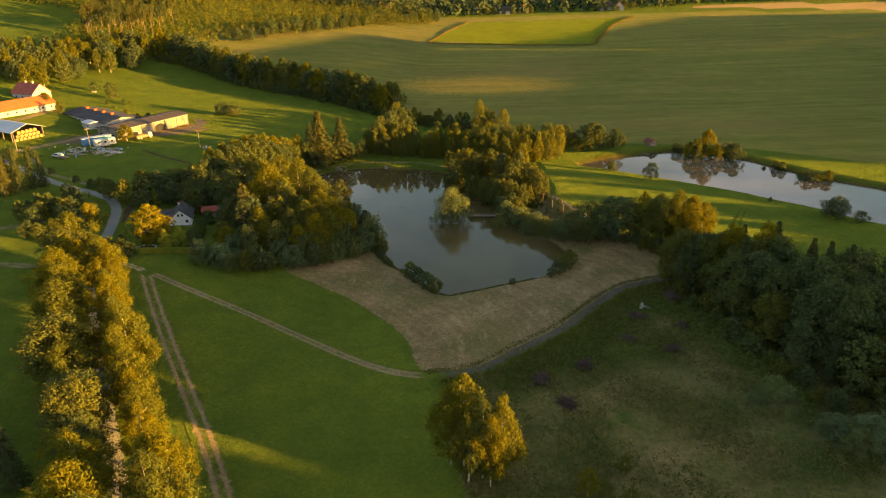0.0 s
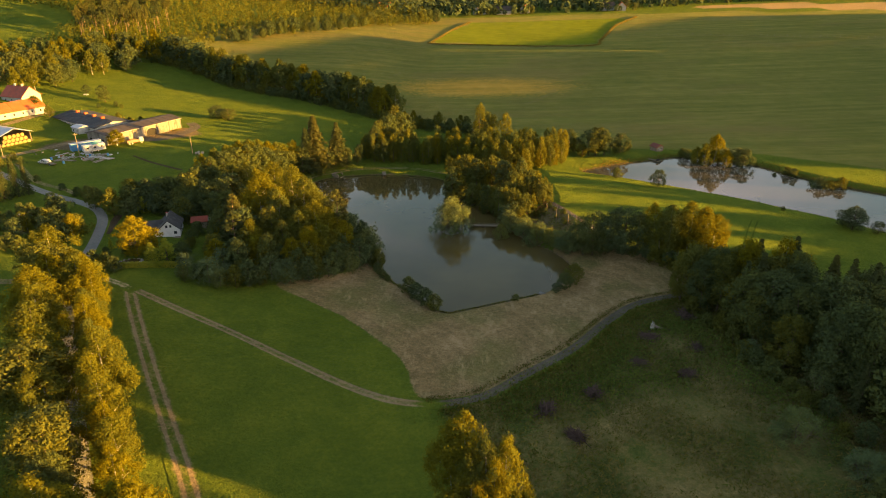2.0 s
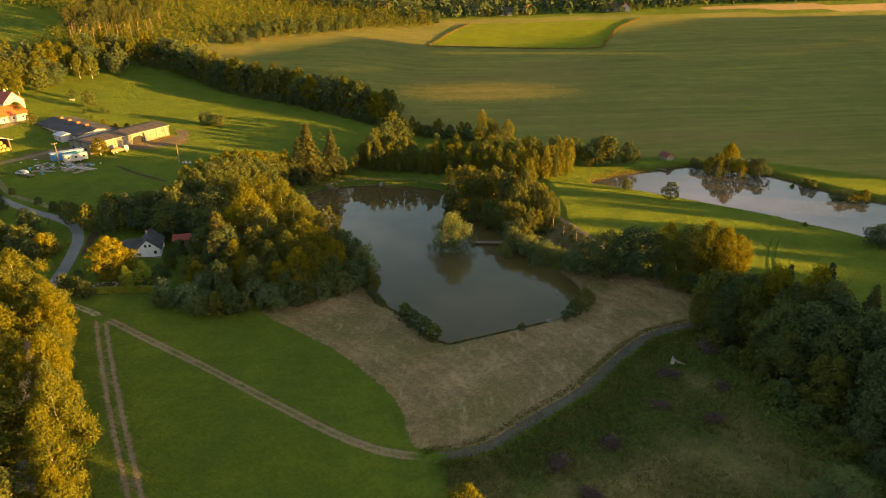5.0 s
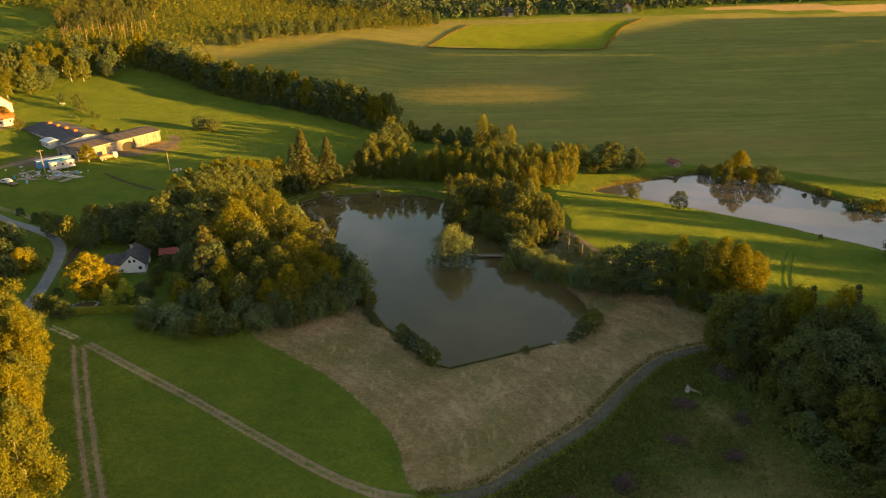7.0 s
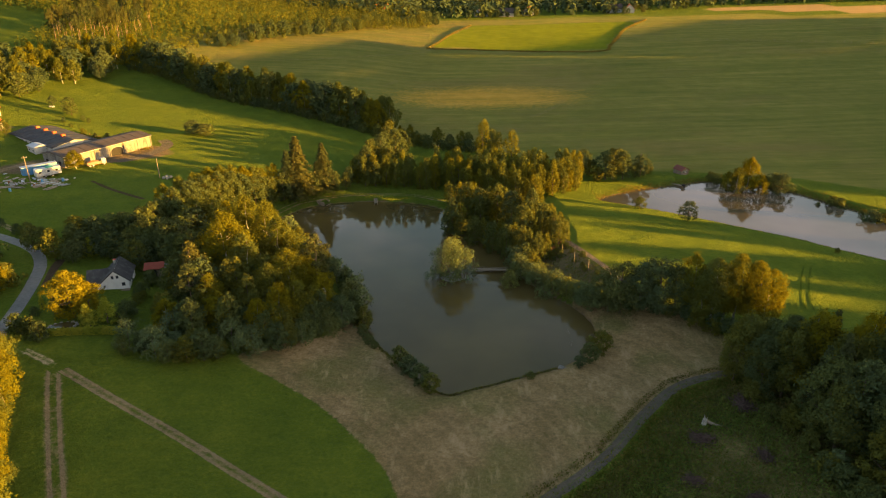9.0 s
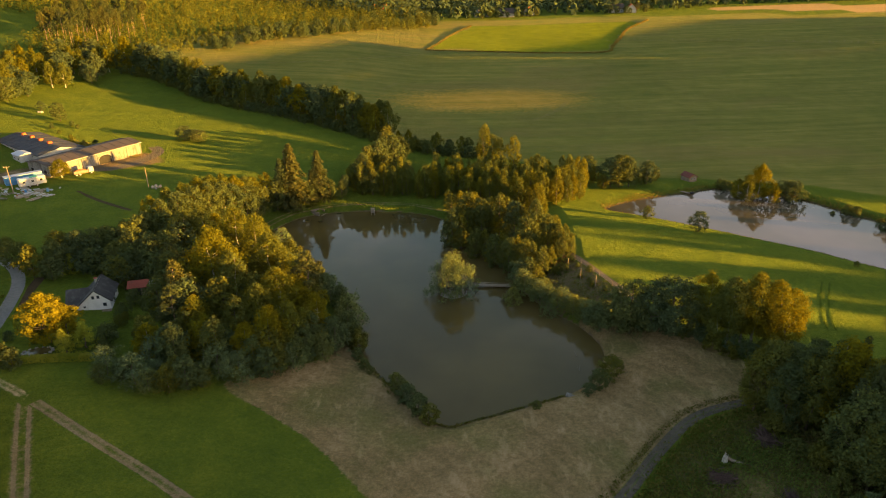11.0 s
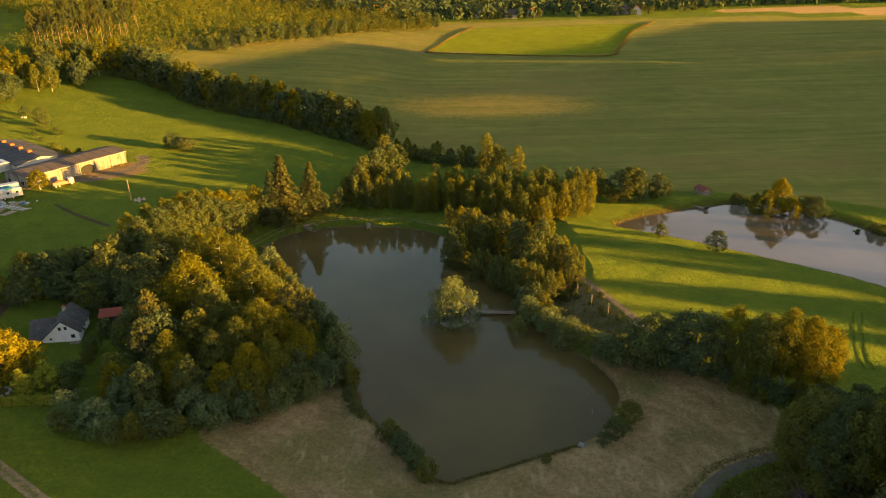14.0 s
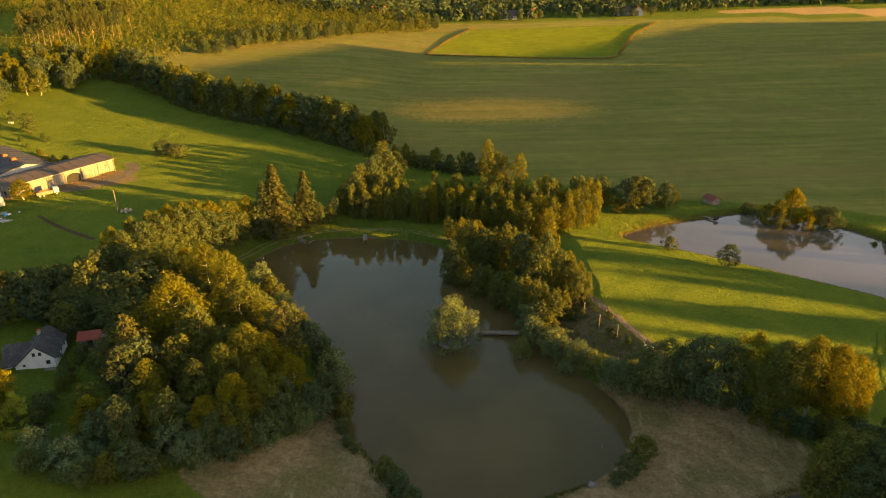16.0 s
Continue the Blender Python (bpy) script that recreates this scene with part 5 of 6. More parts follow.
# ---- cottage ----
# the same white wall coloured lighter, as the cottage stands in shade
LIGHTER_WHITE = surface("lighter_wall_for_shade", (0.48, 0.47, 0.45), (0.66, 0.65, 0.62), 0.8, 0.9, spot=(0.42, 0.4, 0.36), wear=0.4)
cottage = tagged(thing("cottage", -73.9, 169.8, at(-73.9, 169.8), 106.5, 0.87), "white cottage with a long dark slate roof in its garden", "house")
C_RIGHT, C_LEFT, C_TOP, C_LONG = -2.9, 4.2, 4.9, 8.8
bm = bmesh.new()
ring = [(C_RIGHT, -0.8), (C_LEFT, -0.8), (C_LEFT, 1.25), (0, C_TOP), (C_RIGHT, 2.3)]
ends = [[bm.verts.new((x, y, z)) for y, z in ring] for x in (-C_LONG / 2, C_LONG / 2)]
bm.faces.new(ends[0][::-1])
bm.faces.new(ends[1])
for i in range(5):
    k = (i + 1) % 5
    bm.faces.new((ends[0][i], ends[0][k], ends[1][k], ends[1][i]))
bmesh.ops.recalc_face_normals(bm, faces=bm.faces)
part("wall", bm, LIGHTER_WHITE, cottage)
for y1, z1, over in ((C_RIGHT, 2.3, 0.4), (C_LEFT, 1.25, 0.45)):
    s1 = (C_TOP - z1) / abs(y1)
    sign = 1 if y1 > 0 else -1
    n1 = Vector((0, sign * s1, 1)).normalized()
    bm = bmesh.new()
    rim = [Vector((x, y, z)) for x, y, z in ((-C_LONG / 2 - 0.35, y1 + sign * over, z1 - s1 * over), (C_LONG / 2 + 0.35, y1 + sign * over, z1 - s1 * over), (C_LONG / 2 + 0.35, 0, C_TOP), (-C_LONG / 2 - 0.35, 0, C_TOP))]
    low, top = [bm.verts.new(p + n1 * 0.02) for p in rim], [bm.verts.new(p + n1 * 0.2) for p in rim]
    bm.faces.new(low)
    bm.faces.new(top)
    for i in range(4):
        bm.faces.new((low[i], low[(i + 1) % 4], top[(i + 1) % 4], top[i]))
    bmesh.ops.recalc_face_normals(bm, faces=bm.faces)
    slab = part("roof", bm, SLATE, cottage)
    run = math.hypot(y1 + sign * over, C_TOP - z1 + s1 * over)
    for k in range(int(run / 0.55)):
        u = (k + 0.5) * 0.55 / run
        p = Vector((0, (y1 + sign * over) * (1 - u), z1 - s1 * over + (C_TOP - z1 + s1 * over) * u)) + n1 * 0.215
        block("slate_course", -C_LONG / 2 - 0.34, C_LONG / 2 + 0.34, -0.24, 0.24, -0.012, 0.012, SLATE, slab, m=Matrix.Translation(p) @ Matrix.Rotation(-sign * math.atan(s1), 4, "X"), edge=0)
# low wing beside the gable, its ridge square to the main one
bm = bmesh.new()
profile = [(-3.6, -0.8), (2.8, -0.8), (2.8, 1.5), (-0.4, 4.1), (-3.6, 1.3)]
wing_ends = [[bm.verts.new((x, y, z)) for x, z in profile] for y in (1.2, 6.4)]
bm.faces.new(wing_ends[0])
bm.faces.new(wing_ends[1][::-1])
for i in range(5):
    k = (i + 1) % 5
    bm.faces.new((wing_ends[0][i], wing_ends[0][k], wing_ends[1][k], wing_ends[1][i]))
bmesh.ops.recalc_face_normals(bm, faces=bm.faces)
part("wing", bm, LIGHTER_WHITE, cottage)
for x1, z1 in ((-4.0, 1.0), (3.2, 1.2)):
    bm = bmesh.new()
    lift = Vector((-0.5 if x1 < 0 else 0.5, 0, 0.8)) * 0.2
    rim = [Vector(q) for q in ((x1, 0.6, z1), (x1, 6.8, z1), (-0.4, 6.8, 4.12), (-0.4, 0.6, 4.12))]
    low_rim, top_rim = [bm.verts.new(q + Vector((0, 0, 0.02))) for q in rim], [bm.verts.new(q + lift) for q in rim]
    bm.faces.new(low_rim)
    bm.faces.new(top_rim)
    for i in range(4):
        bm.faces.new((low_rim[i], low_rim[(i + 1) % 4], top_rim[(i + 1) % 4], top_rim[i]))
    bmesh.ops.recalc_face_normals(bm, faces=bm.faces)
    part("wing_roof", bm, SLATE, cottage)
rod("ridge_tile", (-C_LONG / 2 - 0.35, 0, C_TOP + 0.2), (C_LONG / 2 + 0.35, 0, C_TOP + 0.2), 0.1, SLATE, cottage, 6)
for yy, zz, w, h in ((-0.6, 3.3, 0.7, 0.9), (0.5, 3.3, 0.7, 0.9), (2.6, 1.2, 0.6, 0.6), (-1.7, 1.3, 0.9, 1.0)):
    window(cottage, -4.4, yy, zz, w, h, "y", -1)
for xx in (-2.3, 0.5, 2.8):
    window(cottage, xx, -2.9, 1.3, 0.9, 1.0, "x", -1)
block("chimney", 1.2, 1.75, 0.3, 0.85, 4.0, 5.6, CONCRETE, cottage, "plastered chimney")
block("chimney_cap", 1.1, 1.85, 0.2, 0.95, 5.6, 5.7, RED_TILE, cottage)
block("terrace", -5.6, -4.45, -3.0, 2.6, -0.4, 0.08, OLD_WOOD, cottage)

red_shed = building("garden_shed", -68.4, 175.4, 14, 3.6, 3.0, 2.0, 2.8, OLD_WOOD, RED_TILE, "small dark garden shed with a bright red roof", "shed", 0.35)
block("door", -0.45, 0.45, -1.56, -1.5, 0, 1.8, DARK_GAP, red_shed)
block("side_roof", 1.9, 3.9, -1.5, 1.4, 2.0, 2.12, WHITE_SHEET, red_shed, "pale grey sheet roof of the side bay")
for xx, yy in ((3.7, -1.3), (3.7, 1.2)):
    rod("post", (xx, yy, -0.3), (xx, yy, 2.0), 0.07, OLD_WOOD, red_shed)
glass_shed = building("garden_shed", -111.5, 171.5, 30, 3.6, 2.6, 1.7, 2.3, OLD_WOOD, WHITE_SHEET, "low shed with a pale sheet roof among bushes", "shed", 0.3)
block("door", -0.4, 0.4, -1.36, -1.3, 0, 1.5, DARK_GAP, glass_shed)

garden_pond = tagged(thing("garden_pond", -74.8, 148.9, at(-74.8, 148.9), 15), "small garden pond edged with pale stones", "pond")
rng_p = np.random.default_rng(4)
bm = bmesh.new()
bmesh.ops.create_circle(bm, cap_ends=True, segments=20, radius=1.7, matrix=Matrix.Translation((0, 0, 0.14)) @ Matrix.Diagonal((1.4, 0.8, 1, 1)))
part("basin", bm, POND_WATER, garden_pond)
for k in range(14):
    a = k * 2 * math.pi / 14
    bm = bmesh.new()
    bmesh.ops.create_icosphere(bm, subdivisions=1, radius=rng_p.uniform(0.25, 0.42), matrix=Matrix.Translation((2.5 * math.cos(a), 1.5 * math.sin(a), 0.1)) @ Matrix.Diagonal((1, 1, 0.6, 1)))
    part("edge_stone", bm, CONCRETE if k % 3 else GRAVEL, garden_pond)

# clipped hedge along the garden
hedge_rng = np.random.default_rng(31)
for k in range(10):
    u0, u1 = k / 10, (k + 1) / 10
    a, b = np.array([-77.5, 145.0]), np.array([-61.5, 148.0])
    p0, p1 = a + (b - a) * u0, a + (b - a) * u1
    n = 420
    u = hedge_rng.random(n)[:, None]
    s = hedge_rng.uniform(-1, 1, n)
    top = hedge_rng.random(n) < 0.45
    side = np.where(top, s * 0.45, np.sign(s) * 0.45)
    zz = np.where(top, 1.2, hedge_rng.uniform(0.05, 1.2, n)) + hedge_rng.normal(0, 0.05, n)
    p = p0 + (p1 - p0) * u
    d = unit((b - a)[None])[0]
    mid = (p0 + p1) / 2
    pts = np.column_stack([p[:, 0] - d[1] * side - mid[0], p[:, 1] + d[0] * side - mid[1], zz])
    nor = unit(np.column_stack([np.where(top, 0, -d[1] * np.sign(s)), np.where(top, 0, d[0] * np.sign(s)), np.where(top, 1.0, 0.3)]) + 0.5 * hedge_rng.normal(size=(n, 3)))
    hedge_piece = new("hedge", np_mesh("hedge", *leaf_cards(hedge_rng, pts, nor, 0.16), HEDGE_LEAF))
    hedge_piece.location = (*mid, at(*mid))
    tagged(hedge_piece, "low clipped garden hedge at the meadow edge", "hedge", "hedge along the garden")

# ---- barn yard ----
barn = building("barn", -124.6, 263.7, 61.5, 33.0, 11.0, 4.0, 4.9, BARN_WALL, BROWN_SHEET, "long concrete barn with a low brown roof", "barn", 0.45, 10.0)
for k in range(6):
    x0 = -16.4 + k * 5.48
    if k == 3:
        continue
    block("wall_panel", x0, x0 + 5.34, -5.62, -5.5, 0.2, 3.75, BARN_WALL, barn, edge=0.05)
for k in range(7):
    block("pilaster", -16.52 + k * 5.48, -16.28 + k * 5.48, -5.78, -5.5, -0.4, 3.9, BARN_WALL, barn)
# closed slab over the wall, the gate's inner shade put into its colour
bm = bmesh.new()
arch = [(0.5, -0.4), (4.9, -0.4)] + [(2.7 + 2.2 * math.cos(a), 1.9 + 1.0 * math.sin(a)) for a in np.linspace(0, math.pi, 11)]
front, back = ([bm.verts.new((x, y, z)) for x, z in arch] for y in (-5.6, -5.45))
bm.faces.new(front)
bm.faces.new(back[::-1])
for i in range(len(arch)):
    k = (i + 1) % len(arch)
    bm.faces.new((front[i], front[k], back[k], back[i]))
bmesh.ops.recalc_face_normals(bm, faces=bm.faces)
part("gate_shade_panel", bm, DARK_GAP, barn, "dark arched panel standing for the shaded barn gate")
for a in np.linspace(0, math.pi, 12)[:-1]:
    b = a + math.pi / 11
    rod("arch_stone", (2.7 + 2.35 * math.cos(a), -5.58, 1.9 + 1.12 * math.sin(a)), (2.7 + 2.35 * math.cos(b), -5.58, 1.9 + 1.12 * math.sin(b)), 0.17, CONCRETE, barn, 6)
block("gate_lintel", 0.2, 5.3, -5.56, -5.5, 3.1, 3.75, BARN_WALL, barn)
for k in range(3):
    window(barn, -16.5, -3.4 + 3.4 * k, 1.8, 1.6, 1.2, "y", -1, BARN_WALL)
block("gutter", -16.9, 16.9, -6.1, -5.95, 3.78, 3.9, STEEL, barn)
slope_seams(barn, 33, 11, 4.0, 4.9, 0.45, BROWN_SHEET, 3.3, 0.05)

stable = building("stable", -147.5, 275.5, -38, 36.0, 14.5, 2.4, 3.8, PLASTER, DARK_FELT, "long low stable with a patched dark felt roof", "barn", 0.5, 11.6)
for k in range(4):
    x0 = -12.5 + k * 7.2
    block("roof_vent", x0, x0 + 1.3, -0.6, 0.6, 3.7, 4.6, ORANGE_TILE, stable, "orange-red ridge vent")
for k in range(9):
    window(stable, -14.5 + 3.4 * k, -7.25, 1.4, 1.2, 0.8, "x", -1)
slope_seams(stable, 36, 14.5, 2.4, 3.8, 0.5, DARK_FELT, 4.1, 0.06)
lean = building("lean_to", -145.2, 262.5, -38, 6.0, 4.5, 2.3, 2.8, PLASTER, WHITE_SHEET, "small white lean-to with a pale sheet roof", "shed", 0.3, 11.6)
for k in range(2):
    window(lean, -1.5 + 3 * k, -2.25, 1.2, 0.9, 0.9, "x", -1)

farm = building("farmhouse", -186.0, 271.0, 60.5, 40.0, 9.5, 3.0, 6.0, PLASTER, ORANGE_TILE, "long white farm building with an orange tiled roof", "building", 0.4, 14.6)
for k in range(11):
    window(farm, -18 + 3.6 * k, -4.75, 1.7, 0.9, 1.0, "x", -1)
slope_seams(farm, 40, 9.5, 3.0, 6.0, 0.4, ORANGE_TILE, 5.0, 0.05)
manor = building("farmhouse", -190.5, 300.5, -22, 13.0, 9.0, 3.2, 7.0, PLASTER, RED_TILE, "white farmhouse with a dark red tiled roof", "house", 0.4, 16.6)
for k in range(3):
    window(manor, -4 + 4 * k, -4.5, 1.7, 1.0, 1.2, "x", -1)
for k in range(2):
    window(manor, 6.5, -1.5 + 3 * k, 1.8, 1.0, 1.2, "y", 1)
for k in (-2.5, 2.0):
    block("chimney", k, k + 0.7, -0.35, 0.35, 6.4, 8.0, PLASTER, manor)
straw_barn = tagged(thing("hay_barn", -167, 246.5, 12.2, -28), "open hay barn with a white sheet roof over stacked bales", "barn")
for side in (-1, 1):
    bm = bmesh.new()
    roof_slope(bm, 22, 12, 3.8, 5.8, 0.5, side, 0.12)
    part("roof", bm, WHITE_SHEET, straw_barn)
for k in range(5):
    for side in (-1, 1):
        rod("post", (-10.5 + 5.2 * k, side * 5.8, -0.8), (-10.5 + 5.2 * k, side * 5.8, 3.8), 0.14, OLD_WOOD, straw_barn)
block("back_wall", -11, 10.2, 5.6, 5.75, -0.8, 3.8, OLD_WOOD, straw_barn)


def bale_mesh():
    bm = bmesh.new()
    bmesh.ops.create_cone(bm, cap_ends=True, segments=12, radius1=0.72, radius2=0.72, depth=1.25)
    bmesh.ops.bevel(bm, geom=[e for e in bm.edges if abs(e.verts[0].co.z - e.verts[1].co.z) < 0.01], offset=0.09, segments=1, affect="EDGES")
    me = bpy.data.meshes.new("straw_bale")
    bm.to_mesh(me)
    bm.free()
    me.materials.append(STRAW_BALE)
    return me


BALE = bale_mesh()
barn_pose = pose(-167, 246.5, 12.2, 0, 0, -28)
for row in range(3):
    for k in range(7 - row):
        ob = new("straw_bale", BALE)
        ob.matrix_world = barn_pose @ pose(10.2 - 0.25 * row, -4.5 + 0.75 * row + 1.5 * k, 0.55 + 1.28 * row, 0, 90, 0)
        tagged(ob, "round golden straw bale stacked in the hay barn", "straw bale", "stacked straw bales")


def wheel(parent, x, y, z, r, w):
    bm = bmesh.new()
    bmesh.ops.create_cone(bm, cap_ends=True, segments=14, radius1=r, radius2=r, depth=w, matrix=pose(x, y, z, 90, 0, 0))
    tyre = part("wheel", bm, RUBBER, parent)
    bm = bmesh.new()
    bmesh.ops.create_cone(bm, cap_ends=True, segments=10, radius1=r * 0.55, radius2=r * 0.5, depth=w + 0.03, matrix=pose(x, y, z, 90, 0, 0))
    part("rim", bm, STEEL, tyre)


truck = tagged(thing("truck", -119.2, 250.4, at(-119.2, 250.4), 42, 0.85), "old truck with rusty frame and white cab", "truck")
block("chassis", -3.4, 3.3, -0.5, 0.5, 0.55, 0.8, RUST, truck)
block("cab", 1.7, 3.4, -1.1, 1.1, 0.7, 2.6, WHITE_PAINT, truck, edge=0.15)
block("windscreen", 3.38, 3.44, -0.9, 0.9, 1.7, 2.35, GLASS, truck, edge=0.02)
bm = bmesh.new()
for q in ((-3.5, 1.5, -1.2, 1.2, 0.85, 1.0), (-3.5, 1.5, -1.2, -1.1, 1.0, 1.9), (-3.5, 1.5, 1.1, 1.2, 1.0, 1.9), (-3.5, -3.4, -1.1, 1.1, 1.0, 1.9), (1.4, 1.5, -1.1, 1.1, 1.0, 1.9)):
    box(bm, *q)
part("load_bed", bm, OLD_WOOD, truck)
bm = bmesh.new()
bmesh.ops.create_icosphere(bm, subdivisions=2, radius=1.0, matrix=Matrix.Translation((-1, 0, 1.5)) @ Matrix.Diagonal((2.2, 1.05, 0.75, 1)))
for v in bm.verts:
    v.co += noise.noise_vector(v.co * 1.7) * 0.22
part("load", bm, RUST, truck, "rusty scrap heaped on the load bed")
for xx in (-2.6, -1.4, 2.5):
    for yy in (-1.0, 1.0):
        wheel(truck, xx, yy, 0.48, 0.48, 0.3)

car = tagged(thing("car", -136.0, 221.3, at(-136.0, 221.3), 160), "white car parked on the grass", "car")
bm = bmesh.new()
prof = [(-2.1, 0.35), (2.1, 0.35), (2.15, 0.75), (1.1, 0.95), (0.45, 1.42), (-1.3, 1.45), (-2.05, 0.95)]
sides = [[bm.verts.new((px, yy, pz)) for px, pz in prof] for yy in (-0.85, 0.85)]
bm.faces.new(sides[0])
bm.faces.new(sides[1][::-1])
for i in range(len(prof)):
    j = (i + 1) % len(prof)
    bm.faces.new((sides[0][i], sides[0][j], sides[1][j], sides[1][i]))
bmesh.ops.recalc_face_normals(bm, faces=bm.faces)
bmesh.ops.bevel(bm, geom=bm.edges[:], offset=0.08, segments=2, affect="EDGES")
part("body", bm, WHITE_PAINT, car)
for yy in (-0.86, 0.86):
    block("side_window", -1.2, 0.4, min(yy, yy * 1.01), max(yy, yy * 1.01), 1.0, 1.36, GLASS, car, edge=0)
block("windscreen", 0.62, 0.86, -0.7, 0.7, 1.05, 1.32, GLASS, car, edge=0.02)
for xx in (-1.3, 1.3):
    for yy in (-0.8, 0.8):
        wheel(car, xx, yy, 0.32, 0.32, 0.2)
cart = tagged(thing("cart", -132.6, 219.6, at(-132.6, 219.6), 150), "small wooden farm cart loaded with planks", "cart")
block("bed", -1.4, 1.4, -0.8, 0.8, 0.5, 0.7, OLD_WOOD, cart)
for k in range(5):
    block("plank", -1.5, 1.6, -0.7 + 0.28 * k, -0.46 + 0.28 * k, 0.72, 0.86, OLD_WOOD, cart, edge=0.01)
for yy in (-0.85, 0.85):
    wheel(cart, 0, yy, 0.34, 0.34, 0.16)

caravan = tagged(thing("site_trailer", -127.6, 237.3, at(-127.6, 237.3), 44), "white site trailer with a green sheet on its roof", "trailer")
block("body", -3.6, 3.6, -1.2, 1.2, 0.6, 2.9, WHITE_PAINT, caravan, edge=0.12)
block("roof_sheet", -0.5, 1.6, -1.0, 1.0, 2.91, 2.97, GREEN_SHEET, caravan, "green tarpaulin on the roof")
for xx in (-2.3, 0, 2.3):
    window(caravan, xx, -1.2, 1.9, 0.9, 0.8, "x", -1)
for xx in (-1.0, 1.0):
    for yy in (-1.0, 1.0):
        wheel(caravan, xx, yy, 0.4, 0.4, 0.2)
container = tagged(thing("container", -132.2, 240.6, at(-132.2, 240.6), 44), "faded blue container with a pale roof", "container")
block("body", -5.0, 5.0, -1.2, 1.2, 0.05, 2.5, BLUE_PAINT, container)
block("roof", -5.1, 5.1, -1.3, 1.3, 2.5, 2.62, WHITE_SHEET, container)
for k in range(12):
    block("rib", -4.8 + 0.85 * k, -4.65 + 0.85 * k, -1.27, -1.2, 0.15, 2.4, BLUE_PAINT, container, edge=0)

junk_rng = np.random.default_rng(77)
for k in range(16):
    x, y = -128 + junk_rng.normal(0, 7), 229.5 + junk_rng.normal(0, 2.6)
    if k % 4 == 3:
        ob = tagged(thing("barrel", x, y, at(x, y), 0), "blue plastic barrel lying about the yard", "barrel", "scrap in the yard")
        rod("body", (0, 0, 0), (0, 0, 0.95), 0.35, BLUE_PAINT, ob, 12)
    elif k % 2:
        ob = tagged(thing("scrap_heap", x, y, at(x, y), junk_rng.uniform(0, 180)), "heap of pale scrap and rubble in the grass", "scrap", "scrap in the yard")
        for j in range(6):
            s = junk_rng.uniform(0.2, 0.7, 3)
            o = junk_rng.normal(0, 0.6, 2)
            block("chunk", o[0] - s[0], o[0] + s[0], o[1] - s[1], o[1] + s[1], -0.05, s[2] * 0.8, (WHITE_SHEET, CONCRETE, RUST)[j % 3], ob, edge=0.05)
    else:
        ob = tagged(thing("plank_stack", x, y, at(x, y), junk_rng.uniform(0, 180)), "stack of weathered planks lying in the grass", "planks", "scrap in the yard")
        for j in range(6):
            block("plank", -1.9 + junk_rng.normal(0, 0.2), 1.9, -0.7 + 0.25 * j, -0.5 + 0.25 * j, 0.02 + 0.1 * (j % 3), 0.12 + 0.1 * (j % 3), (OLD_WOOD, CONCRETE)[j % 2], ob, edge=0.01)


for k in range(34):
    x, y = -133 + junk_rng.normal(0, 6.5), 232 + junk_rng.normal(0, 2.2)
    ob = tagged(thing("board", x, y, at(x, y) + 0.02, junk_rng.uniform(0, 180)), "pale worn board lying in the yard grass", "board", "loose boards in the yard")
    w, h = junk_rng.uniform(0.15, 0.5), junk_rng.uniform(0.3, 1.1)
    block("panel", -h, h, -w, w, 0, junk_rng.uniform(0.06, 0.35), (WHITE_SHEET, OLD_WOOD, CONCRETE, PLASTER)[k % 4], ob, edge=0.02)
for k in range(9):
    x, y = -126.5 + 1.05 * k, 231.6 - 0.25 * k
    ob = tagged(thing("beam", x, y, at(x, y), 50 + junk_rng.normal(0, 6)), "grey concrete beam lying in a row on the grass", "beam", "beams laid in a row")
    block("body", -1.3, 1.3, -0.13, 0.13, 0.0, 0.24, (CONCRETE, WHITE_SHEET)[k % 2], ob, edge=0.02)


def utility_pole(x, y, h, turn, arms=True):
    ob = tagged(thing("utility_pole", x, y, at(x, y) - 0.2, turn), "weathered wooden utility pole standing in the grass", "pole", "utility poles")
    rod("post", (0, 0, 0), (0, 0, h), 0.15, OLD_WOOD, ob, 8, r2=0.1)
    if arms:
        block("crossarm", -0.8, 0.8, -0.06, 0.06, h - 0.5, h - 0.36, OLD_WOOD, ob, edge=0.01)
        for xx in (-0.7, 0, 0.7):
            rod("insulator", (xx, 0, h - 0.36), (xx, 0, h - 0.15), 0.05, WHITE_PAINT, ob, 6)


for x, y, h, arms in ((-129.0, 230.1, 8.5, True), (-94.4, 240.5, 6.5, False), (-153.2, 226.8, 7.0, False), (62.5, 266, 6.5, False)):
    utility_pole(x, y, h, 40, arms)


def rubble(x, y, size, label, group, material=CONCRETE, seed=1):
    rng = np.random.default_rng(seed)
    ob = tagged(thing("rubble_heap", x, y, at(x, y), rng.uniform(0, 180)), label, "rubble", group)
    for k in range(9):
        bm = bmesh.new()
        r = size * rng.uniform(0.2, 0.45)
        bmesh.ops.create_icosphere(bm, subdivisions=1, radius=r, matrix=pose(*(rng.normal(0, size * 0.45, 2)), r * 0.5, *rng.uniform(0, 180, 3)))
        for v in bm.verts:
            v.co += noise.noise_vector(v.co * 2.1) * r * 0.35
        part("stone", bm, material, ob)


rubble(-92.6, 240.6, 1.4, "heap of grey field stones by a pole", "stone heaps", seed=2)
rubble(-174.5, 323.0, 1.1, "pale heap of rubble under a small tree", "stone heaps", PLASTER, 3)


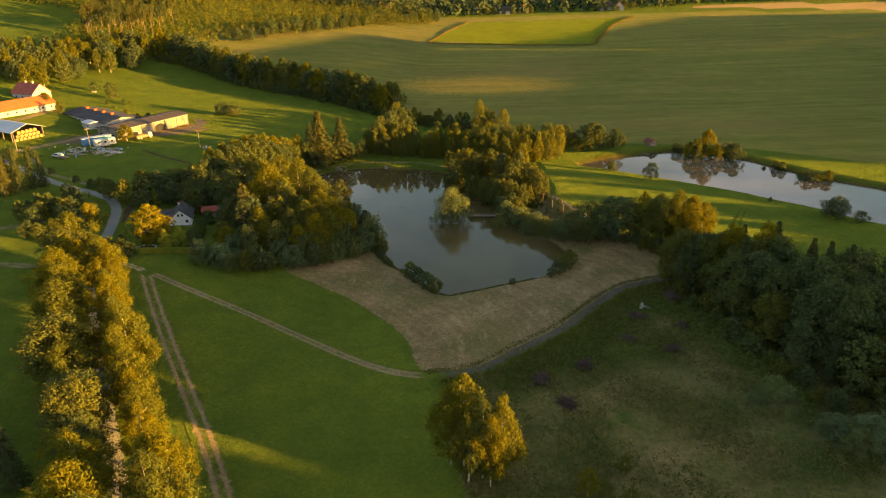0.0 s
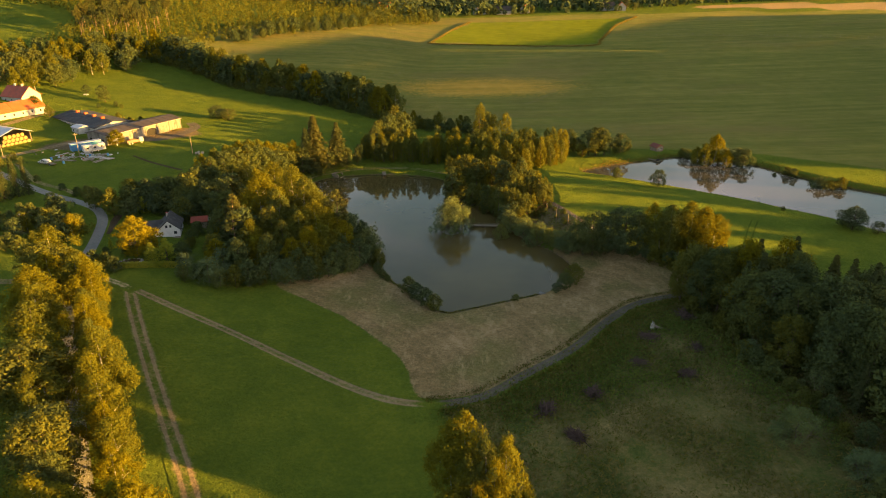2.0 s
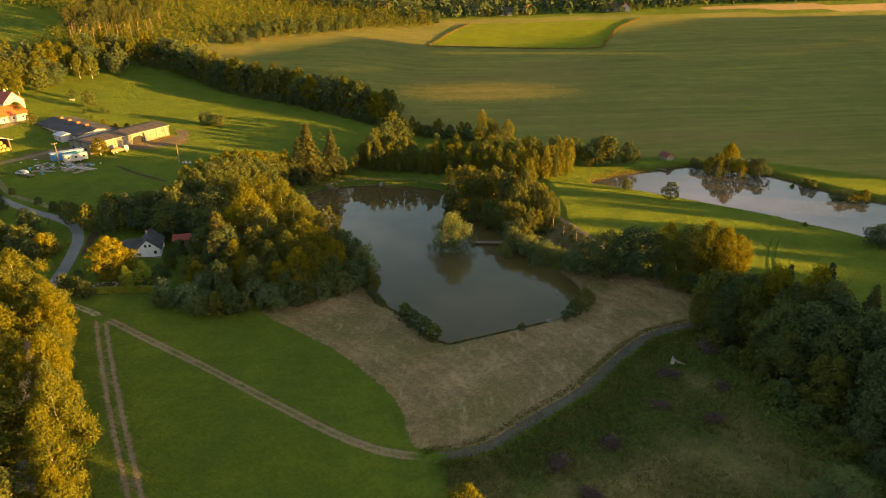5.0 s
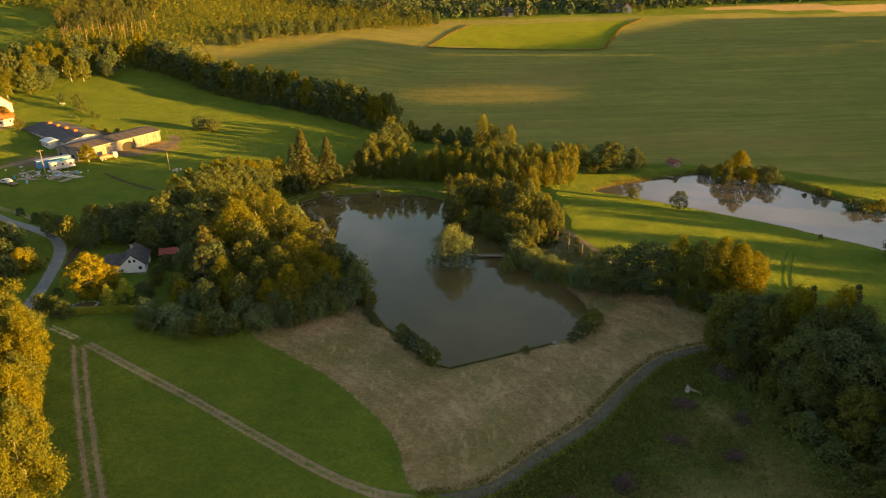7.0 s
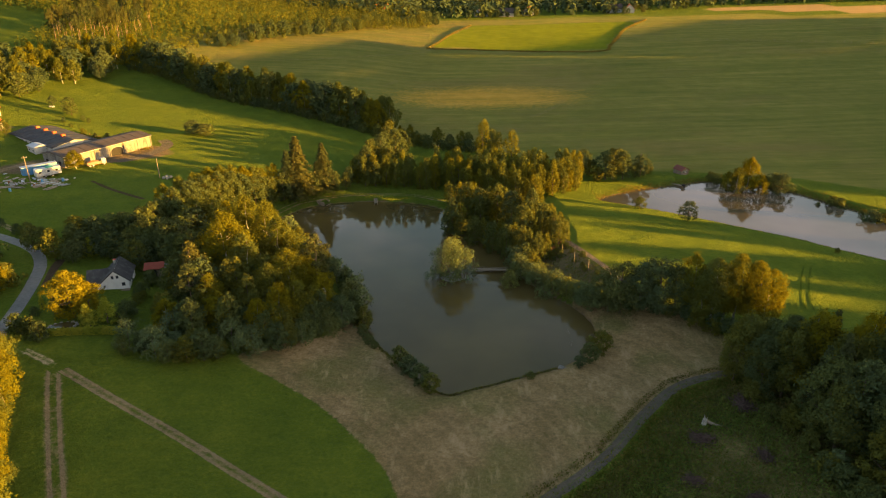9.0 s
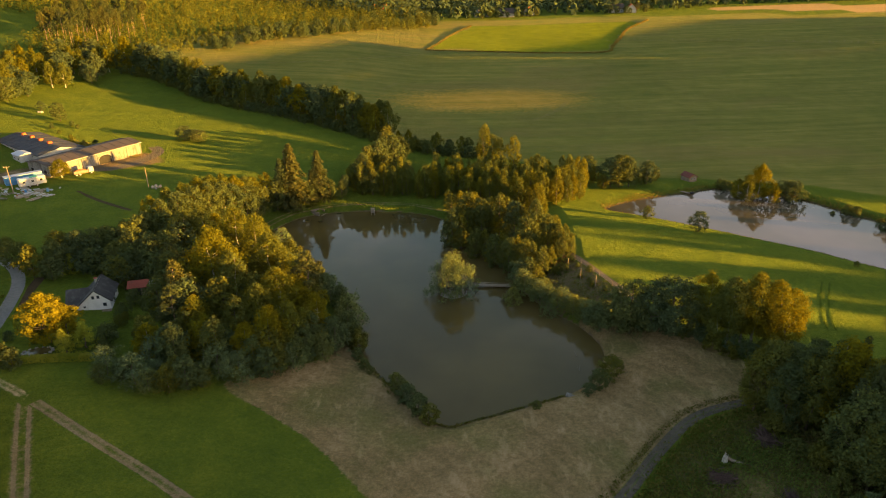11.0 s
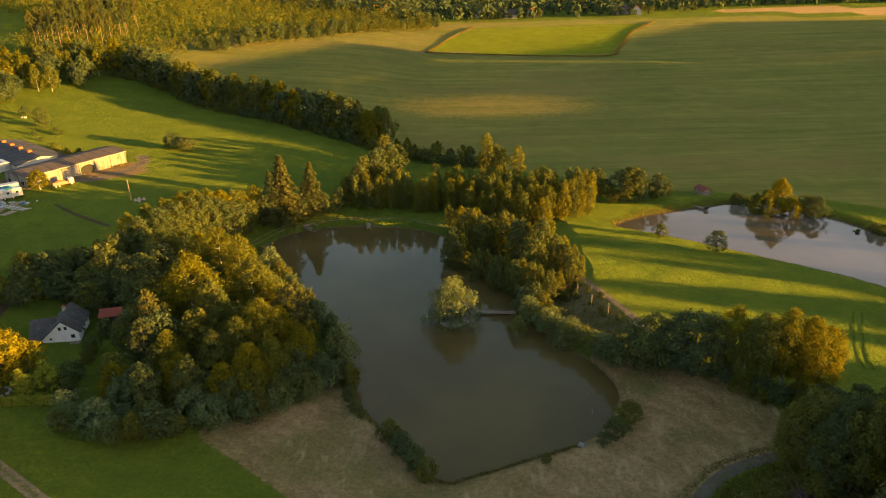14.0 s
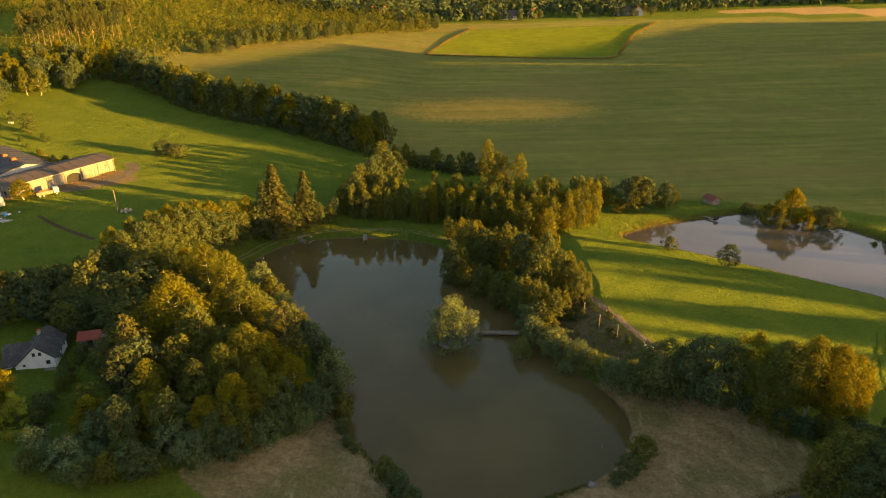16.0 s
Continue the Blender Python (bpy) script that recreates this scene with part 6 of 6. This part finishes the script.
# ---- pond side ----
def planks(parent, x0, x1, y0, y1, z, step, along_x=True):
    """Deck boards, each a piece of its own on one shared mesh."""
    n = int(((x1 - x0) if along_x else (y1 - y0)) / step)
    bm = bmesh.new()
    if along_x:
        box(bm, -step * 0.45, step * 0.45, y0, y1, 0, 0.05)
    else:
        box(bm, x0, x1, -step * 0.45, step * 0.45, 0, 0.05)
    me = bpy.data.meshes.new("plank")
    bm.to_mesh(me)
    bm.free()
    me.materials.append(OLD_WOOD)
    for k in range(n):
        ob = new("plank", me)
        ob.parent = parent
        ob.location = (x0 + step * (k + 0.5), 0, z) if along_x else (0, y0 + step * (k + 0.5), z)


footbridge = tagged(thing("footbridge", 3.0, 188.7, 0.0, -3.5), "narrow plank footbridge from the bank to the islet", "footbridge")
for yy in (-0.4, 0.4):
    block("beam", 0, 8.6, yy - 0.07, yy + 0.07, 0.35, 0.55, OLD_WOOD, footbridge, edge=0.01)
planks(footbridge, 0, 8.6, -0.5, 0.5, 0.56, 0.22)
for xx in (1.0, 4.3, 7.6):
    for yy in (-0.4, 0.4):
        rod("post", (xx, yy, -1.8), (xx, yy, 0.5), 0.08, OLD_WOOD, footbridge)
for xx in (0.3, 2.9, 5.5, 8.3):
    rod("rail_post", (xx, -0.46, 0.55), (xx, -0.46, 1.35), 0.04, OLD_WOOD, footbridge)
rod("handrail", (0.2, -0.46, 1.33), (8.5, -0.46, 1.33), 0.04, OLD_WOOD, footbridge)

pier = tagged(thing("pier", -27.0, 242.6, 0.0, -82), "small weathered plank pier on the dam", "pier")
planks(pier, 0, 5.2, -0.6, 0.6, 0.7, 0.22)
for xx in (0.6, 2.8, 5.0):
    for yy in (-0.5, 0.5):
        rod("post", (xx, yy, -2.0), (xx, yy, 0.72 if xx < 4 else 1.5), 0.08, OLD_WOOD, pier)
for yy in (-0.5, 0.5):
    block("beam", 0, 5.2, yy - 0.06, yy + 0.06, 0.52, 0.69, OLD_WOOD, pier, edge=0.01)
sluice = tagged(thing("sluice", -43.2, 239.2, 0.0, 64), "concrete sluice box with a dark opening at the dam", "sluice")
bm = bmesh.new()
for q in ((-1.5, 1.5, 1.1, 1.4, -1.5, 1.3), (-1.5, -1.2, -1.4, 1.1, -1.5, 1.1), (1.2, 1.5, -1.4, 1.1, -1.5, 1.1), (-1.5, 1.5, 0.3, 1.1, 1.1, 1.3)):
    box(bm, *q)
part("walls", bm, OLD_WOOD, sluice)
# solid block, coloured near-black for the shade inside the sluice
block("opening", -1.2, 1.2, 0.9, 1.09, -1.0, 1.0, DARK_GAP, sluice)
block("float", -1.3, 1.3, -2.2, -1.9, -0.1, 0.12, OLD_WOOD, sluice)

# dead sticks and pale stones at the near shore
for x, y, turn, long in ((22.6, 158.0, 130, 1.6), (21.4, 152.9, 75, 1.9)):
    ob = tagged(thing("stick", x, y, -0.15, turn), "bare grey stick standing out of the pond", "stick", "sticks in the pond")
    rod("limb", (0, 0, -0.8), (long, 0, 0.9), 0.07, OLD_WOOD, ob, 6, r2=0.03)
    rod("twig", (long * 0.5, 0, 0.1), (long * 0.8, 0.5, 0.7), 0.035, OLD_WOOD, ob, 5, r2=0.015)

# islet
bm = bmesh.new()
bmesh.ops.create_icosphere(bm, subdivisions=4, radius=1, matrix=Matrix.Translation((-1.7, 185.6, -0.6)) @ Matrix.Diagonal((3.9, 3.2, 1.2, 1)))
for v in bm.verts:
    v.co += noise.noise_vector(v.co * 0.5) * 0.35
islet = part("islet", bm, GRAVEL)
tagged(islet, "small grassy islet under the willows", "islet", kind="structure")

# fenced garden by the pond
pen = tagged(thing("fence", 0, 0, 0), "long low garden fence with a red rail on one side", "fence")
corner, west, east = np.array([26.4, 197.6]), np.array([19.3, 192.5]), np.array([34.0, 178.4])
for a, b, mat, nm in ((corner, west, RED_WOOD, "red_rail"), (corner, east, OLD_WOOD, "rail")):
    n = int(np.linalg.norm(b - a) / 2.4)
    for k in range(n + 1):
        p = a + (b - a) * k / n
        g = at(*p)
        rod("post", (*p, g - 0.3), (*p, g + 1.15), 0.06, OLD_WOOD, pen)
        if k < n:
            q = a + (b - a) * (k + 1) / n
            for zz in (0.35, 0.75, 1.1):
                rod(nm, (*p, g + zz), (*q, at(*q) + zz), 0.06, mat, pen, 5)
ribbon("path", np.array([(25.6, 201.5), (27.4, 198.3), (31.2, 188.5), (35.2, 178.2), (37, 173)]), [(-0.9, 0), (-0.5, 1), (0.5, 1), (0.9, 0)], GRAVEL_GROUND, "pale strip of gravel outside the garden fence", 0.06, category="path")
for x, y in ((25.0, 191.4), (27.0, 185.8), (29.6, 181.6)):
    ob = tagged(thing("fence_post", x, y, at(x, y) - 0.2), "tall pale concrete post in the fenced garden", "post", "garden posts")
    rod("post", (0, 0, 0), (0, 0, 3.0), 0.11, OLD_WOOD, ob, 6, r2=0.08)
    rod("cap", (0, 0, 3.0), (0, 0, 3.08), 0.12, CONCRETE, ob, 6)
rubble(18.4, 144.9, 0.8, "flat grey stones on the pond shore", "shore stones", GRAVEL, 9)
rubble(34.6, 177.0, 0.9, "pale stones at the fence corner", "fence stones", PLASTER, 7)

pen_rng = np.random.default_rng(15)
for x, y in fill(PEN, 2.3, pen_rng):
    if pen_rng.random() < 0.35:
        plant("bush", x, y, pen_rng.uniform(0.8, 2.4), "weeds in the fenced garden", "low overgrown shrub in the fenced garden")
# boat hut
hut = building("boat_hut", 75.0, 261.0, -68, 4.8, 3.6, 1.8, 2.9, OLD_WOOD, HUT_ROOF, "small wooden hut with a red-brown roof by the pond", "hut", 0.35)
hut.scale = (0.82, 0.82, 0.82)
window(hut, 2.44, -0.7, 1.2, 0.8, 0.9, "y", 1)
window(hut, 2.44, 0.6, 1.2, 0.8, 0.9, "y", 1)
# white front given a darker wood colour in place of its shade
block("white_front", 2.4, 2.44, -1.7, 1.7, 0.1, 1.8, OLD_WOOD, hut, "white gable front darkened in place of its shade", edge=0)
block("door_step", 2.45, 3.6, -0.8, 0.8, -0.1, 0.15, OLD_WOOD, hut)
landing = tagged(thing("landing_stage", 69.6, 252.3, UPPER_LEVEL, -48), "small dark landing stage at the upper pond", "pier")
planks(landing, 0, 4.6, -0.5, 0.5, 0.45, 0.23)
for xx in (0.5, 2.4, 4.3):
    for yy in (-0.4, 0.4):
        rod("post", (xx, yy, -1.5), (xx, yy, 0.46), 0.08, OLD_WOOD, landing)
block("bench", 3.8, 4.6, -0.6, 0.6, 0.5, 1.0, DARK_GAP, landing)

# ---- rough meadow ----
def branch_mesh(seed):
    """A cut branch with side twigs, lying along x."""
    rng = np.random.default_rng(seed)
    pieces = [tube([(-1, 0, 0), (0, 0.08, 0.05), (1, 0, 0)], [0.05, 0.04, 0.012], 5)]
    for k in range(5):
        o = np.array([rng.uniform(-0.6, 0.7), 0.03, 0.02])
        e = o + np.array([rng.uniform(0.2, 0.6), rng.uniform(-0.45, 0.45), rng.uniform(-0.1, 0.3)])
        pieces.append(tube([o, (o + e) / 2 + 0.03, e], [0.025, 0.018, 0.008], 4))
    return np_mesh("branch", *joined(pieces), TWIG)


BRANCHES = [branch_mesh(300 + k) for k in range(4)]


def brush_pile(x, y, size, seed):
    rng = np.random.default_rng(seed)
    heap = tagged(thing("brush_pile", x, y, at(x, y), rng.uniform(0, 180)), "pile of dry brown cut branches in rough grass", "brush pile", "brush piles")
    for k in range(84):
        d = rng.normal(0, 0.4, 2) * size * np.array([0.8, 0.8])
        hz = max(0.05, 0.45 * size * math.exp(-(d @ d) / size ** 2 * 2)) * rng.uniform(0.1, 1.1)
        ob = new("branch", BRANCHES[k % 4])
        ob.parent = heap
        f = rng.uniform(0.6, 1.0) * size * 0.8
        ob.matrix_local = pose(d[0], d[1], hz, rng.uniform(0, 360), rng.normal(0, 14), rng.normal(0, 24) + 180 * (k % 2)) @ Matrix.Diagonal((f, f, f, 1))


for k, (x, y, s) in enumerate(((22.4, 104.5, 1.9), (14.1, 100.3, 2.0), (17.8, 93.8, 1.8), (45.8, 131.5, 2.3), (36.0, 122.6, 2.0), (39.4, 110.2, 1.7), (32.0, 113.7, 1.6), (44.0, 119.0, 1.6))):
    brush_pile(x, y, s, 60 + k)
stump = tagged(thing("broken_trunk", 37.8, 126.5, at(37.8, 126.5), 20), "pale broken tree stump with its fallen trunk", "stump")
stump.scale = (0.75, 0.75, 0.75)
rod("stump", (0, 0, -0.2), (0.1, 0.05, 1.5), 0.62, BIRCH_BARK, stump, 10, r2=0.42)
for k in range(8):
    a = k * math.pi / 4
    rod("splinter", (0.1 + 0.28 * math.cos(a), 0.05 + 0.28 * math.sin(a), 1.35), (0.15 + 0.36 * math.cos(a), 0.34 * math.sin(a), 1.75 + 0.35 * (k % 3)), 0.16, BIRCH_BARK, stump, 5, r2=0.02)
v, f = tube([(0.5, 0.2, 1.0), (1.3, -0.5, 0.55), (2.2, -1.2, 0.35), (3.2, -1.8, 0.2)], [0.36, 0.33, 0.28, 0.15], 8)
new("fallen_trunk", np_mesh("fallen_trunk", v, f, OLD_WOOD, True)).parent = stump
for k in range(6):
    rod("broken_limb", (1.2 + 0.4 * k, -0.35 - 0.3 * k, 0.5 - 0.06 * k), (1.6 + 0.5 * k, 0.7 * (-1) ** k - 0.4 * k - 0.2, 1.0 - 0.1 * k), 0.07, BARK, stump, 5, r2=0.015)
dead = tagged(thing("dead_branch", 52.0, 118.0, at(52, 118), 0), "bare grey fallen branch at the wood edge", "branch")
rod("limb", (-1.5, 0.5, 0.2), (1.8, -0.9, 2.6), 0.12, CONCRETE, dead, 6, r2=0.04)
rod("twig", (0.2, -0.2, 1.4), (1.6, 0.6, 1.9), 0.05, CONCRETE, dead, 5, r2=0.02)

# ---- fields ----
field_fence = tagged(thing("field_fence", 0, 0, 0), "long wooden pasture fence across the fields", "fence")
bm = bmesh.new()
box(bm, -0.07, 0.07, -0.07, 0.07, -0.2, 1.3)
POST = bpy.data.meshes.new("post")
bm.to_mesh(POST)
bm.free()
POST.materials.append(OLD_WOOD)
for x, y in along([(103, 517.5), (192, 492.5), (280, 466), (340, 448)], 4.0, np.random.default_rng(2), 0.1):
    ob = new("post", POST)
    ob.parent, ob.location = field_fence, (x, y, at(x, y))


def grass_strip(name, line, width, tall, count, material, label, seed, blade=0.35):
    rng = np.random.default_rng(seed)
    p = smooth_line(line, 1.0)
    k = rng.integers(0, len(p), count)
    xy = p[k] + rng.normal(0, width * 0.5, (count, 2))
    z = height(xy[:, 0], xy[:, 1])
    s = rng.uniform(0.5, 1.2, count) * tall
    pts = np.column_stack([xy, z + s * 0.45])
    nor = unit(np.column_stack([rng.normal(size=(count, 2)), 0.5 * np.abs(rng.normal(size=count))]))
    v, f = leaf_cards(rng, pts, nor, blade, 0.6)
    return tagged(new(name, np_mesh(name, v, f, material)), label, "grass", kind="stuff")


DRY_GRASS = leaf_material("dry_grass", (0.10, 0.085, 0.02), (0.15, 0.12, 0.03), (0.22, 0.165, 0.045), 0.3, 0.0)
grass_strip("dry_grass", np.array([(-21, 494), (20, 486), (60, 479), (90, 476), (98, 493), (110, 525), (122, 559), (149, 607)]), 1.0, 1.0, 4200, DRY_GRASS, "tall dry grass along a field boundary", 41, 0.45)
grass_strip("dry_grass", np.array([(-21, 494), (-14, 520), (-9, 543), (0, 575), (9, 602)]), 1.0, 1.0, 1800, DRY_GRASS, "tall dry grass along a field edge", 42, 0.45)
grass_strip("dry_grass", np.array([(-142, 285), (-130, 280), (-120, 276), (-113, 273)]), 2.6, 0.7, 1500, DRY_GRASS, "dry yellow grass on the bank behind the barn", 47, 0.3)
grass_strip("reeds", POND[70:130], 0.8, 0.7, 3600, GRASS_LEAF, "reeds and tall grass on the pond shore", 43, 0.2)
grass_strip("reeds", UPPER_POND[:60], 0.9, 0.6, 2600, GRASS_LEAF, "tall grass on the upper pond shore", 44, 0.18)
grass_strip("reeds", UPPER_POND[80:], 1.8, 0.7, 5000, DRY_GRASS, "yellow reeds on the far bank of the upper pond", 45, 0.2)
grass_strip("nettles", GRAVEL_ROAD + np.array([3.4, -3.6]), 4.2, 1.1, 9000, GRASS_LEAF, "tall green nettles beside the gravel road", 48, 0.2)
grass_strip("verge_grass", GRAVEL_ROAD + np.array([-1.3, 1.3]), 0.8, 0.5, 2500, GRASS_LEAF, "unmown grass between road and hay", 49, 0.16)
grass_strip("verge_grass", GRAVEL_ROAD + np.array([1.6, -1.6]), 1.3, 0.7, 3500, GRASS_LEAF, "tall green weeds along the gravel road", 46, 0.2)

LUSH_LEAF = leaf_material("lush_weeds", (0.05, 0.088, 0.022), (0.082, 0.122, 0.026), (0.128, 0.15, 0.034), 0.3, 0.0, 0.12)
for line, wide, count, tall in (([(8, 100), (16, 106), (26, 114), (36, 124), (46, 131)], 5.0, 8000, 1.0), ([(44, 130), (47, 122), (50, 113), (53, 104), (57, 96)], 6.0, 6000, 0.9), ([(20, 106), (28, 108), (36, 110), (42, 114)], 6.0, 4000, 0.7)):
    grass_strip("weeds", np.array(line, float), wide, tall, count, LUSH_LEAF, "lush green weeds in the damp corner of the meadow", 60 + count % 7, 0.2)

tuft_rng = np.random.default_rng(51)
cells = fill(ROUGH, 0.5, tuft_rng)
cells = cells[(cells[:, 1] > 66) & (cells[:, 0] < 75)]
cells = np.concatenate([cells, fill(PEN, 0.55, tuft_rng)])
patch = np.array([noise.noise(Vector((x * 0.09, y * 0.09, 3.0))) for x, y in cells])
cells = cells[patch + tuft_rng.normal(0, 0.25, len(cells)) > -0.12]
n = len(cells) * 3
xy = np.repeat(cells, 3, 0) + tuft_rng.normal(0, 0.22, (n, 2))
nor = unit(np.column_stack([tuft_rng.normal(size=(n, 2)), 0.55 + 0.3 * tuft_rng.random(n)]))
tufts = leaf_cards(tuft_rng, np.column_stack([xy, height(xy[:, 0], xy[:, 1]) + tuft_rng.uniform(0.1, 0.5, n)]), nor, 0.3, 0.34)
tagged(new("tussock_grass", np_mesh("tussock_grass", *tufts, GRASS_LEAF)), "dry and green tussocks of an unmown meadow", "grass", kind="stuff")

# ---- distant village ----
vil_rng = np.random.default_rng(91)
for x, y, turn in ((-68, 660, 20), (42, 668, -10), (62, 675, 70), (138, 672, 10), (150, 668, 80), (20, 672, 40)):
    ob = building("village_house", x, y, turn, vil_rng.uniform(10, 14), 8, 3.4, 7.2, PLASTER, (RED_TILE, ORANGE_TILE, BROWN_SHEET)[vil_rng.integers(3)], "distant village house with a tiled gable roof", "house", group="village houses")
    for k in range(3):
        window(ob, -3 + 3 * k, -4.0, 1.8, 1.1, 1.3, "x", -1)
    for k in range(3):
        plant("far oak", x - 9 + 8 * k + vil_rng.normal(0, 1.5), y - 11 + vil_rng.normal(0, 1.5), vil_rng.uniform(5, 9), "village trees", "dark round tree before a village house")
